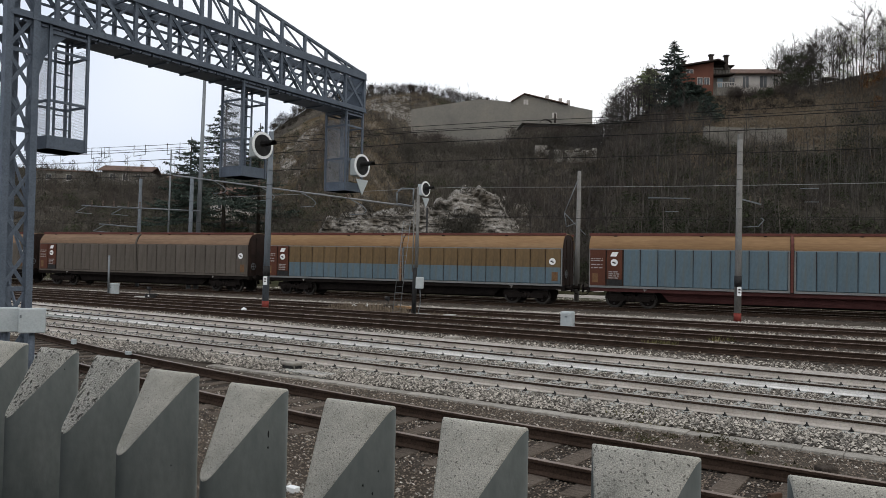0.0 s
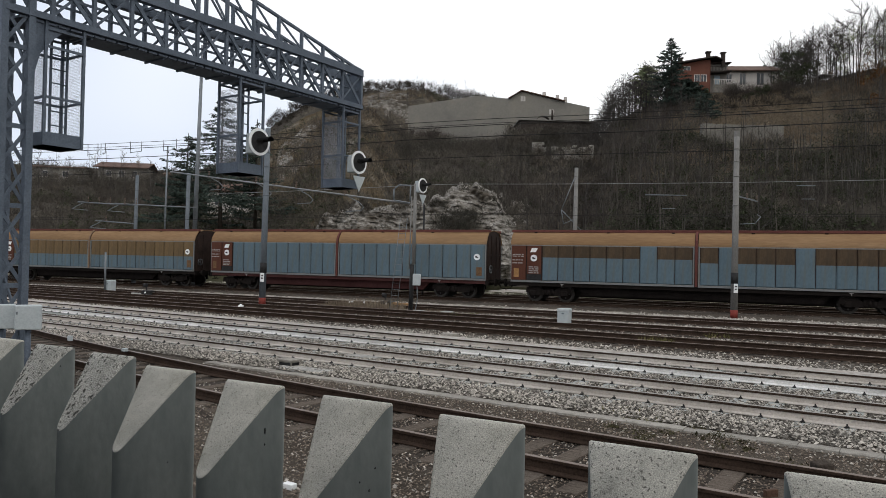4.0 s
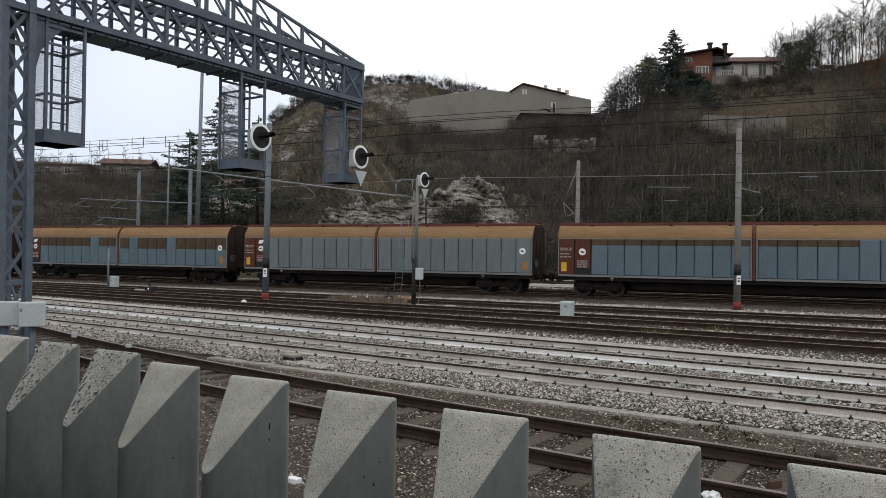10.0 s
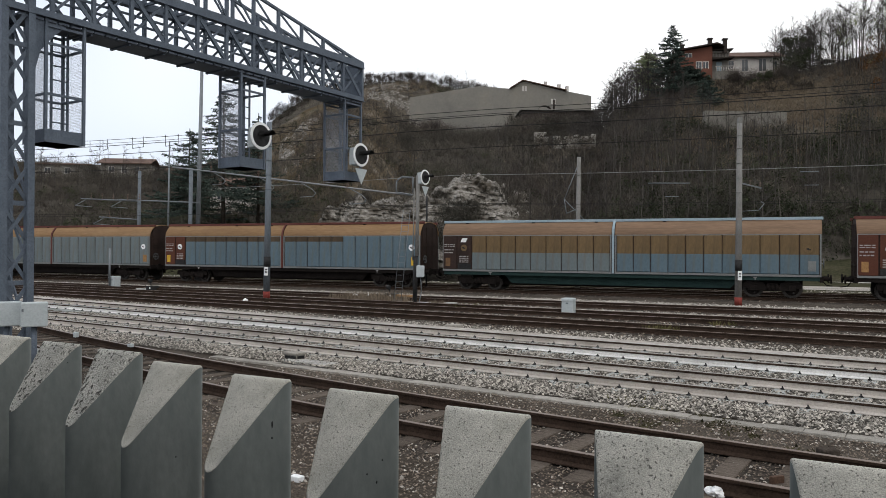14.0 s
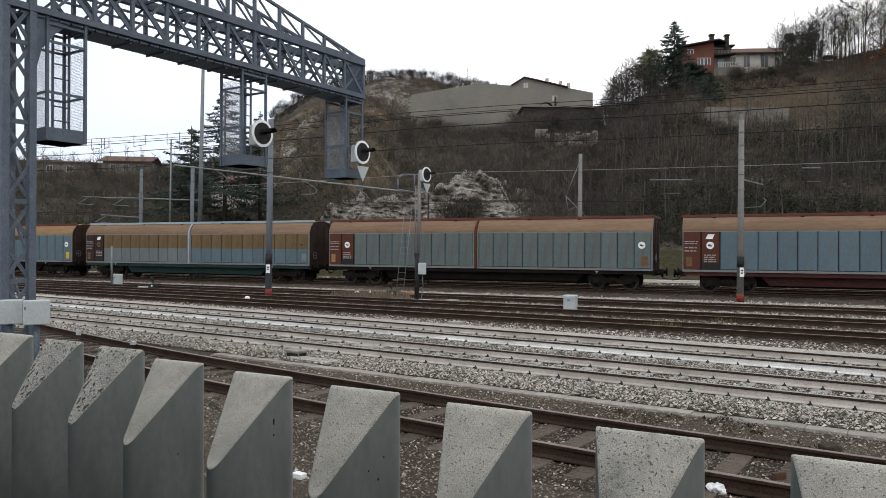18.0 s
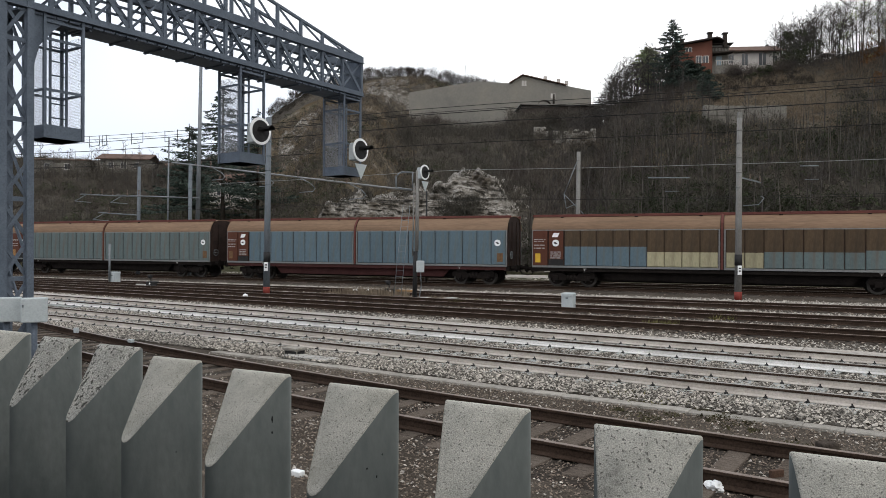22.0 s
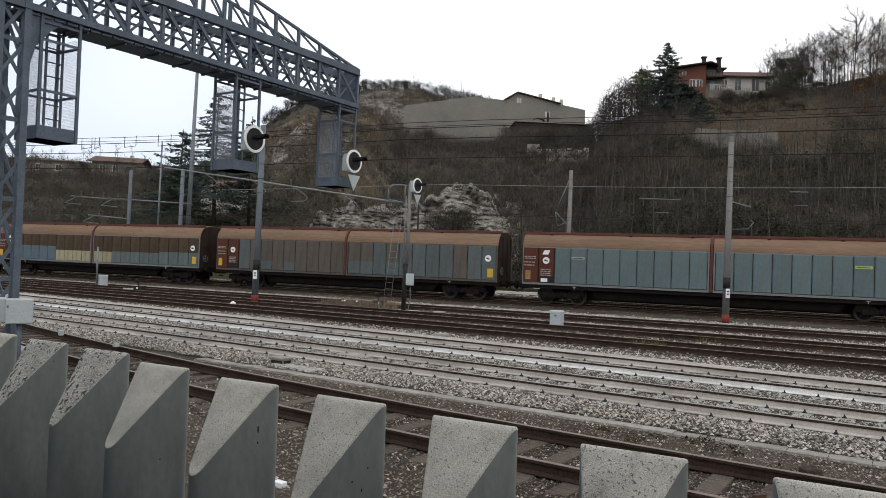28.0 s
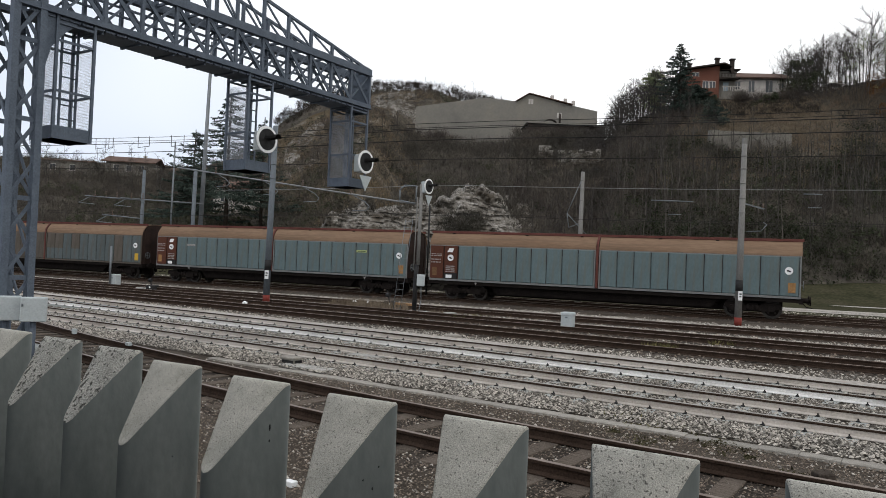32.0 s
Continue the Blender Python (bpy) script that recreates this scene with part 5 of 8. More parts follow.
# ---------------------------------------------------------------- cantilever signal gantry
LEG = Vector((-8.17, 14.0, 0))
SPAN, PANEL, GW = 10.14, 0.862, 0.80
BU = -YU                                         # from the near lattice to the far one
gantry = thing("signal_gantry", Matrix.Identity(4), "grey lattice steel cantilever signal gantry reaching over three tracks", "signal gantry")


def gp(k, w, z):
    return LEG + YN * k + BU * w + Vector((0, 0, z))


def stay_z(k):
    return 7.92 + 0.2 * (SPAN - k)


NODES = [SPAN - PANEL * i for i in range(12)]
for w in (0.0, GW):
    side = thing_part = part("side_lattice", bmesh.new(), M_steel, gantry)
    for name, z, h, wd in (("upper_chord", 7.87, 0.20, 0.09), ("lower_chord", 6.83, 0.13, 0.10)):
        bm = bmesh.new()
        bar(bm, gp(-0.25, w, z), gp(SPAN + 0.05, w, z), wd, h)
        bar(bm, gp(-0.25, w, z - h / 2), gp(SPAN + 0.05, w, z - h / 2), wd + 0.08, 0.02)
        part(name, bm, M_steel, side)
    bm = bmesh.new()
    bar(bm, gp(-0.3, w, stay_z(-0.3)), gp(SPAN, w, stay_z(SPAN)), 0.07, 0.07)
    part("top_stay", bm, M_steel, side)
    for i, k in enumerate(NODES):
        bm = bmesh.new()
        bar(bm, gp(k, w, 6.8), gp(k, w, stay_z(k)), 0.075, 0.075, up=YN)
        part("upright", bm, M_steel, side)
        if i:
            bm = bmesh.new()
            bar(bm, gp(k, w, 7.8), gp(k + PANEL, w, 6.88), 0.035, 0.085)
            part("diagonal", bm, M_steel, side)
            bm = bmesh.new()
            bar(bm, gp(k, w + 0.03, 6.88), gp(k + PANEL, w + 0.03, 7.8), 0.03, 0.05)
            part("diagonal", bm, M_steel, side)
            if k > 0:
                bm = bmesh.new()
                bar(bm, gp(k, w, stay_z(k) - 0.03), gp(k + PANEL, w, 7.97), 0.03, 0.05)
                part("diagonal", bm, M_steel, side)
    # the middle rail of the walkway
    bm = bmesh.new()
    bar(bm, gp(0, w + (0.12 if w == 0 else -0.12), 7.35), gp(SPAN, w + (0.12 if w == 0 else -0.12), 7.35), 0.03, 0.05)
    part("guard_rail", bm, M_steel, side)
bm = bmesh.new()
for i in range(40):
    k = SPAN * i / 40
    bar(bm, gp(k + 0.02, 0.03, 6.71), gp(k + SPAN / 40 - 0.02, 0.03, 6.71), 0.10, 0.045)
box_lo = [gp(0, 0.06, 6.68), gp(SPAN, 0.06, 6.68), gp(SPAN, GW - 0.06, 6.68), gp(0, GW - 0.06, 6.68)]
v = [bm.verts.new(p) for p in box_lo]
u = [bm.verts.new(p + Vector((0, 0, 0.04))) for p in box_lo]
bm.faces.new(v[::-1])
bm.faces.new(u)
for i in range(4):
    bm.faces.new((v[i], v[(i + 1) % 4], u[(i + 1) % 4], u[i]))
part("walkway_deck", bm, M_steel, gantry)
for k in NODES:
    bm = bmesh.new()
    bar(bm, gp(k, 0.05, 6.665), gp(k, GW - 0.05, 6.665), 0.05, 0.05)
    part("cross_beam", bm, M_steel, gantry)
    bm = bmesh.new()
    bar(bm, gp(k, 0, 7.9), gp(k, GW, 7.9), 0.05, 0.06)
    part("cross_tie", bm, M_steel, gantry)
bm = bmesh.new()
v = [bm.verts.new(gp(SPAN + d, w, z)) for d in (0.0, 0.03) for w, z in ((0, 6.75), (GW, 6.75), (GW, 7.9), (0, 7.9))]
for q in ((3, 2, 1, 0), (4, 5, 6, 7), (0, 1, 5, 4), (1, 2, 6, 5), (2, 3, 7, 6), (3, 0, 4, 7)):
    bm.faces.new([v[i] for i in q])
part("end_plate", bm, M_steel, gantry)
# the lattice leg
leg = part("leg", bmesh.new(), M_steel, gantry)
for w in (0.0, GW):
    for k in (-0.26, 0.24):
        bm = bmesh.new()
        bar(bm, gp(k, w, GROUND), gp(k, w, 10.1), 0.15, 0.13, up=YN)
        part("leg_post", bm, M_steel, leg)
    z, i = 0.1, 0
    while z < 9.6:
        bm = bmesh.new()
        bar(bm, gp(-0.22, w, z), gp(0.2, w, z + 0.62), 0.02, 0.07)
        bar(bm, gp(0.2, w + 0.025, z), gp(-0.22, w + 0.025, z + 0.62), 0.02, 0.07)
        part("lacing", bm, M_steel, leg)
        if i % 2 == 0:
            bm = bmesh.new()
            bar(bm, gp(-0.26, w, z - 0.06), gp(0.24, w, z - 0.06), 0.03, 0.09)
            part("batten", bm, M_steel, leg)
        z += 0.76
        i += 1
z = 0.6
while z < 9.5:
    for k in (-0.26, 0.24):
        bm = bmesh.new()
        bar(bm, gp(k, 0, z), gp(k, GW, z + 1.2), 0.03, 0.07)
        part("lacing", bm, M_steel, leg)
    z += 1.25
bm = bmesh.new()
v = [gp(0.2, 0.02, 6.75), gp(1.05, 0.02, 6.75), gp(0.72, 0.02, 6.45), gp(0.45, 0.02, 6.1), gp(0.32, 0.02, 5.6), gp(0.2, 0.02, 5.4)]
a = [bm.verts.new(p) for p in v]
b = [bm.verts.new(p + BU * 0.03) for p in v]
bm.faces.new(a)
bm.faces.new(b[::-1])
for i in range(6):
    bm.faces.new((a[i], b[i], b[(i + 1) % 6], a[(i + 1) % 6]))
bmesh.ops.recalc_face_normals(bm, faces=bm.faces)
part("haunch_plate", bm, M_steel, gantry)
bm = bmesh.new()
box(bm, (-0.55, -0.4, -0.3), (0.55, GW + 0.4, 0.25), bevel=0.03)
part("footing", bm, M_concrete_smooth, gantry, "concrete footing", Matrix.Translation((LEG.x, LEG.y, 0)) @ Matrix((( YN.x, BU.x, 0, 0), (YN.y, BU.y, 0, 0), (0, 0, 1, 0), (0, 0, 0, 1))))
# two white equipment cases before the leg
for cx, cy, s in ((-7.47, 13.4, 0.43), (-8.0, 13.45, 0.46)):
    case = thing("equipment_case", pose(cx, cy, 0, 0, 0, 27), "white enamelled steel equipment case standing at gantry leg", "equipment case", "cases at the gantry leg")
    bm = bmesh.new()
    box(bm, (-s / 2, -0.14, 0.80), (s / 2, 0.14, 1.24), bevel=0.02)
    part("case_body", bm, M_cabinet, case)
    bm = bmesh.new()
    box(bm, (-s / 2 + 0.02, -0.155, 1.08), (-s / 2 + 0.05, -0.14, 1.13))
    part("case_latch", bm, M_galv, case)
    bm = bmesh.new()
    rod(bm, (0, 0, GROUND), (0, 0, 0.82), 0.05)
    part("case_stand", bm, M_steel, case)


def cage(k0, k1, w1, ladder_w, closed=False):
    """A hanging maintenance cage under the gantry, with netting, a ladder and a kick board."""
    cg = thing("maintenance_cage", Matrix.Identity(4), "grey steel maintenance cage with netting and ladder hung below the gantry", "cage", "cages under the gantry")
    z0, z1 = 4.32, 6.765
    for k in (k0, k1):
        for w in (0, w1):
            bm = bmesh.new()
            bar(bm, gp(k, w, z0), gp(k, w, z1), 0.055, 0.055, up=YN)
            part("cage_post", bm, M_steel, cg)
    for z in (z0 + 0.95, z0 + 1.95, z0 + 2.30):
        for a, b in (((k0, 0), (k1, 0)), ((k0, w1), (k1, w1)), ((k0, 0), (k0, w1)), ((k1, 0), (k1, w1))):
            bm = bmesh.new()
            bar(bm, gp(a[0], a[1], z), gp(b[0], b[1], z), 0.03, 0.05)
            part("cage_rail", bm, M_steel, cg)
    for a, b in (((k0, 0), (k1, 0)), ((k0, w1), (k1, w1)), ((k0, 0), (k0, w1)), ((k1, 0), (k1, w1))):
        bm = bmesh.new()
        bar(bm, gp(a[0], a[1], z0 + 0.13), gp(b[0], b[1], z0 + 0.13), 0.015, 0.26)
        part("kick_board", bm, M_steel, cg)
    bm = bmesh.new()
    v = [bm.verts.new(gp(k, w, z0)) for k, w in ((k0, 0), (k1, 0), (k1, w1), (k0, w1))]
    bm.faces.new(v)
    bmesh.ops.solidify(bm, geom=bm.faces[:], thickness=0.03)
    part("cage_floor", bm, M_steel, cg)
    origin = gp(k0, 0, z0)
    turn = Matrix.Translation(origin) @ Matrix(((YN.x, BU.x, 0, 0), (YN.y, BU.y, 0, 0), (0, 0, 1, 0), (0, 0, 0, 1)))
    for pts in (((0, 0), (0, w1)), ((0, w1), (k1 - k0, w1)), ((k1 - k0, 0), (k1 - k0, w1)))[:3 if closed else 2]:
        bm = bmesh.new()
        (a0, a1), (b0, b1) = pts
        v = [bm.verts.new(p) for p in ((a0, a1, 0.2), (b0, b1, 0.2), (b0, b1, z1 - z0 - 0.3), (a0, a1, z1 - z0 - 0.3))]
        bm.faces.new(v)
        part("netting", bm, M_netting, cg, "fine steel wire netting", turn)
    lad = part("ladder", bmesh.new(), M_steel, cg)
    for kk in (k1 - 0.06, k1 - 0.40):
        bm = bmesh.new()
        bar(bm, gp(kk, ladder_w, z0), gp(kk, ladder_w, z1), 0.03, 0.045, up=YN)
        part("stile", bm, M_steel, lad)
    for i in range(8):
        bm = bmesh.new()
        rod(bm, gp(k1 - 0.40, ladder_w, z0 + 0.2 + 0.29 * i), gp(k1 - 0.06, ladder_w, z0 + 0.2 + 0.29 * i), 0.014, sides=6)
        part("rung", bm, M_steel, lad)


cage(0.54, 1.32, 0.79, 0.5, True)
cage(5.44, 6.22, 0.79, 0.5)
cage(9.36, 10.1, 0.79, 0.5)


def round_signal(c, name_label, marker, size=0.345):
    """A round black target with a white rim and a long hood, facing along the tracks."""
    face = YU
    q = Matrix.Translation(c) @ Matrix(((face.x, YN.x, 0, 0), (face.y, YN.y, 0, 0), (0, 0, 1, 0), (0, 0, 0, 1)))
    th = thing("round_signal", q, name_label, "railway signal", "signals of the yard")
    bm = bmesh.new()
    rod(bm, (-0.02, 0, 0), (0.01, 0, 0), size, sides=40)
    part("rim", bm, M_white, th, "white rim")
    bm = bmesh.new()
    rod(bm, (0.0, 0, 0), (0.018, 0, 0), size * 0.80, sides=40)
    part("target", bm, M_black, th, "matt black target disc")
    bm = bmesh.new()
    n = 14
    a = [bm.verts.new((0.018, 0.12 * math.cos(math.pi * i / (n - 1)), 0.12 * math.sin(math.pi * i / (n - 1)))) for i in range(n)]
    b = [bm.verts.new((0.42, 0.10 * math.cos(math.pi * i / (n - 1)), 0.10 * math.sin(math.pi * i / (n - 1)) + 0.01)) for i in range(n)]
    for i in range(n - 1):
        bm.faces.new((a[i], a[i + 1], b[i + 1], b[i]))
    bmesh.ops.solidify(bm, geom=bm.faces[:], thickness=0.012)
    part("hood", bm, M_black, th)
    bm = bmesh.new()
    box(bm, (-0.34, -0.16, -0.30), (-0.02, 0.16, 0.22), bevel=0.03)
    part("lamp_case", bm, M_cabinet, th, "pale grey lamp case")
    if marker:
        bm = bmesh.new()
        v = [bm.verts.new((x, y, z)) for x in (0.0, 0.02) for y, z in ((-0.27, -0.42), (0.27, -0.42), (0.0, -0.88))]
        bm.faces.new(v[:3])
        bm.faces.new(v[3:][::-1])
        for i in range(3):
            bm.faces.new((v[i], v[3 + i], v[3 + (i + 1) % 3], v[(i + 1) % 3]))
        bmesh.ops.recalc_face_normals(bm, faces=bm.faces)
        part("marker", bm, M_cabinet, th, "pale grey triangular marker plate")
    return th


round_signal(gp(5.84, -0.30, 5.12), "black round signal with white rim hung on the gantry", False)
round_signal(gp(9.77, -0.30, 5.08), "black round signal with white rim and triangular marker", True)

# ---------------------------------------------------------------- masts, posts and cabinets


def ray_place(px, depth):
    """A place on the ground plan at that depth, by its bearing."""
    return ((px - 784) / 1305.0 * depth, depth)


def concrete_mast(px, depth, top, r0, r1, band, label, lean=0.0, shaft_mat=M_pole):
    x, y = ray_place(px, depth)
    th = thing("catenary_mast", pose(x, y, GROUND, 0, lean, 0), label, "mast", "overhead line masts")
    bm = bmesh.new()
    rod(bm, (0, 0, 0), (0, 0, top), r0, r1, sides=16)
    for z in (0.62, 0.70, 0.78, 0.86, 0.93):
        r = r0 + (r1 - r0) * z
        rod(bm, (0, 0, top * z), (0, 0, top * z + 0.05), r + 0.015, sides=16)
    part("shaft", bm, shaft_mat, th)
    if band:
        bm = bmesh.new()
        rod(bm, (0, 0, 0.02), (0, 0, 0.42), r0 + 0.006, sides=16)
        part("red_base", bm, M_signal_red, th, "red painted base band")
        bm = bmesh.new()
        rod(bm, (0, 0, 1.62), (0, 0, 2.12), r0 + 0.004, sides=16)
        part("black_band", bm, M_black, th, "black painted band")
        bm = bmesh.new()
        box(bm, (-0.09, -r0 - 0.02, 1.20), (0.09, -r0 + 0.01, 1.62))
        plate = part("number_plate", bm, M_white, th, "white enamel plate")
        for z, w in ((1.46, 0.05), (1.34, 0.04)):
            bm = bmesh.new()
            box(bm, (-0.05, -r0 - 0.026, z), (w, -r0 - 0.02, z + 0.06))
            part("plate_mark", bm, M_black, plate)
    return th


def insulator(bm, p, h=0.28, r=0.05):
    for i in range(4):
        rod(bm, (p[0], p[1], p[2] + h * i / 4), (p[0], p[1], p[2] + h * (i + 0.6) / 4), r, r * 0.6, sides=8)


def cross_arm(th, z, length, ang):
    d = Vector((math.cos(radians(ang)), math.sin(radians(ang)), 0))
    bm = bmesh.new()
    bar(bm, Vector((0, 0, z + 0.1)), d * length + Vector((0, 0, z - 0.12)), 0.06, 0.06)
    part("cross_arm", bm, M_galv, th)
    for k in (0.5, 0.95):
        bm = bmesh.new()
        q = d * length * k
        insulator(bm, (q.x, q.y, z + 0.1 - 0.2 * k))
        part("insulator", bm, M_porcelain, th)


m1 = concrete_mast(468, 36.0, 8.7, 0.165, 0.125, True, "blue-grey steel mast with red base and black band", 0.6, M_mast_steel)
m2 = concrete_mast(1302.5, 33.7, 8.35, 0.16, 0.115, True, "weathered concrete mast with red base, black band and side arm", 0.2)
cross_arm(m2, 5.55, 1.1, 10)
bm = bmesh.new()
for a, b in (((0.2, 0, 4.35), (0.9, 0, 4.4)), ((0.9, 0, 4.4), (1.15, 0, 4.7)), ((1.15, 0, 4.7), (1.0, 0, 4.8))):
    rod(bm, a, b, 0.02, sides=6)
part("cable_loop", bm, M_galv, m2)
bm = bmesh.new()
box(bm, (-0.09, -0.09, 8.35), (0.09, 0.09, 8.62))
part("mast_cap", bm, M_pole, m2)
m3 = concrete_mast(1018, 47.0, 8.5, 0.17, 0.12, False, "pale concrete mast standing behind the goods train", 0.4)
bm = bmesh.new()
for a, b in (((-0.05, 0, 8.0), (-0.9, 0, 5.8)), ((-0.9, 0, 5.8), (-0.75, 0, 4.9)), ((-0.75, 0, 4.9), (-0.1, 0, 5.2)), ((-0.9, 0, 5.8), (0.5, 0, 4.4))):
    rod(bm, a, b, 0.03, sides=6)
part("stay_bracket", bm, M_galv, m3)
m4 = concrete_mast(240, 60.0, 8.83, 0.16, 0.12, False, "slim blue-grey steel mast behind the goods train", 0.5, M_mast_steel)
m5 = concrete_mast(331, 57.0, 8.76, 0.16, 0.14, False, "short grey mast beside a tall lighting mast", 0.5, M_mast_steel)
tall = thing("lighting_mast", pose(*ray_place(344, 58.0), GROUND, 0, 1.0, 0), "tall slender galvanised lighting mast behind the train", "mast")
bm = bmesh.new()
rod(bm, (0, 0, 0), (0, 0, 19.0), 0.20, 0.11, sides=14)
part("shaft", bm, M_galv, tall)
thin = thing("lighting_mast", pose(*ray_place(292, 75.0), GROUND + 1, 0, 0.6, 0), "thin grey lamp post in front of the hillside", "mast")
bm = bmesh.new()
rod(bm, (0, 0, 0), (0, 0, 12.5), 0.11, 0.07, sides=10)
part("shaft", bm, M_galv, thin)
# mast arms that carry the overhead line
for px, depth, z, l, arms in ((240, 60.0, 6.27, 4.9, 3), (345, 57.5, 6.03, 6.5, 2), (240, 60.0, 4.77, 3.4, 1)):
    x, y = ray_place(px, depth)
    arm = thing("line_bracket", pose(x, y, 0), "galvanised tube bracket carrying overhead wires", "bracket", "overhead line brackets")
    bm = bmesh.new()
    rod(bm, (0.15, 0, z - 0.1), (-l, 0.4, z + 0.12), 0.05, sides=8)
    rod(bm, (-l + 0.5, 0.4, z + 0.1), (-l - 0.5, 0.45, z - 0.45), 0.04, sides=8)
    rod(bm, (-l - 0.5, 0.45, z - 0.45), (-l + 0.9, 0.3, z - 0.55), 0.03, sides=8)
    part("tube", bm, M_galv, arm)
    for i in range(arms):
        bm = bmesh.new()
        insulator(bm, (-l + 0.9 + 0.9 * i, 0.3, z + 0.1), 0.5, 0.07)
        part("insulator", bm, M_porcelain, arm)
# long feeder tube from the tall mast to the signal post
feeder = thing("feeder_line", Matrix.Identity(4), "pale aluminium feeder tube with insulators crossing above the yard", "overhead line", "overhead wires")
A, B = Vector((*ray_place(300, 50.0), 7.85)), Vector((*ray_place(724, 34.2), 4.82))
bm = bmesh.new()
rod(bm, A, B, 0.045, sides=8)
part("tube", bm, M_wire_pale, feeder)
for k in (0.22, 0.45, 0.62, 0.8):
    bm = bmesh.new()
    p = A + (B - A) * k
    insulator(bm, p, 0.42, 0.07)
    part("insulator", bm, M_porcelain, feeder)
    bm = bmesh.new()
    bend = [p + Vector(q) for q in ((0.1, 0, -0.04), (0.75, -0.25, -0.38), (0.98, -0.3, -0.62), (0.85, -0.3, -0.80), (0.1, -0.1, -0.84))]
    for a, b in zip(bend, bend[1:]):
        rod(bm, a, b, 0.025, sides=6)
    part("steady_arm", bm, M_galv, feeder)

# signal post with ladder
sx, sy = ray_place(730.5, 33.7)
post = thing("signal_post", pose(sx, sy, GROUND, 0, 0.9, 0), "signal post, black below and grey above, with white case and ladder", "signal post")
bm = bmesh.new()
rod(bm, (0, 0, 0), (0, 0, 2.2), 0.105, 0.10, sides=14)
part("lower_post", bm, M_black, post, "black painted foot of the post")
bm = bmesh.new()
rod(bm, (0.05, 0, 2.2), (0.03, 0, 5.9), 0.085, 0.08, sides=14)
rod(bm, (-0.13, 0, 2.0), (-0.13, 0, 5.3), 0.03, sides=8)
part("upper_post", bm, M_pole, post)
bm = bmesh.new()
for a, b in (((-0.2, 0, 5.1), (-0.2, 0, 5.8)), ((-0.95, 0, 5.1), (-0.95, 0, 5.6)), ((-0.95, 0, 5.6), (-0.75, 0, 5.8)), ((-0.75, 0, 5.8), (-0.2, 0, 5.8)), ((-0.95, 0, 5.1), (-0.2, 0, 5.0))):
    rod(bm, a, b, 0.035, sides=8)
part("guard_hoop", bm, M_galv, post)
bm = bmesh.new()
box(bm, (0.06, -0.36, 1.25), (0.42, -0.1, 1.78), bevel=0.03)
part("white_case", bm, M_cabinet, post, "white enamelled case")
bm = bmesh.new()
for a, b in (((0.26, -0.2, 1.25), (0.30, -0.2, 0.6)), ((0.30, -0.2, 0.6), (0.2, -0.2, 0.0))):
    rod(bm, a, b, 0.022, sides=6)
part("cable", bm, M_galv, post)
bm = bmesh.new()
box(bm, (-0.5, -0.4, 0), (0.75, 0.4, 0.09), bevel=0.02)
part("footing", bm, M_concrete, post, "pale concrete footing")
lad = part("ladder", bmesh.new(), M_galv, post)
for dx in (-0.16, 0.16):
    bm = bmesh.new()
    rod(bm, (-0.78 + dx, -0.3, 0.05), (-0.45 + dx, -0.05, 4.3), 0.013, sides=6)
    part("stile", bm, M_galv, lad)
for i in range(15):
    k = (i + 0.5) / 15
    bm = bmesh.new()
    c = Vector((-0.78, -0.3, 0.05)).lerp(Vector((-0.45, -0.05, 4.3)), k)
    rod(bm, c + Vector((-0.16, 0, 0)), c + Vector((0.16, 0, 0)), 0.009, sides=6)
    part("rung", bm, M_galv, lad)
hd = round_signal(Vector((sx + 0.45, sy - 0.1, 5.6)), "black round signal with white rim on a ladder post", True)
bm = bmesh.new()
x, y = ray_place(751, 49.0)
rod(bm, (0, 0, 0), (0, 0, 6.1), 0.06, sides=8)
ob = part("marker_post", bm, M_black, None, "", pose(x, y, GROUND))
tagged(ob, "thin black steel post standing behind the train", "post")


def cabinet(px, depth, w, h, mat, label, round_top):
    x, y = ray_place(px, depth)
    th = thing("relay_cabinet", pose(x, y, GROUND, 0, 0, -28), label, "cabinet")
    bm = bmesh.new()
    box(bm, (-w / 2, -0.2, 0), (w / 2, 0.2, h), bevel=0.03)
    part("case", bm, mat, th)
    bm = bmesh.new()
    box(bm, (-w / 2 - 0.012, -0.212, h - 0.10 if round_top else h), (w / 2 + 0.012, 0.212, h + 0.05), bevel=0.04)
    part("lid", bm, mat, th)
    bm = bmesh.new()
    box(bm, (-0.05, -0.215, h * 0.72), (0.05, -0.2, h * 0.80))
    part("lock_plate", bm, M_galv, th)
    return th


cabinet(1003, 28.6, 0.46, 0.60, M_cabinet, "pale blue-grey trackside cabinet standing in gravel", True)
c = cabinet(199, 45.0, 0.55, 0.75, M_cabinet, "pale trackside cabinet on a short post", True)
bm = bmesh.new()
rod(bm, (-0.1, -0.3, 0), (-0.1, -0.3, 2.5), 0.06, sides=10)
part("post", bm, M_galv, c)
cabinet(795, 32.3, 0.45, 0.14, M_concrete, "low pale concrete block lying between tracks", False)


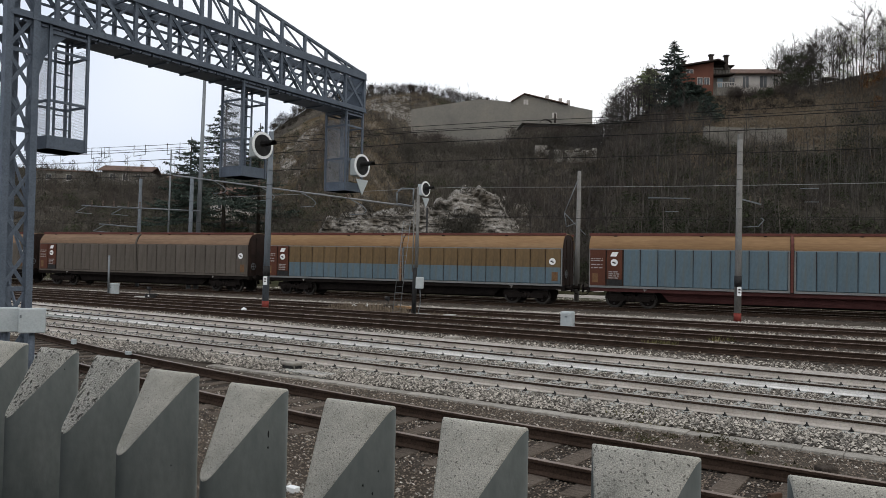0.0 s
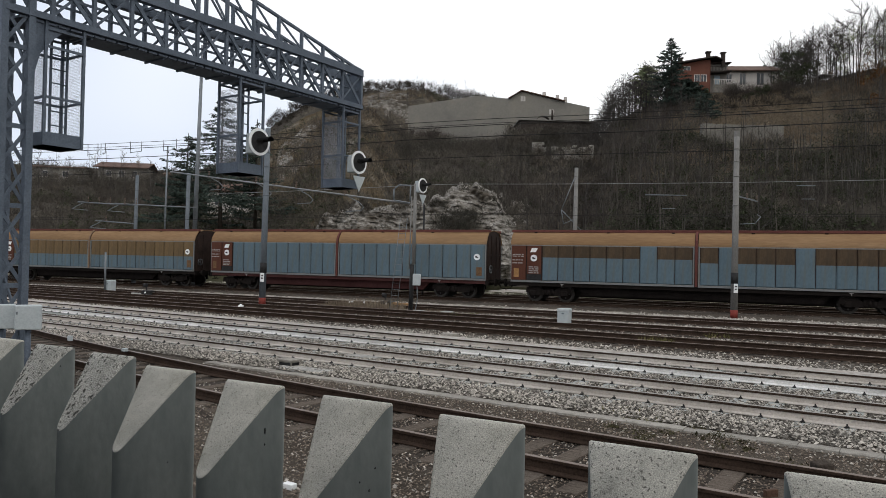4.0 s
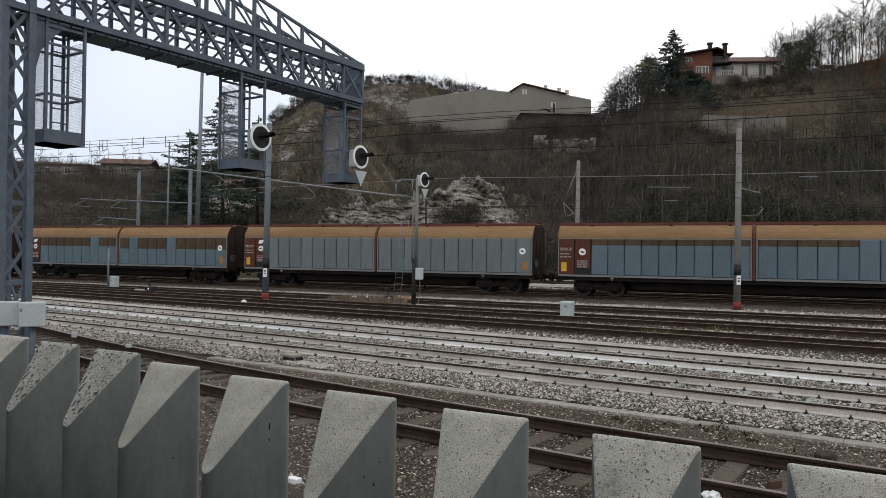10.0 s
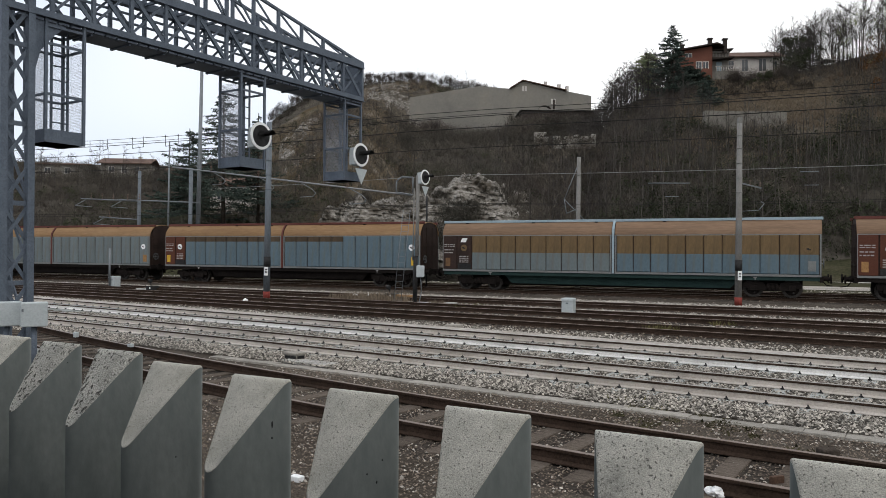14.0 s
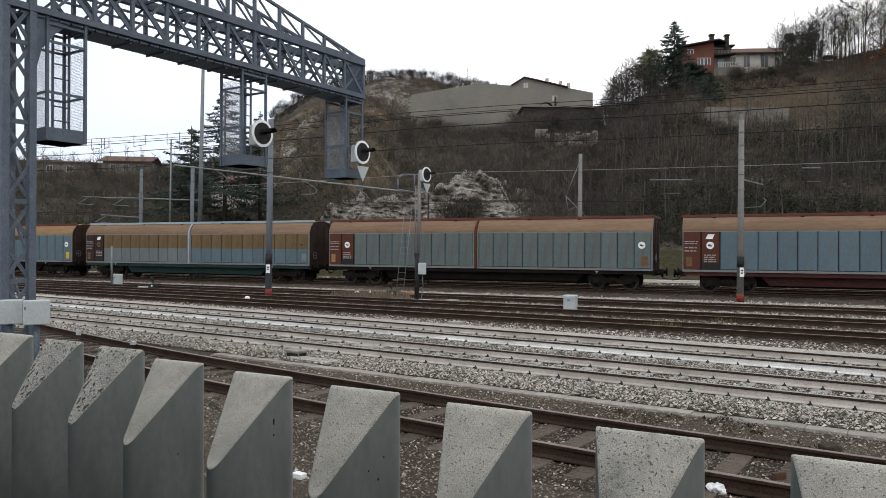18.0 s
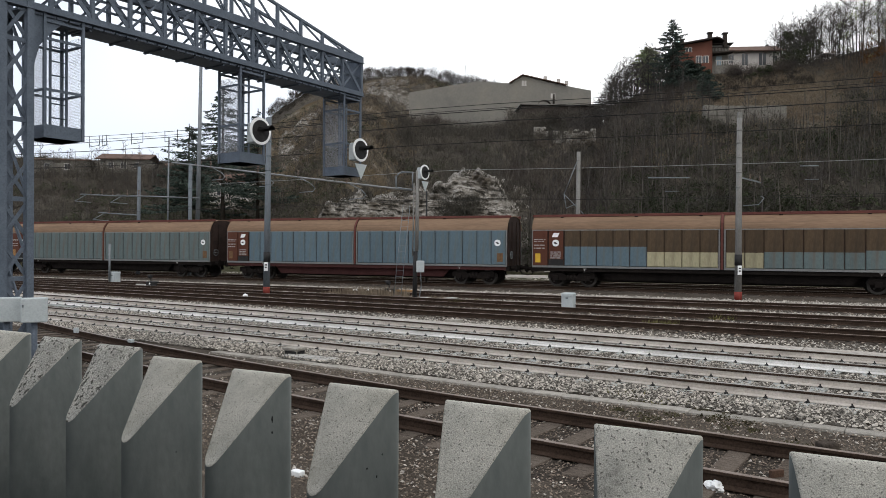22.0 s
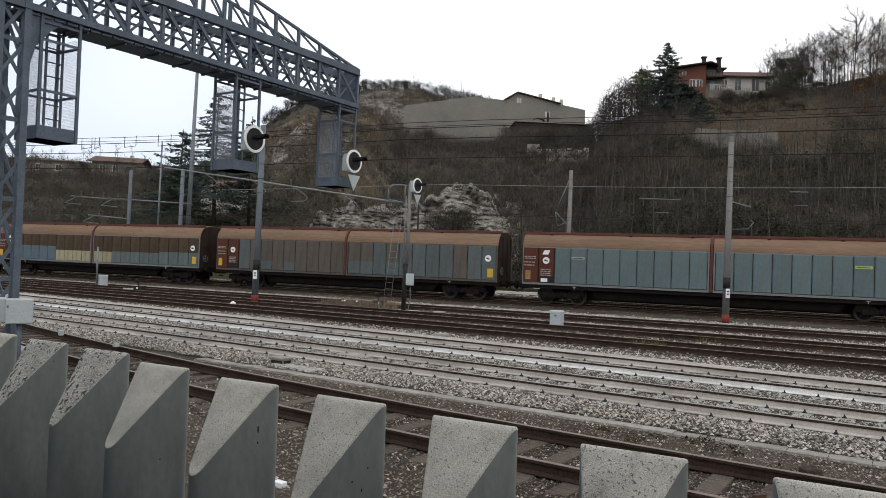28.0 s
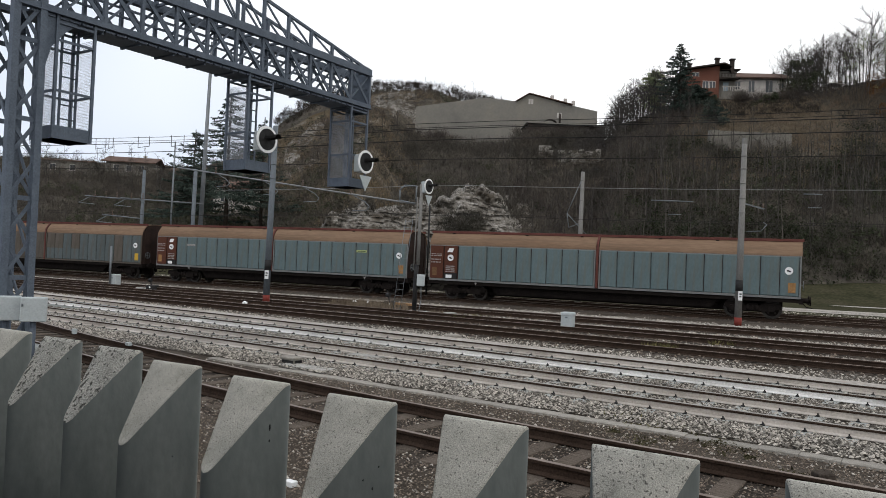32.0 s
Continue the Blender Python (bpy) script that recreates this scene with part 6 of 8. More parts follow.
def point_lever(px, depth, red):
    x, y = ray_place(px, depth)
    th = thing("point_lever", pose(x, y, GROUND, 0, 0, -29), "black point lever frame with weights beside a track", "point lever", "point levers")
    bm = bmesh.new()
    box(bm, (-0.28, -0.25, 0), (0.28, 0.25, 0.32), bevel=0.03)
    part("case", bm, M_black, th)
    bm = bmesh.new()
    rod(bm, (-0.1, 0, 0.2), (-0.22, 0, 0.72), 0.03, sides=8)
    rod(bm, (-0.3, 0, 0.6), (-0.12, 0, 0.6), 0.11, sides=12)
    part("lever", bm, M_black, th)
    bm = bmesh.new()
    rod(bm, (0.1, -0.27, 0.2), (0.1, -0.3, 0.2), 0.05, sides=12)
    part("lens", bm, M_white, th)
    if red:
        bm = bmesh.new()
        box(bm, (0.3, -0.15, 0.08), (1.4, 0.15, 0.26), bevel=0.03)
        part("machine", bm, M_rust_patch, th, "orange-red point machine")
    bm = bmesh.new()
    box(bm, (-1.3, -0.15, 0), (-0.4, 0.15, 0.14), bevel=0.03)
    part("block", bm, M_concrete, th)
    return th


point_lever(690, 37.0, True)
point_lever(266, 43.0, False)
for px, dp in ((625, 38.5), (648, 38.0), (430, 34.0)):
    bm = bmesh.new()
    bmesh.ops.create_icosphere(bm, subdivisions=1, radius=0.16)
    for v in bm.verts:
        v.co *= random.uniform(0.7, 1.1)
    x, y = ray_place(px, dp)
    tagged(part("loose_stone", bm, M_white, None, "", pose(x, y, GROUND + 0.08)), "pale loose stone block lying on the ballast", "stone", "loose stones")

# overhead wires: sagging a little between far masts
wires = thing("overhead_wires", Matrix.Identity(4), "thin dark overhead line wires strung along the tracks", "overhead line", "overhead wires")


def wire(p, ang, z, r, mat, lo=-95, hi=75, rise=0.0):
    d = Vector((math.cos(radians(ang)), math.sin(radians(ang)), 0))
    bm = bmesh.new()
    o = Vector((*p, z))
    n = 24
    side = Vector((-d.y, d.x, 0))
    rings = []
    for i in range(n + 1):
        l = lo + (hi - lo) * i / n
        c = o + d * l + Vector((0, 0, 0.35 * (abs(((l / 50.0) % 1) - 0.5) * 2) ** 2 + rise * l))
        rings.append([bm.verts.new(c + side * (r * math.cos(1.2566 * k)) + Vector((0, 0, r * math.sin(1.2566 * k)))) for k in range(5)])
    for r0, r1 in zip(rings, rings[1:]):
        for k in range(5):
            bm.faces.new((r0[k], r1[k], r1[(k + 1) % 5], r0[(k + 1) % 5]))
    part("wire", bm, mat, wires)


# feeder and return wires above the train's tracks
for y0, z, r in ((50.0, 11.0, 0.026), (50.0, 10.25, 0.028), (52.0, 9.2, 0.024), (60.0, 13.3, 0.024), (60.0, 12.95, 0.02), (46.5, 4.85, 0.012), (52.0, 5.3, 0.012)):
    wire((0, y0), -23.5, z, r, M_wire)
wire((0, 47.0), -23.5, 6.75, 0.017, M_wire_pale, -18, 60)
# catenary stirrups seen against the sky
for px, wide in ((153, 1.4), (176, 0.6), (228, 1.5), (287, 1.6)):
    tx = (px - 784) / 1305.0
    depth = 60.0 * math.cos(TRAIN) / (TN.y + TN.x * tx)
    x, y = ray_place(px, depth)
    bm = bmesh.new()
    z, dx, dy = 13.45, TU.x * wide, TU.y * wide
    for a, b in (((0, 0, z), (0, 0, z - 1.1)), ((0, 0, z - 1.1), (dx, dy, z - 1.0)), ((dx, dy, z - 1.0), (dx, dy, z))):
        rod(bm, a, b, 0.03, sides=5)
    part("stirrup", bm, M_wire, wires, "", pose(x, y, 0))
# dark line lamp fittings hanging in front of the slope
for px, py, l in ((1178, 335, 3.0), (1425, 313, 1.2)):
    x, y = ray_place(px, 55.0)
    z = 2.2 + (459 - py) / 1305 * 55
    bm = bmesh.new()
    rod(bm, (-l / 2, 0, z), (l / 2, -0.4, z - 0.02), 0.045, sides=6)
    part("bracket_arm", bm, M_galv, wires, "", pose(x, y, 0))
    bm = bmesh.new()
    rod(bm, (-0.25, 0, z - 1.0), (0.7, -0.2, z - 1.0), 0.03, sides=6)
    part("bracket_arm", bm, M_galv, wires, "", pose(x, y, 0))

# small things on the ground near the fence
def ground_thing(name, px, py, m_size, mat, label, category, turn=-33.5, z=GROUND):
    """A small block whose foot stands where the ground is seen at that bearing and dip."""
    depth = (2.2 - z) * 1305.0 / (py - 455 - 0.0157 * (px - 784))
    x, y = ray_place(px, depth)
    bm = bmesh.new()
    w, d, h = m_size
    box(bm, (-w / 2, -d / 2, 0), (w / 2, d / 2, h), bevel=min(m_size) * 0.15)
    tagged(part(name, bm, mat, None, "", pose(x, y, z, 0, 0, turn)), label, category)


ground_thing("marker_block", 524, 858, (0.14, 0.09, 0.06), M_white, "small white painted block lying by the fence", "block")
ground_thing("rusty_plate", 1372, 874, (0.16, 0.05, 0.11), M_rust_brown, "rust-brown steel plate lying beside the rail", "plate", 20)
# a crumpled white bag
bm = bmesh.new()
bmesh.ops.create_icosphere(bm, subdivisions=3, radius=0.085)
for v in bm.verts:
    v.co *= 1 + 0.55 * noise.noise(v.co * 16) + 0.35 * noise.noise(v.co * 45)
    v.co.z = max(-0.05, v.co.z * 0.75)
x, y = ray_place(1264, 2.4 * 1305.0 / (893 - 462))
tagged(part("plastic_bag", bm, M_white, None, "", pose(x, y, GROUND + 0.05, 0, 0, 30)), "crumpled white plastic bag lying in gravel", "bag")
ground_thing("concrete_plate", 545, 652, (1.3, 0.40, 0.07), M_concrete, "flat pale concrete plate lying in ballast", "plate")
ground_thing("concrete_plate", 650, 628, (0.9, 0.35, 0.06), M_concrete, "flat weathered concrete plate lying in ballast", "plate", -30)
ground_thing("sleeper_block", 801, 592, (0.5, 0.28, 0.16), M_lid, "short weathered concrete block between path and track", "block", -33)
ground_thing("dark_block", 1462, 826, (0.22, 0.16, 0.12), M_wood, "small dark timber block lying on the ground", "block", 5)
ground_thing("rail_marker", 131, 600, (0.12, 0.10, 0.13), M_cabinet, "small white plastic marker fixed on the rail", "marker", -40, -0.01)
ground_thing("rail_marker", 228, 618, (0.13, 0.10, 0.07), M_cabinet, "small white plastic marker fixed on the rail", "marker", -38, -0.01)

# ---------------------------------------------------------------- woods on the hillside


def tri_mesh(name, pts, idx, mat):
    me = bpy.data.meshes.new(name)
    me.vertices.add(len(pts))
    me.vertices.foreach_set("co", np.asarray(pts, dtype=np.float32).ravel())
    me.loops.add(len(idx) * 3)
    me.loops.foreach_set("vertex_index", np.asarray(idx, dtype=np.int32).ravel())
    me.polygons.add(len(idx))
    me.polygons.foreach_set("loop_start", np.arange(0, len(idx) * 3, 3, dtype=np.int32))
    me.update(calc_edges=True)
    me.materials.append(mat)
    return me


def stick_arrays(st):
    """Three-sided tapered sticks from rows of ax, ay, az, bx, by, bz, r0, r1."""
    a, b, r0, r1 = st[:, 0:3], st[:, 3:6], st[:, 6:7], st[:, 7:8]
    d = b - a
    d /= np.linalg.norm(d, axis=1, keepdims=True) + 1e-9
    ref = np.where(np.abs(d[:, 2:3]) > 0.9, np.array([[1.0, 0, 0]]), np.array([[0, 0, 1.0]]))
    u = np.cross(d, ref)
    u /= np.linalg.norm(u, axis=1, keepdims=True) + 1e-9
    v = np.cross(d, u)
    rings = []
    for p, r in ((a, r0), (b, r1)):
        for i in range(3):
            c, s = math.cos(2.094 * i), math.sin(2.094 * i)
            rings.append(p + (u * c + v * s) * r)
    pts = np.stack(rings, 1)
    tri = np.array([(0, 1, 4), (0, 4, 3), (1, 2, 5), (1, 5, 4), (2, 0, 3), (2, 3, 5)])
    idx = tri[None] + (np.arange(len(st)) * 6)[:, None, None]
    return pts.reshape(-1, 3), idx.reshape(-1, 3)


def bare_tree(seed, spread=0.30, limbs=11, twigs=5, low=0.25, deep=2):
    """Sticks of a leafless tree one metre high."""
    rng = random.Random(seed)
    st = []

    def grow(p, d, length, r, level):
        q = p
        for i in range(2):
            d2 = (d + Vector((rng.uniform(-1, 1), rng.uniform(-1, 1), rng.uniform(-0.2, 0.5))) * 0.18).normalized()
            e = q + d2 * (length / 2)
            st.append((*q, *e, r * (1 - 0.3 * i), r * (0.7 - 0.35 * i)))
            q, d = e, d2
            if level < deep:
                for _ in range(twigs if level < 2 else 3):
                    ang = rng.uniform(0, 6.28)
                    side = Vector((math.cos(ang), math.sin(ang), rng.uniform(0.2, 0.9)))
                    grow(q - d2 * rng.uniform(0, length / 2), (d2 * 0.8 + side * 0.75).normalized(), length * rng.uniform(0.35, 0.6), r * 0.42, level + 1)
    p = Vector((0, 0, 0))
    d = Vector((rng.uniform(-0.06, 0.06), rng.uniform(-0.06, 0.06), 1))
    n = 6
    r = 0.011
    for i in range(n):
        e = p + Vector((d.x + rng.uniform(-0.05, 0.05), d.y + rng.uniform(-0.05, 0.05), 1)) * (0.92 / n)
        st.append((*p, *e, r * (1 - i / n * 0.8), r * (1 - (i + 1) / n * 0.8)))
        z = i / n
        if z >= low:
            for _ in range(max(1, limbs // n + (rng.random() < 0.6))):
                ang = rng.uniform(0, 6.28)
                up = rng.uniform(0.5, 1.1)
                grow(p.lerp(e, rng.random()), Vector((math.cos(ang), math.sin(ang), up)).normalized(), spread * (1.15 - z) * rng.uniform(0.7, 1.2), r * 0.32, 1)
        p = e
    return np.array(st)


def forest(name, mat, protos, places, label):
    """places: rows of x, y, z, height, turn."""
    rows = []
    for i, (x, y, z, h, a) in enumerate(places):
        s = protos[i % len(protos)].copy()
        c, sn = math.cos(a), math.sin(a)
        for o in (0, 3):
            px, py = s[:, o].copy(), s[:, o + 1].copy()
            s[:, o], s[:, o + 1] = (px * c - py * sn) * h + x, (px * sn + py * c) * h + y
            s[:, o + 2] = s[:, o + 2] * h + z
        s[:, 6:8] = np.maximum(s[:, 6:8] * h, 0.008)
        rows.append(s)
    pts, idx = stick_arrays(np.concatenate(rows))
    tagged(new(name, tri_mesh(name, pts, idx, mat)), label, "woodland", kind="stuff")


def clumps(name, mat, places, per, leaf, label, flat=0.7):
    """Brushwood: every place x, y, z, radius gets a cloud of small leaves."""
    rng = np.random.default_rng(len(name) * 5 + len(places))
    P = np.array(places)
    n = len(P) * per
    c = np.repeat(P, per, 0)
    d = rng.normal(0, 1, (n, 3))
    d /= np.linalg.norm(d, axis=1, keepdims=True)
    o = c[:, :3] + d * c[:, 3:4] * (rng.uniform(0.1, 1, (n, 1)) ** 0.5) * np.array([1, 1, flat])
    size = leaf * rng.uniform(0.5, 1.5, (n, 1, 1))
    tri = rng.normal(0, 1, (n, 3, 3)) * size
    pts = (o[:, None] + tri).reshape(-1, 3)
    idx = np.arange(n * 3).reshape(-1, 3)
    tagged(new(name, tri_mesh(name, pts, idx, mat)), label, "undergrowth", kind="stuff")


def thicket(name, mat, places, per, length, width, label, lean=0.55):
    """Bare brushwood: every place x, y, z, radius gets a bundle of thin upright twigs."""
    rng = np.random.default_rng(len(name) * 7 + len(places))
    P = np.array(places)
    n = len(P) * per
    c = np.repeat(P, per, 0)
    a, d = rng.uniform(0, 6.283, n), np.sqrt(rng.uniform(0, 1, n)) * c[:, 3]
    base = np.stack([c[:, 0] + d * np.cos(a), c[:, 1] + d * np.sin(a), c[:, 2] + c[:, 3] * rng.uniform(-0.5, 0.5, n)], 1)
    way = rng.normal(0, lean, (n, 3)) + np.array([0, 0, 1.0])
    way /= np.linalg.norm(way, axis=1, keepdims=True)
    side = np.cross(way, rng.normal(0, 1, (n, 3)))
    side *= width * rng.uniform(0.3, 0.8, (n, 1)) / (np.linalg.norm(side, axis=1, keepdims=True) + 1e-9)
    tip = base + way * (length * rng.uniform(0.4, 1.3, (n, 1)))
    pts = np.stack([base - side, base + side, tip], 1).reshape(-1, 3)
    tagged(new(name, tri_mesh(name, pts, np.arange(n * 3).reshape(-1, 3), mat)), label, "undergrowth", kind="stuff")


rng = random.Random(11)


def slope_place(t0, t1, k0, k1):
    t = rng.uniform(t0, t1)
    foot, rd, rh = ridge_at(t)
    y = foot + (rd - foot) * rng.uniform(k0, k1)
    return t * y, y


def rocky(x, y):
    """Where little grows: the rock face and the bare outcrop above it."""
    return (-0.175 < x / y < 0.11 and y < 88) or (-0.24 < x / y < -0.05 and 84 < y < 215 and noise.noise((x * 0.06, y * 0.06, 21)) > 0.22)


def built(x, y):
    """Where houses and walls stand and no tree can."""
    if 0.35 < x / y < 0.465 and 107 < y < 113:
        return True
    if 0.36 < x / y < 0.53 and 104 < y < 134:
        return True
    return (0.315 < x / y < 0.438 and 130 < y < 156) or (0.435 < x / y < 0.49 and 144 < y < 156) or (-0.06 < x / y < 0.205 and 140 < y < 178)


TREES = [bare_tree(100 + i, 0.26 + 0.03 * (i % 4), 9 + i % 4, 4, 0.3) for i in range(7)]
SAPLINGS = [bare_tree(500 + i, 0.14, 5, 1, 0.45, 1) for i in range(6)]
SHRUBS = [bare_tree(200 + i, 0.42, 10, 4, 0.0) for i in range(5)]
wood = []
while len(wood) < 200:
    x, y = slope_place(0.02, 0.70, 0.0, 0.92)
    if not rocky(x, y) and not built(x, y):
        wood.append((x, y, terrain(x, y) - 0.2, rng.uniform(5.0, 9.5), rng.uniform(0, 6.28)))
while len(wood) < 280:
    x, y = slope_place(-0.66, 0.02, 0.0, 0.9)
    if not rocky(x, y):
        wood.append((x, y, terrain(x, y) - 0.2, rng.uniform(3.5, 7.0), rng.uniform(0, 6.28)))
forest("bare_wood", M_bark, TREES, wood, "leafless grey-brown wood covering the hillside")
poles = []
while len(poles) < 300:
    x, y = slope_place(0.06, 0.68, 0.0, 0.55)
    if not rocky(x, y) and not built(x, y):
        poles.append((x, y, terrain(x, y) - 0.2, rng.uniform(5.0, 9.5), rng.uniform(0, 6.28)))
while len(poles) < 400:
    x, y = slope_place(-0.6, 0.06, 0.0, 0.5)
    if not rocky(x, y):
        poles.append((x, y, terrain(x, y) - 0.2, rng.uniform(4.0, 7.5), rng.uniform(0, 6.28)))
forest("slender_stems", M_stem, SAPLINGS, poles, "pale slender leafless stems standing close on the slope")
scrub = []
while len(scrub) < 70:
    x, y = slope_place(-0.66, 0.70, 0.0, 1.0)
    if not rocky(x, y) and not built(x, y):
        scrub.append((x, y, terrain(x, y) - 0.2, rng.uniform(1.8, 4.2), rng.uniform(0, 6.28)))
forest("bare_scrub", M_twig_dark, SHRUBS, scrub, "dark leafless scrub on the slope")
FINE = [bare_tree(400 + i, 0.38 + 0.04 * (i % 3), 9, 3, 0.22, 3) for i in range(5)]
line, fine = [], []
for i in range(100):
    t = rng.uniform(0.13, 0.31) if i < 75 else rng.uniform(0.46, 0.68)
    foot, rd, rh = ridge_at(t)
    y = rd + rng.uniform(-12, 4)
    if built(t * y, y):
        continue
    row = (t * y, y, terrain(t * y, y) - 0.2, rng.uniform(5.0, 8.5) if t < 0.32 else rng.uniform(7.0, 12.0), rng.uniform(0, 6.28))
    (fine if i % 8 == 0 else line).append(row)
for i in range(24):
    t = rng.uniform(0.175, 0.275)
    y = rng.uniform(134, 146)
    fine.append((t * y, y, terrain(t * y, y) - 0.2, rng.uniform(6.5, 10.0), rng.uniform(0, 6.28)))
for i in range(20):
    t = rng.uniform(0.44, 0.53)
    y = rng.uniform(148, 156)
    fine.append((t * y, y, terrain(t * y, y) - 0.2, rng.uniform(8.0, 11.5), rng.uniform(0, 6.28)))
for t0, t1, y0, y1, h0, h1, many in ((0.198, 0.245, 138, 146, 5.0, 8.5, 15), (0.205, 0.30, 134, 146, 6.0, 9.5, 22), (0.435, 0.53, 136, 144, 8.5, 12.0, 22), (0.52, 0.63, 132, 146, 8.5, 13.0, 18)):
    for i in range(many):
        t, y = rng.uniform(t0, t1), rng.uniform(y0, y1)
        if t0 == 0.198 or not built(t * y, y):
            fine.append((t * y, y, terrain(t * y, y) - 0.2, rng.uniform(h0, h1), rng.uniform(0, 6.28)))
for i in range(60):
    t = rng.uniform(-0.235, 0.085)
    foot, rd, rh = ridge_at(t)
    y = rd + rng.uniform(-8, 3)
    line.append((t * y, y, terrain(t * y, y) - 0.2, rng.uniform(2.5, 5.5), rng.uniform(0, 6.28)))
for i in range(70):
    t = rng.uniform(-0.6, -0.3)
    y = rng.uniform(150, 186)
    line.append((t * y, y, terrain(t * y, y) - 0.2, rng.uniform(4.5, 9.5), rng.uniform(0, 6.28)))
for i in range(16):
    t = rng.uniform(0.385, 0.475)
    y = rng.uniform(157, 164)
    line.append((t * y, y, terrain(t * y, y) - 0.2, rng.uniform(7.5, 11.5), rng.uniform(0, 6.28)))
forest("ridge_trees", M_bark, TREES, line, "thin leafless trees along the ridge")
forest("fine_ridge_trees", M_bark, FINE, fine, "finely branched leafless trees along the ridge")

brush, ivy, dry, crest = [], [], [], []
while len(brush) < 6800:
    x, y = slope_place(-0.68, 0.72, 0.0, 1.0)
    if not built(x, y) and not (rocky(x, y) and rng.random() < 0.75):
        brush.append((x, y, terrain(x, y) + rng.uniform(0.0, 0.7), rng.uniform(0.6, 1.7)))
while len(ivy) < 1300:
    x, y = slope_place(-0.66, 0.70, 0.0, 0.9)
    if noise.noise((x * 0.03, y * 0.03, 7)) > 0.05 and not built(x, y) and not rocky(x, y):
        ivy.append((x, y, terrain(x, y) + rng.uniform(0.2, 2.0), rng.uniform(0.5, 1.4)))
for i in range(650):
    t = rng.uniform(-0.52, -0.13)
    foot, rd, rh = ridge_at(t)
    y = foot + rng.uniform(-2, 45)
    ivy.append((t * y, y, terrain(t * y, y) + rng.uniform(0.0, 2.2), rng.uniform(0.5, 1.5)))
while len(dry) < 900:
    x, y = slope_place(-0.3, 0.72, 0.45, 1.0)
    if noise.noise((x * 0.03, y * 0.03, 17)) > 0.0 and not built(x, y):
        dry.append((x, y, terrain(x, y) + rng.uniform(0.1, 0.8), rng.uniform(0.5, 1.3)))
for i in range(520):
    t = rng.uniform(-0.24, 0.09)
    foot, rd, rh = ridge_at(t)
    y = rd + rng.uniform(-9, 3)
    crest.append((t * y, y, terrain(t * y, y) + rng.uniform(-0.4, 3.0), rng.uniform(0.6, 1.5)))
for i in range(150):
    t = rng.uniform(0.30, 0.50)
    y = rng.uniform(127, 134)
    crest.append((t * y, y, terrain(t * y, y) + rng.uniform(-0.4, 0.5), rng.uniform(0.5, 1.0)))
hedge, rusty, olive = [], [], []
for i in range(330):
    t = rng.uniform(0.33, 0.52)
    y = rng.uniform(112, 132)
    dry.append((t * y, y, terrain(t * y, y) + rng.uniform(0.0, 0.5), rng.uniform(0.5, 1.2)))
for t, y, z, rad in ((0.462, 136, 3.0, 2.6), (0.478, 137, 3.4, 2.4), (0.47, 137, 5.6, 1.9), (0.49, 139, 2.6, 2.2), (0.352, 134, 0.6, 1.1), (0.412, 134, 0.5, 1.0), (0.432, 134, 0.8, 1.2)):
    for i in range(10):
        hedge.append((t * y + rng.gauss(0, rad * 0.5), y + rng.gauss(0, rad * 0.5), terrain(t * y, y) + z + rng.gauss(0, rad * 0.5), rng.uniform(0.35, 0.6) * rad))
for i in range(90):
    t, y = rng.uniform(0.565, 0.66), rng.uniform(118, 138)
    rusty.append((t * y, y, terrain(t * y, y) + rng.uniform(1.5, 6.5), rng.uniform(0.7, 1.5)))
for i in range(90):
    t, y = rng.uniform(0.53, 0.66), rng.uniform(126, 146)
    olive.append((t * y, y, terrain(t * y, y) + rng.uniform(3.0, 11.0), rng.uniform(0.6, 1.5)))
for i in range(170):
    t, y = rng.uniform(0.085, 0.205), rng.uniform(139, 147)
    brush.append((t * y, y, 25.5 + rng.uniform(-2.5, 2.6), rng.uniform(0.6, 1.3)))
for i in range(220):
    t, y = rng.uniform(0.085, 0.205), rng.uniform(144, 147.5)
    brush.append((t * y, y, 25.5 + rng.uniform(-1.0, 3.4), rng.uniform(0.6, 1.3)))
for i in range(110):
    t, y = rng.uniform(0.10, 0.22), rng.uniform(116.3, 117.6)
    brush.append((t * y, y, rng.uniform(17.6, 20.6), rng.uniform(0.5, 1.1)))
for i in range(130):
    t, y = rng.uniform(0.115, 0.21), rng.uniform(112, 116.5)
    brush.append((t * y, y, terrain(t * y, y) + rng.uniform(0.0, 2.6), rng.uniform(0.5, 1.2)))
for i in range(90):
    t, y = rng.uniform(0.34, 0.47), rng.uniform(103, 108)
    brush.append((t * y, y, terrain(t * y, y) + rng.uniform(0.0, 1.6), rng.uniform(0.5, 1.0)))
for i in range(500):
    t, y = rng.uniform(0.24, 0.66), rng.uniform(92, 134)
    if not built(t * y, y):
        dry.append((t * y, y, terrain(t * y, y) + rng.uniform(0.0, 0.8), rng.uniform(0.5, 1.3)))
for i in range(70):
    t, y = rng.uniform(0.11, 0.15), rng.uniform(112, 117)
    brush.append((t * y, y, terrain(t * y, y) + rng.uniform(-0.2, 1.6), rng.uniform(0.5, 1.0)))
for i in range(130):
    t, y = rng.uniform(0.11, 0.24), rng.uniform(113, 138)
    brush.append((t * y, y, terrain(t * y, y) + rng.uniform(0.0, 2.0), rng.uniform(0.7, 1.6)))
for i in range(200):
    t = rng.uniform(-0.06, 0.10)
    y = rng.uniform(152, 161)
    brush.append((t * y, y, terrain(t * y, y) + rng.uniform(-0.2, 1.5), rng.uniform(0.6, 1.5)))
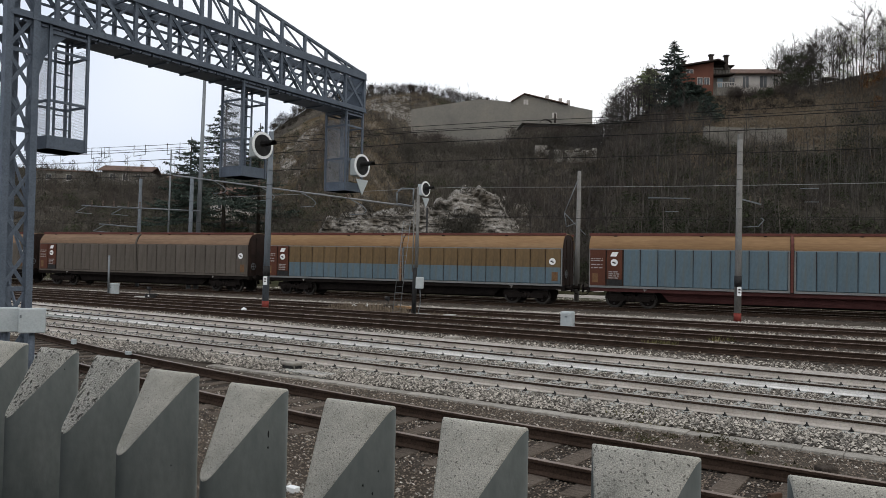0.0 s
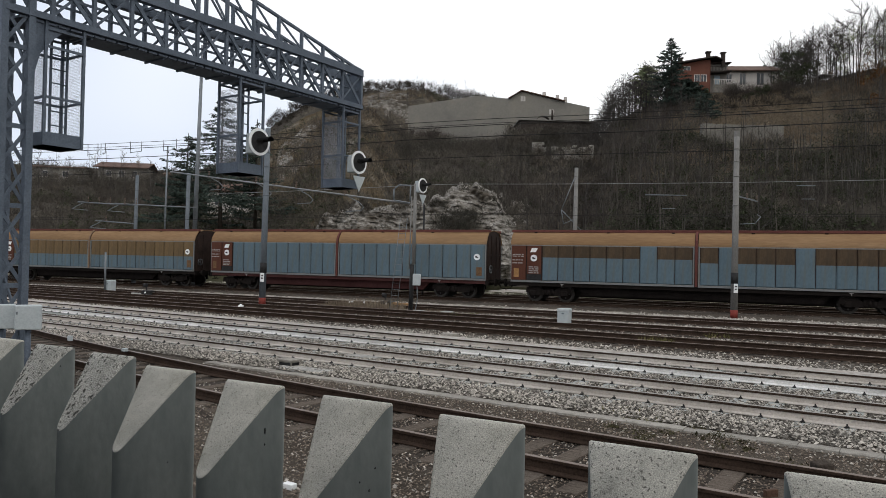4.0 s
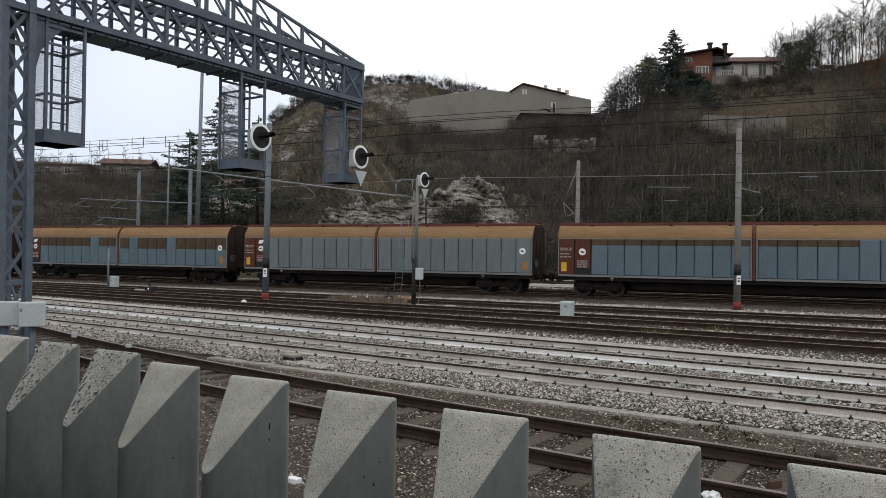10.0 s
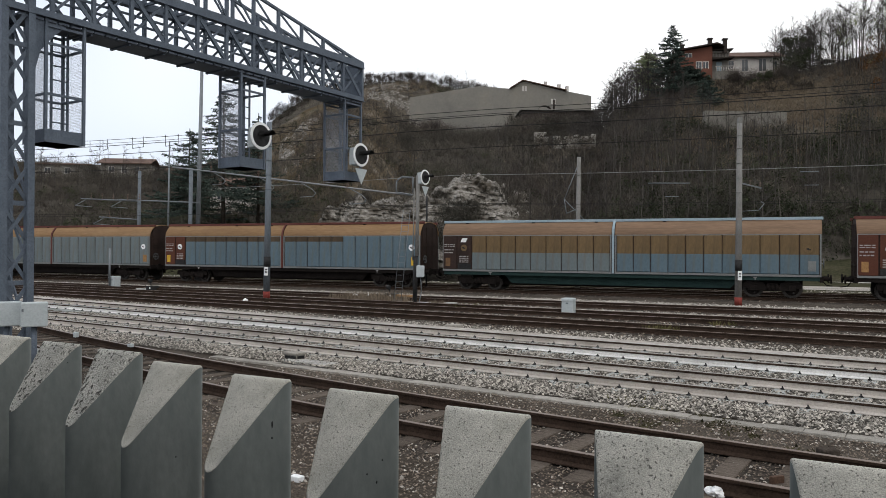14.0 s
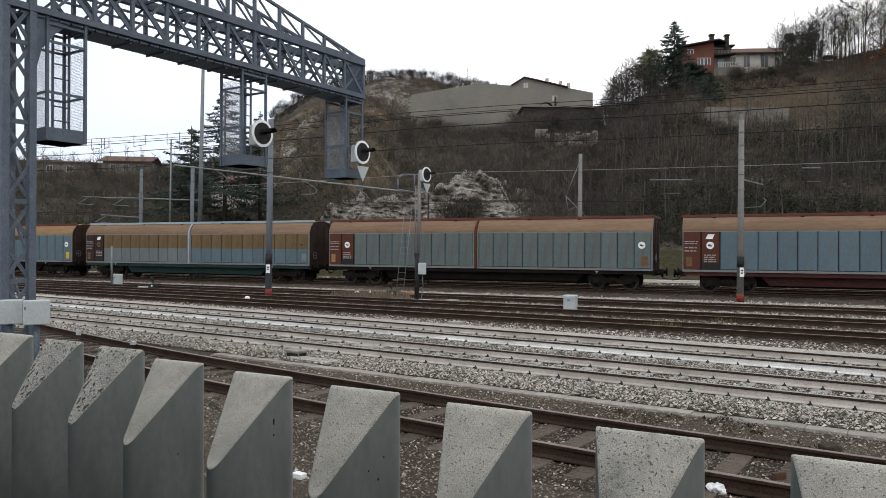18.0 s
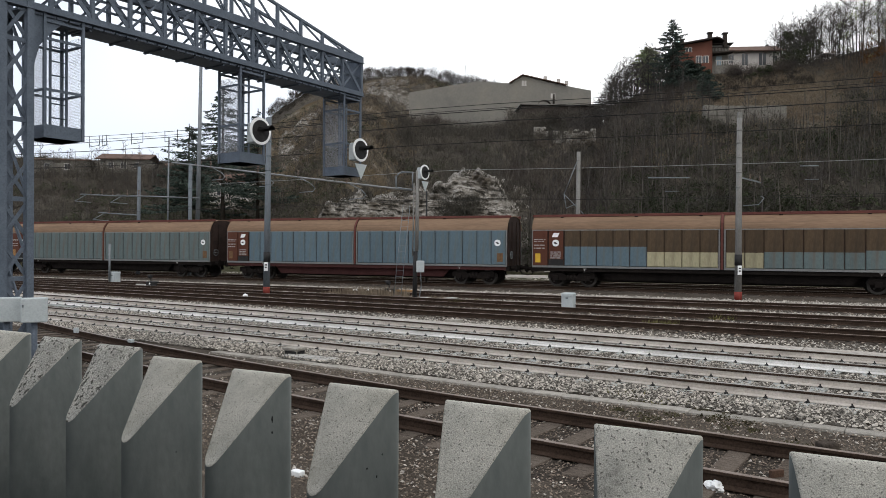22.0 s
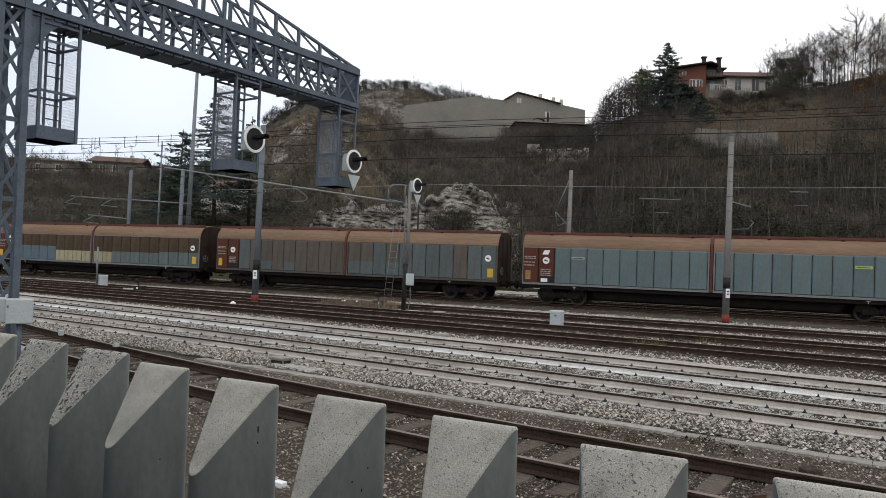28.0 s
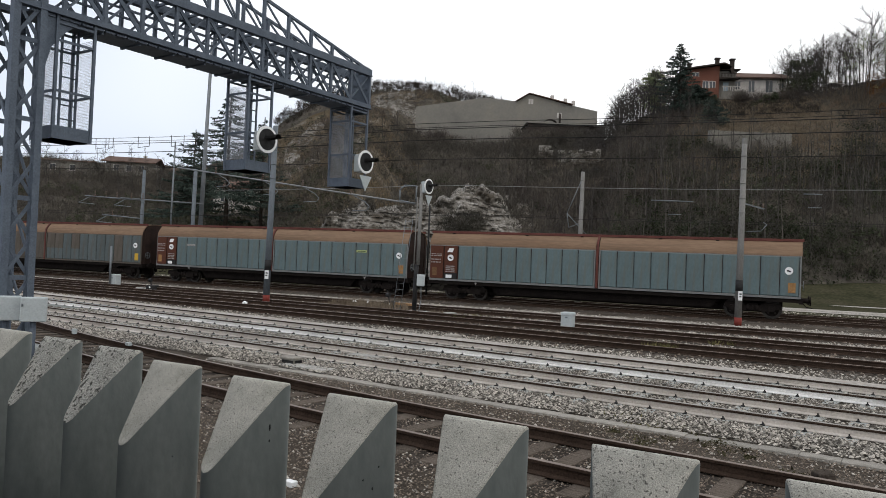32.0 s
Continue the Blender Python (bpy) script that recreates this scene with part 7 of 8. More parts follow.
for i in range(420):
    t = rng.uniform(-0.06, 0.11)
    y = rng.uniform(138, 156)
    brush.append((t * y, y, terrain(t * y, y) + rng.uniform(-0.2, 1.3), rng.uniform(0.6, 1.4)))
for i in range(260):
    t = rng.uniform(-0.085, -0.045)
    y = rng.uniform(140, 180)
    low, up = terrain(-0.05 * y, y), terrain(t * y, y)
    brush.append((t * y, y, rng.uniform(min(low, up), max(low, up)) + rng.uniform(0, 1.0), rng.uniform(0.7, 1.6)))
for i in range(160):
    t = rng.uniform(-0.60, -0.33)
    y = rng.uniform(160, 174)
    brush.append((t * y, y, terrain(t * y, y) + rng.uniform(0.5, 4.2), rng.uniform(0.6, 1.4)))
for i in range(420):
    t = rng.uniform(-0.235, -0.04)
    y = rng.uniform(86, 200)
    dry.append((t * y, y, terrain(t * y, y) + rng.uniform(-0.1, 0.35), rng.uniform(0.35, 0.95)))
grass = []
for i in range(1700):
    t, y = rng.uniform(0.31, 0.58), rng.uniform(100, 136)
    grass.append((t * y, y, terrain(t * y, y) + 0.1, rng.uniform(0.5, 1.2)))
for i in range(900):
    t, y = rng.uniform(-0.235, -0.05), rng.uniform(90, 205)
    grass.append((t * y, y, terrain(t * y, y) + 0.05, rng.uniform(0.4, 1.0)))
bushes, shade = [], []
while len(bushes) < 900:
    x, y = slope_place(-0.66, 0.70, 0.0, 0.9)
    if not built(x, y) and not rocky(x, y):
        bushes.append((x, y, terrain(x, y) - 0.1, rng.uniform(0.2, 0.5)))
while len(shade) < 760:
    x, y = slope_place(0.10, 0.70, 0.0, 0.6)
    if not built(x, y) and noise.noise((x * 0.05, y * 0.05, 33)) > -0.05:
        shade.append((x, y, terrain(x, y) + rng.uniform(0.3, 2.4), rng.uniform(0.7, 1.7)))
for i in range(200):
    t = rng.uniform(0.28, 0.68)
    y = ridge_at(t)[0] + rng.uniform(-1.5, 6)
    shade.append((t * y, y, terrain(t * y, y) + rng.uniform(-0.1, 1.3), rng.uniform(0.6, 1.3)))
for i in range(230):
    t, y = rng.uniform(0.06, 0.33), rng.uniform(92, 128)
    bushes.append((t * y, y, terrain(t * y, y) + rng.uniform(0, 1.0), rng.uniform(0.25, 0.55)))
for i in range(46):
    t = rng.uniform(-0.046, 0.0) if i < 26 else rng.uniform(0.045, 0.095)
    bushes.append((t * 158, 158 + rng.uniform(-3, 3), terrain(t * 158, 158) + rng.uniform(0, 2.0 if i < 26 else 1.2), rng.uniform(0.3, 0.6)))
for i in range(60):
    t = rng.uniform(0.375, 0.47)
    bushes.append((t * 136, 136 + rng.uniform(-2, 1.5), terrain(t * 136, 136), rng.uniform(0.2, 0.4)))
haze = [(x, y, z + h * rng.uniform(0.45, 0.75), h * 0.24) for x, y, z, h, a in fine for _ in range(2)]
for i in range(300):
    t = rng.uniform(0.455, 0.66)
    y = rng.uniform(128, 146)
    haze.append((t * y, y, terrain(t * y, y) + rng.uniform(1.0, 8.5 if t < 0.5 else 11.0), rng.uniform(0.9, 1.8)))
for i in range(170):
    t = rng.uniform(0.17, 0.28)
    y = rng.uniform(132, 146)
    haze.append((t * y, y, terrain(t * y, y) + rng.uniform(1.0, 7.5), rng.uniform(0.8, 1.6)))
for i in range(300):
    t = rng.uniform(-0.62, -0.30)
    y = rng.uniform(160, 176)
    brush.append((t * y, y, terrain(t * y, y) + rng.uniform(-0.2, 3.2), rng.uniform(0.8, 1.8)))
thicket("brushwood", M_brush, brush, 33, 1.15, 0.05, "brown tangled brushwood covering the slope")
thicket("dry_grass", M_dry, grass, 40, 0.55, 0.05, "dry tan grass on the open slopes", 0.7)
thicket("bare_bushes", M_bush, bushes, 80, 2.6, 0.035, "grey-brown leafless bushes spreading on the slope", 0.8)
clumps("dark_ivy", M_ivy_dark, shade, 60, 0.075, "dark green ivy over stems low in the wood")
clumps("ivy", M_ivy, ivy, 46, 0.085, "dull green ivy and brambles in the wood")
clumps("evergreen_hedge", M_ivy, hedge, 170, 0.10, "dull green evergreen bushes round the hill houses")
clumps("rusty_foliage", M_rust_leaf, rusty, 90, 0.08, "rust-orange leaves left on hillside trees")
clumps("olive_foliage", M_needle_light, olive, 50, 0.07, "sparse olive-green leaves on tall ridge trees")
thicket("dry_bushes", M_dry, dry, 36, 0.9, 0.045, "rust-coloured dry bushes on the upper slope")
thicket("fine_twigs", M_bark, haze, 120, 0.9, 0.018, "fine bare twigs in the crowns along the ridge", 1.0)
thicket("crest_bushes", M_twig_dark, crest, 55, 1.2, 0.06, "dark low bushes along the hilltop")
rocks = []
for i in range(420):
    # above the crest and beside the face
    x, z = rng.uniform(-18, 13), rng.uniform(1.5, 13)
    if -13 < x < 6.4 and z < float(np.interp(x, CREST_AT, CREST_Z)) + 0.2:
        continue
    rocks.append((x * (70 + z * 0.5) / 72, 69.5 + z * 0.62, z, rng.uniform(0.4, 1.1)))
for i in range(120):
    x, z = rng.uniform(-0.8, 3.8), rng.uniform(2.5, 6.8)
    rocks.append((x, 66.2 + z * 0.5, z, rng.uniform(0.3, 0.8)))
for i in range(110):
    x = rng.uniform(-13.5, 7.0)
    z = float(np.interp(x, CREST_AT, CREST_Z)) + rng.uniform(-1.6, 0.1)
    rocks.append((x * (69 + z * 0.5) / 72, 66.6 + z * 0.5 + rng.uniform(0, 1.5), z, rng.uniform(0.3, 0.7)))
for i in range(26):
    x, z = rng.uniform(-12, 5), rng.uniform(1, 9)
    rocks.append((x * (69 + z * 0.5) / 72, 66.6 + z * 0.5, z, rng.uniform(0.15, 0.45)))
thicket("rock_scrub", M_brush, rocks, 30, 0.75, 0.04, "brown brambles growing on the rock face")


def conifer(x, y, z, h, r, mat, label, seed, droop=0.25, count=150, bottom=0.06, round_top=False, taper=0.8):
    """A trunk, boughs of uneven reach all the way up, and needle sprays along every bough."""
    rg = random.Random(seed)
    th = thing("conifer_tree", pose(x, y, z), label, "tree", "conifers")
    bm = bmesh.new()
    rod(bm, (0, 0, 0), (0, 0, h), 0.016 * h, 0.003 * h, sides=8)
    part("trunk", bm, M_twig_dark, th)
    st, leaves = [], []
    for i in range(count):
        k = ((i + rg.random()) / count) ** 1.1
        zz = h * (bottom + (0.98 - bottom) * k)
        shape = math.sin(math.pi * (0.12 + 0.85 * k)) ** 0.7 if round_top else (1 - k) ** taper
        l = r * (shape * (rg.uniform(0.45, 1.15) if rg.random() < 0.8 else rg.uniform(1.0, 1.3)) + 0.04)
        a = rg.uniform(0, 6.28)
        out = Vector((math.cos(a), math.sin(a), 0))
        side = Vector((-out.y, out.x, 0))
        lift = rg.uniform(-0.1, 0.15)
        at = lambda f: Vector((0, 0, zz)) + out * (l * f) + Vector((0, 0, l * ((lift - droop) * f + droop * 0.7 * f ** 3)))
        st.append((*at(0), *at(0.5), 0.03, 0.02))
        st.append((*at(0.5), *at(1.0), 0.02, 0.006))
        n = max(6, int(l * (9 if r > 6 else 13)))
        for j in range(n):
            f = 0.12 + 0.9 * (j + rg.random()) / n
            w = 0.12 + 0.30 * l * (1.05 - f) * 0.8
            for _ in range(3):
                u = rg.uniform(-1, 1)
                c = at(f) + side * (u * w) - out * (abs(u) * w * 0.5) + Vector((0, 0, rg.gauss(-0.06, 0.05)))
                d = (side * u + out * 0.8 + Vector((0, 0, rg.uniform(-0.9, 0.1)))).normalized() * rg.uniform(0.15, 0.42)
                p = d.cross(Vector((rg.gauss(0, 1), rg.gauss(0, 1), rg.gauss(0, 1)))).normalized() * rg.uniform(0.04, 0.10)
                leaves.append([(c - p)[:], (c + p)[:], (c + d)[:]])
    L = np.array(leaves).reshape(-1, 3)
    me = tri_mesh("crown", L, np.arange(len(L)).reshape(-1, 3), mat)
    shared("crown", me, th, Matrix.Identity(4))
    pts, idx = stick_arrays(np.array(st))
    tagged(shared("bough", tri_mesh("bough", pts, idx, M_twig_dark), th, Matrix.Identity(4)), kind="stuff")


def on_slope(px, depth):
    x, y = ray_place(px, depth)
    return x, y, terrain(x, y)


for px, depth, top, r, mat, label, seed, count, taper in ((1185, 131, 43.0, 4.7, M_needle, "tall dark green spruce beside the orange house", 1, 175, 0.7), (1247, 124, 31.5, 3.4, M_needle, "short dark spruce on the slope below the house", 2, 130, 0.7),
                                                   (1214, 134, 36.4, 4.2, M_needle, "broad dark evergreen below the orange house", 9, 170, 0.6), 
                                                   (1141, 141, 40.6, 2.6, M_needle_light, "yellow-green bushy tree on the ridge", 3, 190, 0.8), (390, 86, 20.9, 7.6, M_needle, "large dark cedar with level boughs behind the train", 4, 105, 0.75),
                                                   (330, 88, 16.8, 5.6, M_needle, "dark cedar with drooping boughs near the masts", 5, 84, 0.75), (452, 90, 19.0, 4.6, M_needle, "dark cedar behind the hanging signal", 6, 58, 0.8),
                                                   (1351, 148, 43.2, 1.0, M_needle, "slim dark cypress behind the houses", 7, 120, 0.8), (1262, 152, 41.5, 1.1, M_needle, "small dark cypress behind the white house", 10, 90, 0.8)):
    x, y, z = on_slope(px, depth)
    conifer(x, y, z - 0.5, top - z + 0.5, r, mat, label, seed, 0.24 if mat is M_needle else -0.3, count, 0.3 if depth < 95 else 0.08, mat is not M_needle, taper)


def single_tree(px, depth, h, seed, label):
    x, y, z = on_slope(px, depth)
    th = thing("bare_tree", pose(x, y, z - 0.3), label, "tree", "leafless trees on the ridge")
    s = bare_tree(seed, 0.40, 15, 4, 0.2, 3)
    s[:, :6] *= h
    s[:, 6:8] = np.maximum(s[:, 6:8] * h, 0.012)
    pts, idx = stick_arrays(s[:6])
    shared("trunk", tri_mesh("trunk", pts, idx, M_bark), th, Matrix.Identity(4))
    pts, idx = stick_arrays(s[6:])
    shared("crown", tri_mesh("crown", pts, idx, M_bark), th, Matrix.Identity(4))


for i, (px, depth, h) in enumerate(((1519, 130, 18.5), (1494, 136, 12.5), (1556, 126, 16.5), (1400, 146, 12.5), (1440, 142, 12.5), (1420, 148, 13.0), (1470, 144, 12.0), (1378, 150, 11.0), (1318, 152, 7.0), (1335, 152, 7.5), (1085, 150, 6.5), (1105, 148, 6.0), (1065, 152, 5.5), (1122, 146, 5.5), (920, 188, 6.5))):
    single_tree(px, depth, h, 300 + i, "leafless spreading tree on the ridge against the sky")

# ---------------------------------------------------------------- houses on the hill


def gable_house(name, x, y, z, w, d, h, rise, yaw, wall_mat, label, windows, chimneys, ridge_along=True, eave=0.6):
    """A house with walls, a pitched roof, windows with frames, and chimneys. Origin: middle of the front's foot."""
    th = thing(name, pose(x, y, z, 0, 0, yaw), label, "house", "houses on the hill")
    bm = bmesh.new()
    box(bm, (-w / 2, 0, -2), (w / 2, d, h))
    if not ridge_along:
        for yy in (0.0, d):
            v = [bm.verts.new(p) for p in ((-w / 2, yy, h), (w / 2, yy, h), (0, yy, h + rise))]
            bm.faces.new(v)
    part("wall", bm, wall_mat, th)
    bm = bmesh.new()
    if ridge_along:
        prof = ((-eave, h - 0.1), (d / 2, h + rise), (d + eave, h - 0.1))
        lines = [[(sx * (w / 2 + eave), yy, zz) for yy, zz in prof] for sx in (-1, 1)]
    else:
        prof = ((-w / 2 - eave, h - 0.15), (0, h + rise), (w / 2 + eave, h - 0.15))
        lines = [[(xx, yy, zz) for xx, zz in prof] for yy in (-eave, d + eave)]
    a = [bm.verts.new(p) for p in lines[0]]
    b = [bm.verts.new(p) for p in lines[1]]
    for i in range(2):
        bm.faces.new((a[i], b[i], b[i + 1], a[i + 1]))
    bmesh.ops.recalc_face_normals(bm, faces=bm.faces)
    bmesh.ops.solidify(bm, geom=bm.faces[:], thickness=0.22)
    roof = part("roof", bm, [M_tiles], th)
    for cx, cy, ch in chimneys:
        bm = bmesh.new()
        box(bm, (cx - 0.35, cy - 0.35, h - 0.5), (cx + 0.35, cy + 0.35, h + ch))
        box(bm, (cx - 0.48, cy - 0.48, h + ch), (cx + 0.48, cy + 0.48, h + ch + 0.15))
        part("chimney", bm, M_plaster if wall_mat is not M_orange else M_tiles, roof)
    for wx, wz, ww, wh in windows:
        bm = bmesh.new()
        for lo, hi in (((wx - ww / 2 - 0.1, -0.08, wz - 0.1), (wx - ww / 2, 0.06, wz + wh + 0.1)), ((wx + ww / 2, -0.08, wz - 0.1), (wx + ww / 2 + 0.1, 0.06, wz + wh + 0.1)), ((wx - ww / 2, -0.08, wz + wh), (wx + ww / 2, 0.06, wz + wh + 0.1)), ((wx - ww / 2 - 0.15, -0.16, wz - 0.14), (wx + ww / 2 + 0.15, 0.06, wz)), ((wx - 0.03, -0.05, wz), (wx + 0.03, 0.05, wz + wh))):
            box(bm, lo, hi)
        win = part("window", bm, M_plaster, th)
        bm = bmesh.new()
        box(bm, (wx - ww / 2, -0.02, wz), (wx + ww / 2, 0.02, wz + wh))
        part("pane", bm, M_glass, win)
    return th


# orange house with a balcony wing, then the long pale house
def sloped_house(x, y, z, yaw):
    """A plastered house under one long low roof slope, with a set-back balcony bay at its high end."""
    th = thing("house", pose(x, y, z, 0, 0, yaw), "orange-red plastered hill house with dark low-pitched roof", "house", "houses on the hill")
    bm = bmesh.new()
    pts = ((-3.2, -2), (2.5, -2), (2.5, 4.75), (-3.2, 3.75))
    a = [bm.verts.new((px, 0, pz)) for px, pz in pts]
    b = [bm.verts.new((px, 9, pz)) for px, pz in pts]
    bm.faces.new(a)
    bm.faces.new(b[::-1])
    for i in range(4):
        bm.faces.new((a[i], b[i], b[(i + 1) % 4], a[(i + 1) % 4]))
    bmesh.ops.recalc_face_normals(bm, faces=bm.faces)
    part("wall", bm, M_orange, th)
    bm = bmesh.new()
    bar(bm, (-4.1, 4.3, 3.78), (3.2, 4.3, 5.05), 10.6, 0.24)
    bar(bm, (3.2, 4.3, 5.03), (4.6, 4.3, 4.45), 10.6, 0.2)
    roof = part("roof", bm, M_eaves, th)
    for cx, cz in ((2.3, 6.2), (5.1, 6.1), (-2.9, 5.0)):
        bm = bmesh.new()
        box(bm, (cx - 0.33, 0.6, 3.6), (cx + 0.33, 1.3, cz))
        box(bm, (cx - 0.48, 0.45, cz), (cx + 0.48, 1.45, cz + 0.22))
        part("chimney", bm, M_eaves, roof)
    bm = bmesh.new()
    box(bm, (2.52, 1.2, -2), (5.9, 8, 4.1))
    part("wall", bm, M_greyplaster, th, "shaded grey balcony bay")
    bm = bmesh.new()
    bar(bm, (2.4, 3.8, 4.2), (6.6, 3.8, 4.35), 6.4, 0.18)
    bar(bm, (2.5, 0.2, 2.15), (6.3, 0.2, 2.45), 2.0, 0.16)
    part("roof", bm, M_eaves, th)
    bm = bmesh.new()
    box(bm, (2.55, 0.1, 2.5), (5.8, 1.2, 2.62))
    for i in range(12):
        box(bm, (2.6 + 0.27 * i, 0.1, 2.62), (2.66 + 0.27 * i, 0.16, 3.35))
    box(bm, (2.55, 0.08, 3.35), (5.8, 0.18, 3.43))
    part("balcony", bm, M_eaves, th, "dark timber balcony")
    bm = bmesh.new()
    box(bm, (3.6, 1.14, 0.0), (4.6, 1.2, 1.95))
    part("door", bm, M_skyblue, th, "pale blue door")
    for wx, wz, ww, wh in ((0.0, 0.5, 0.95, 1.2), (1.25, 0.5, 0.95, 1.2), (-1.9, 2.6, 1.1, 0.7)):
        bm = bmesh.new()
        for lo, hi in (((wx - ww / 2 - 0.08, -0.08, wz - 0.1), (wx - ww / 2, 0.06, wz + wh + 0.1)), ((wx + ww / 2, -0.08, wz - 0.1), (wx + ww / 2 + 0.08, 0.06, wz + wh + 0.1)), ((wx - ww / 2, -0.08, wz + wh), (wx + ww / 2, 0.06, wz + wh + 0.1)), ((wx - 0.04, -0.05, wz), (wx + 0.04, 0.05, wz + wh))):
            box(bm, lo, hi)
        win = part("window", bm, M_plaster, th)
        bm = bmesh.new()
        box(bm, (wx - ww / 2, -0.02, wz), (wx + ww / 2, 0.02, wz + wh))
        part("pane", bm, M_glass, win)


sloped_house(47.6, 139, 36.6, -3)
gable_house("house", 58.9, 142, 37.2, 10.2, 8, 3.0, 1.9, -4, M_plaster, "long low off-white house with brown tiled roof on the hill", ((-4.0, 0.7, 1.0, 1.5), (-1.4, 0.2, 1.1, 2.2), (1.9, 0.2, 1.3, 2.3), (4.2, 0.8, 0.8, 1.2)), ((-3.6, 4, 2.3),), True, 0.9)
gable_house("house", 68.0, 147, 37.6, 7.0, 6, 2.8, 1.0, -4, M_plaster, "small pale annexe half hidden by bushes and trees", ((-0.8, 0.6, 1.0, 1.4), (1.6, 0.6, 0.9, 1.2)), (), True, 0.5)
gazebo = thing("gazebo", pose(70.5, 137, 36.3, 0, 0, 12), "garden gazebo with pale canopy on four dark posts", "gazebo")
for dx in (-1.3, 1.3):
    for dy in (-1.3, 1.3):
        bm = bmesh.new()
        rod(bm, (dx, dy, -0.6), (dx, dy, 1.75), 0.06, sides=8)
        part("post", bm, M_eaves, gazebo)
bm = bmesh.new()
ring = [bm.verts.new(q) for q in ((-1.6, -1.6, 1.7), (1.6, -1.6, 1.7), (1.6, 1.6, 1.7), (-1.6, 1.6, 1.7))]
peak = bm.verts.new((0, 0, 2.3))
for i in range(4):
    bm.faces.new((ring[i], ring[(i + 1) % 4], peak))
bm.faces.new(ring[::-1])
part("canopy", bm, M_plaster, gazebo, "pale fabric canopy")
terrace = thing("balustrade", pose(51.6, 136.2, 35.9, 0, 0, -6), "white concrete garden balustrade below the orange house", "balustrade")
for i in range(10):
    bm = bmesh.new()
    rod(bm, (-1.6 + 0.42 * i, 0, 0), (-1.6 + 0.42 * i, 0, 0.9), 0.09, 0.06, sides=8)
    part("baluster", bm, M_plaster, terrace)
bm = bmesh.new()
box(bm, (-1.8, -0.12, 0.9), (2.4, 0.12, 1.0))
part("coping", bm, M_plaster, terrace)
bm = bmesh.new()
box(bm, (-1.8, -0.15, -1.5), (2.4, 0.15, 0.02))
part("base", bm, M_wallstone, terrace)

# large plain building with a gable, and the dark flat-roofed block before it
hall = thing("building", pose(12.0, 163, 26.5, 0, 0, 0), "large windowless grey-beige plastered building on the hill", "building")
bm = bmesh.new()
pts = ((-20.1, -3), (20.1, -3), (20.1, 10.4), (14.2, 11.5), (4.9, 13.6), (2.3, 11.9), (-5.0, 12.4), (-20.1, 9.8))
a = [bm.verts.new((x, 0, z)) for x, z in pts]
b = [bm.verts.new((x, 12, z)) for x, z in pts]
bm.faces.new(a)
bm.faces.new(b[::-1])
for i in range(len(pts)):
    bm.faces.new((a[i], b[i], b[(i + 1) % len(pts)], a[(i + 1) % len(pts)]))
bmesh.ops.recalc_face_normals(bm, faces=bm.faces)
part("wall", bm, M_greyplaster, hall)
bm = bmesh.new()
for p, q in (((2.0, 11.95), (4.9, 13.75)), ((4.9, 13.75), (14.6, 11.6))):
    bar(bm, (p[0], 5.9, p[1]), (q[0], 5.9, q[1]), 13.0, 0.16)
roof = part("roof", bm, M_tiles, hall)
for x, z in ((10.2, 12.6), (13.2, 12.0), (15.0, 11.6)):
    bm = bmesh.new()
    box(bm, (x - 0.35, 1.5, z - 0.8), (x + 0.35, 2.2, z + 1.3))
    part("chimney", bm, M_plaster, roof)
for x, z in ((5.0, 11.4), (5.6, 11.4), (11.4, 8.6), (12.0, 8.6)):
    bm = bmesh.new()
    box(bm, (x - 0.22, -0.05, z), (x + 0.22, 0.03, z + 1.1))
    part("window", bm, M_plaster, hall, "narrow pale window")
flat = thing("flat_roofed_block", pose(23.0, 149, 25.5, 0, 0, 3.0), "dark flat-roofed block with pale roof edge on the slope", "building")
bm = bmesh.new()
box(bm, (-7.6, 0, -3), (8.2, 8, 5.4))
part("wall", bm, M_eaves, flat)
bm = bmesh.new()
box(bm, (-8.0, -0.4, 5.4), (8.6, 8.4, 5.62))
part("roof_slab", bm, M_greyplaster, flat)
bm = bmesh.new()
rod(bm, (-1.0, 1, 5.6), (-1.0, 1, 7.8), 0.22, sides=10)
part("flue", bm, M_eaves, flat)
bm = bmesh.new()
for i in range(9):
    a, b = math.pi * i / 9, math.pi * (i + 1) / 9
    bar(bm, (-2.9 + 1.3 * math.cos(a), 1.5, 5.7 + 0.9 * math.sin(a)), (-2.9 + 1.3 * math.cos(b), 1.5, 5.7 + 0.9 * math.sin(b)), 1.2, 0.08)
part("hood", bm, M_eaves, flat)


def retaining_wall(px0, px1, depth, z0, z1, label, mat=M_wallstone, fallen=0.0):
    x0, x1 = (px0 - 784) / 1305 * depth, (px1 - 784) / 1305 * depth
    bm = bmesh.new()
    n, rows = max(2, round((x1 - x0) / (0.7 if fallen else 1.6))), max(2, round((z1 - z0) / (0.35 if fallen else 0.8)))
    for j in range(rows + 1):
        za, zb = z1 - (j + 1) * (z1 - z0) / rows, z1 - j * (z1 - z0) / rows - 0.03
        for i in range(n):
            if random.random() < fallen * (1 - j / (rows + 1)):
                continue
            shift = 0.4 * (j % 2)
            xa, xb = x0 + (x1 - x0) * i / n + shift * (i > 0), x0 + (x1 - x0) * (i + 1) / n - 0.03 + shift * (i < n - 1)
            box(bm, (xa, depth + random.uniform(0, 0.05), za), (xb, depth + 1.0, zb + (random.uniform(-0.15, 0.05) if j == 0 else 0)))
    tagged(part("retaining_wall", bm, mat), label, "wall", kind="structure")


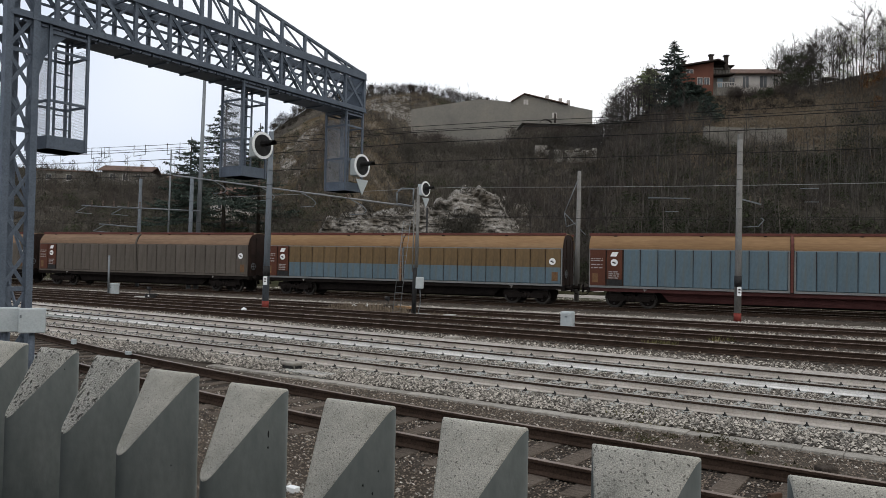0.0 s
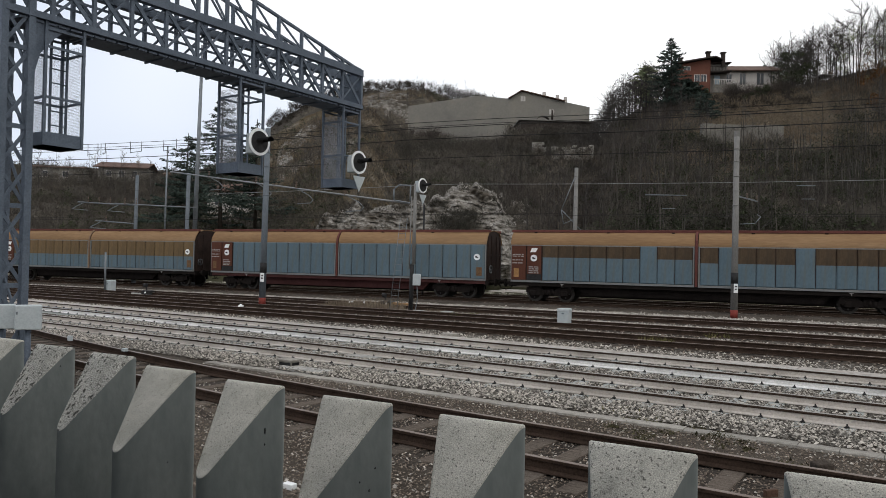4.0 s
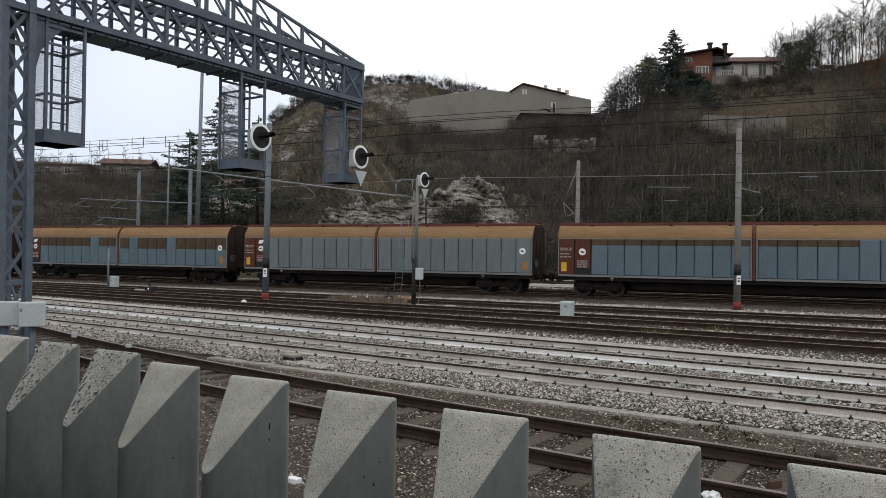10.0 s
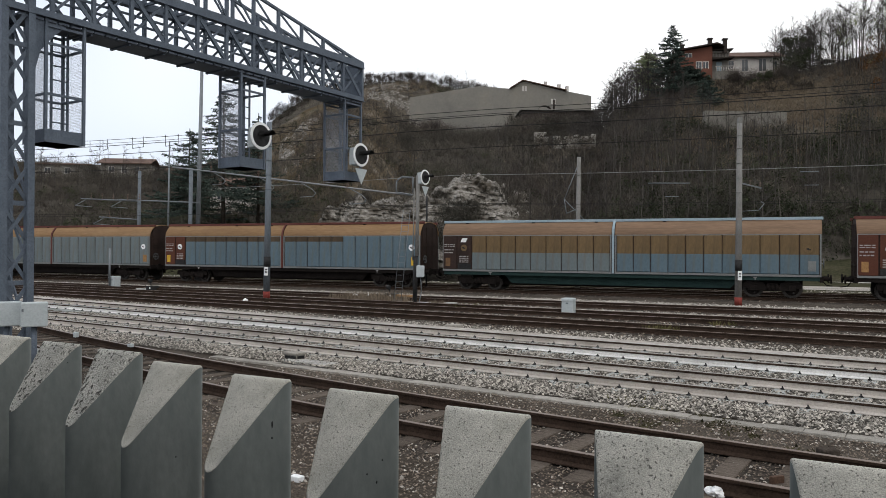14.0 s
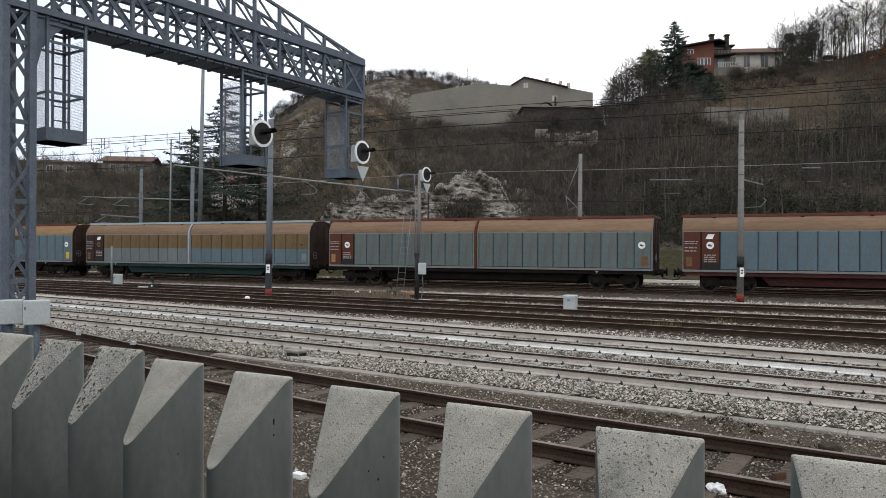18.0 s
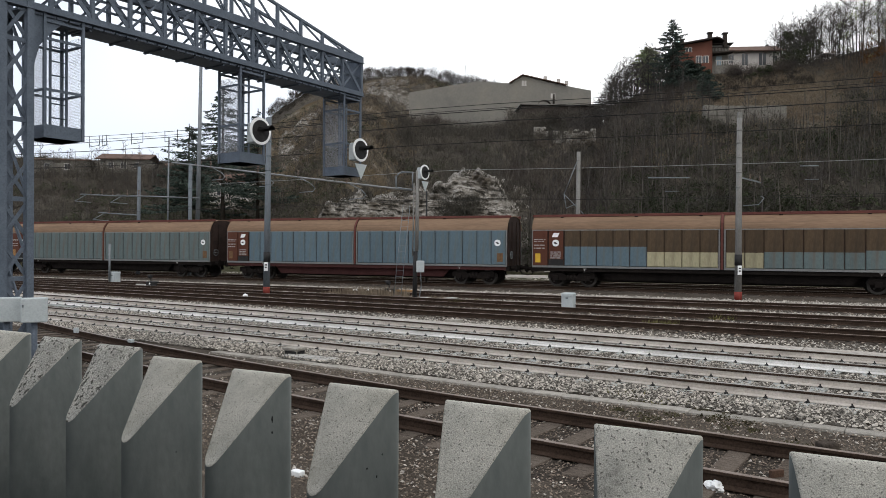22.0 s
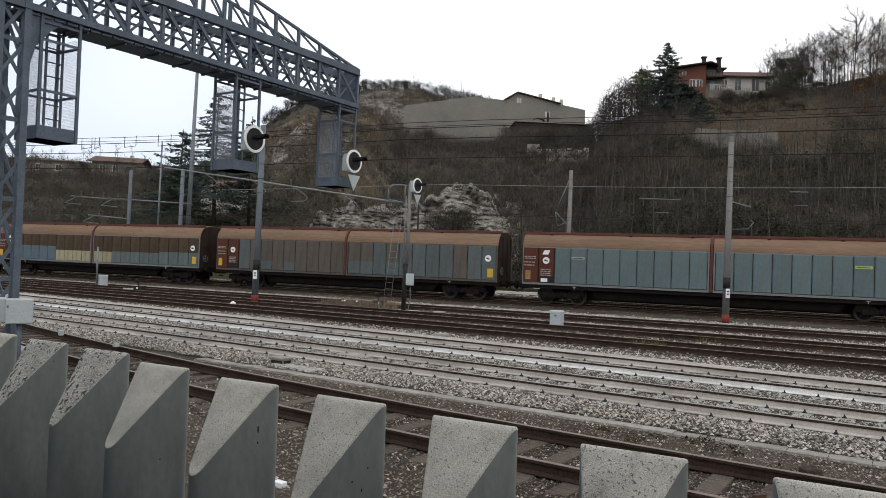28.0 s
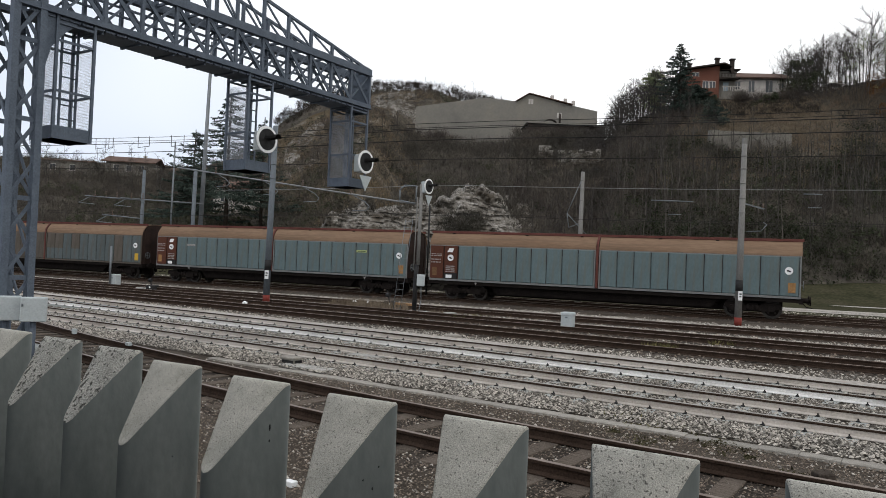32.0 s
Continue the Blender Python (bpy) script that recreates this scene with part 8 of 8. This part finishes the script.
retaining_wall(1242, 1387, 110, 20.4, 23.6, "mossy grey retaining wall across the slope")
retaining_wall(941, 966, 118, 19.3, 21.9, "pale ruined wall on the slope", M_wallstone_pale, 0.5)
retaining_wall(975, 1050, 119, 19.4, 21.4, "low pale stone wall half hidden by scrub", M_wallstone_pale, 0.6)

# houses of the village beyond the cedars
gable_house("house", -92.5, 176, 19.2, 11, 9, 3.6, 0.6, 10, M_greyplaster, "low pale village house with flat roof beyond the yard", ((-2.5, 1.2, 1.2, 1.3), (2.0, 1.2, 1.2, 1.3)), (), True, 0.5)
gable_house("house", -79.5, 182, 20.3, 11, 10, 3.4, 1.7, 8, M_greyplaster, "village house with brown hipped roof behind bare trees", ((-3, 1.0, 1.2, 1.4), (0, 1.0, 1.2, 1.4), (3, 1.0, 1.2, 1.4)), ((2.5, 5, 2.0),), True, 0.9)
gable_house("house", -66.0, 186, 19.8, 8, 9, 2.8, 1.4, 4, M_greyplaster, "grey village house half hidden by leafless trees", ((-2, 0.9, 1.1, 1.2), (2, 0.9, 1.1, 1.2)), (), True, 0.7)
gable_house("house", -30.5, 104, 8.5, 5.5, 6, 3.0, 1.2, 4, M_plaster, "small pale house among trees at the foot of the hill", ((-1.2, 0.9, 0.9, 1.2), (1.2, 0.9, 0.9, 1.2)), (), True, 0.5)

# ---------------------------------------------------------------- weeds in the yard


def weeds(name, mat, spots, label):
    rg = random.Random(len(name))
    tr = []
    for x, y, r, h, n in spots:
        for _ in range(n):
            a, d = rg.uniform(0, 6.28), r * math.sqrt(rg.random())
            px, py = x + d * math.cos(a) * 1.6, y + d * math.sin(a) * 0.7
            hh, lx, ly = h * rg.uniform(0.4, 1.1), rg.gauss(0, 0.10), rg.gauss(0, 0.10)
            tr.append(((px - 0.016, py, GROUND), (px + 0.016, py, GROUND), (px + lx, py + ly, GROUND + hh)))
    L = np.array(tr).reshape(-1, 3)
    tagged(new(name, tri_mesh(name, L, np.arange(len(L)).reshape(-1, 3), mat)), label, "weeds", kind="stuff")


spots = [(*ray_place(px, dp), r, h, n) for px, dp, r, h, n in ((628, 35.0, 0.8, 0.55, 420), (672, 34.4, 0.8, 0.6, 420), (595, 35.6, 0.5, 0.35, 140), (705, 33.6, 0.4, 0.35, 100), (772, 32.6, 0.35, 0.3, 90), (820, 31.6, 0.3, 0.2, 60))]
weeds("dry_weeds", M_drygrass, spots, "dry brown weeds between the tracks")
spots = [(*ray_place(px, dp), r, h, n) for px, dp, r, h, n in ((832, 31.2, 0.5, 0.25, 160), (1168, 22.6, 0.35, 0.22, 150), (1284, 24.6, 0.35, 0.22, 140), (1105, 11.9, 0.2, 0.10, 40), (1150, 11.3, 0.3, 0.08, 40))]
moss = []
for i in range(26):
    px, dp = rng.uniform(1080, 1420), rng.uniform(8.6, 11.6)
    x, y = ray_place(px, dp)
    if 9.5 < Vector((x, y, 0)).dot(YN) < 11.4:
        moss.append((x, y, GROUND + 0.03, rng.uniform(0.10, 0.25)))
clumps("moss", M_moss, moss, 90, 0.013, "olive moss and low weeds along the cable trough", 0.12)
weeds("green_weeds", M_grass, spots, "low green weeds in the ballast")

# ---------------------------------------------------------------- an assumed carriage round the eye, unseen: plain closing walls that shade the fence
CU, CN = FU, -FN                                  # along the carriage, and outwards through the window


def carriage():
    m = Matrix(((CU.x, CN.x, 0, 0), (CU.y, CN.y, 0, 0), (0, 0, 1, 0), (0, 0, 0, 1)))

    def slab(name, lo, hi, label):
        bm = bmesh.new()
        box(bm, lo, hi)
        ob = part(name, bm, M_wall_plain, None, "", m)
        tagged(ob, label, "wall" if "wall" in name else name, kind="structure")
    # height and nearness chosen to keep side light off the picket fronts
    y0, y1 = 0.30, 0.38
    slab("wall_window_low", (-9, y0, -0.15), (9, y1, 1.62), "unseen plain wall below the assumed carriage window")
    slab("wall_window_high", (-9, y0, 2.58), (9, y1, 2.72), "unseen plain wall above the assumed carriage window")
    slab("wall_window_fore", (1.35, y0, 1.62), (9, y1, 2.58), "unseen plain wall beyond the assumed carriage window")
    slab("wall_window_aft", (-9, y0, 1.62), (-0.55, y1, 2.58), "unseen plain wall before the assumed carriage window")
    slab("wall_back", (-9, -2.5, -0.15), (9, -2.42, 2.72), "unseen plain far wall of the assumed carriage")
    slab("wall_end_fore", (9, -2.5, -0.15), (9.08, y1, 2.72), "unseen plain end wall of the assumed carriage")
    slab("wall_end_aft", (-9.08, -2.5, -0.15), (-9, y1, 2.72), "unseen plain end wall of the assumed carriage")
    slab("floor", (-9, -2.5, 0.82), (9, y1, 0.9), "unseen plain floor of the assumed carriage")
    slab("ceiling", (-9, -2.5, 2.72), (9, y1, 2.8), "unseen plain ceiling of the assumed carriage")


carriage()


# ---------------------------------------------------------------- motion
# the middle of the wagon numbered 0, along the track, at the start
WAGON0 = 1.20


def motions():
    """All that moves: the goods train rolls along its track and its wheels turn."""
    times = [0.5 * i for i in range(65)]
    for spec, w in zip(SPEC, WAGONS):
        rows = []
        for t in times:
            p = TN * TRAIN_D + TU * (WAGON0 + PITCH * spec[0] + run(t))
            rows.append((t, pose(p.x, p.y, 0, 0, 0, -23.5)))
        walk(w, rows)
    turns = [32.0 * i / 400 for i in range(401)]
    made = {}
    for ws in WHEELSETS:
        x = round(ws.location.x, 3)
        if x not in made:
            walk(ws, [(t, pose(x, 0, 0.46, 0, math.degrees(run(t) / 0.46), 0)) for t in turns])
            made[x] = ws
        else:
            src = made[x].animation_data
            ws.rotation_mode = "QUATERNION"
            data = ws.animation_data_create()
            data.action = src.action
            data.action_slot = src.action_slot


motions()
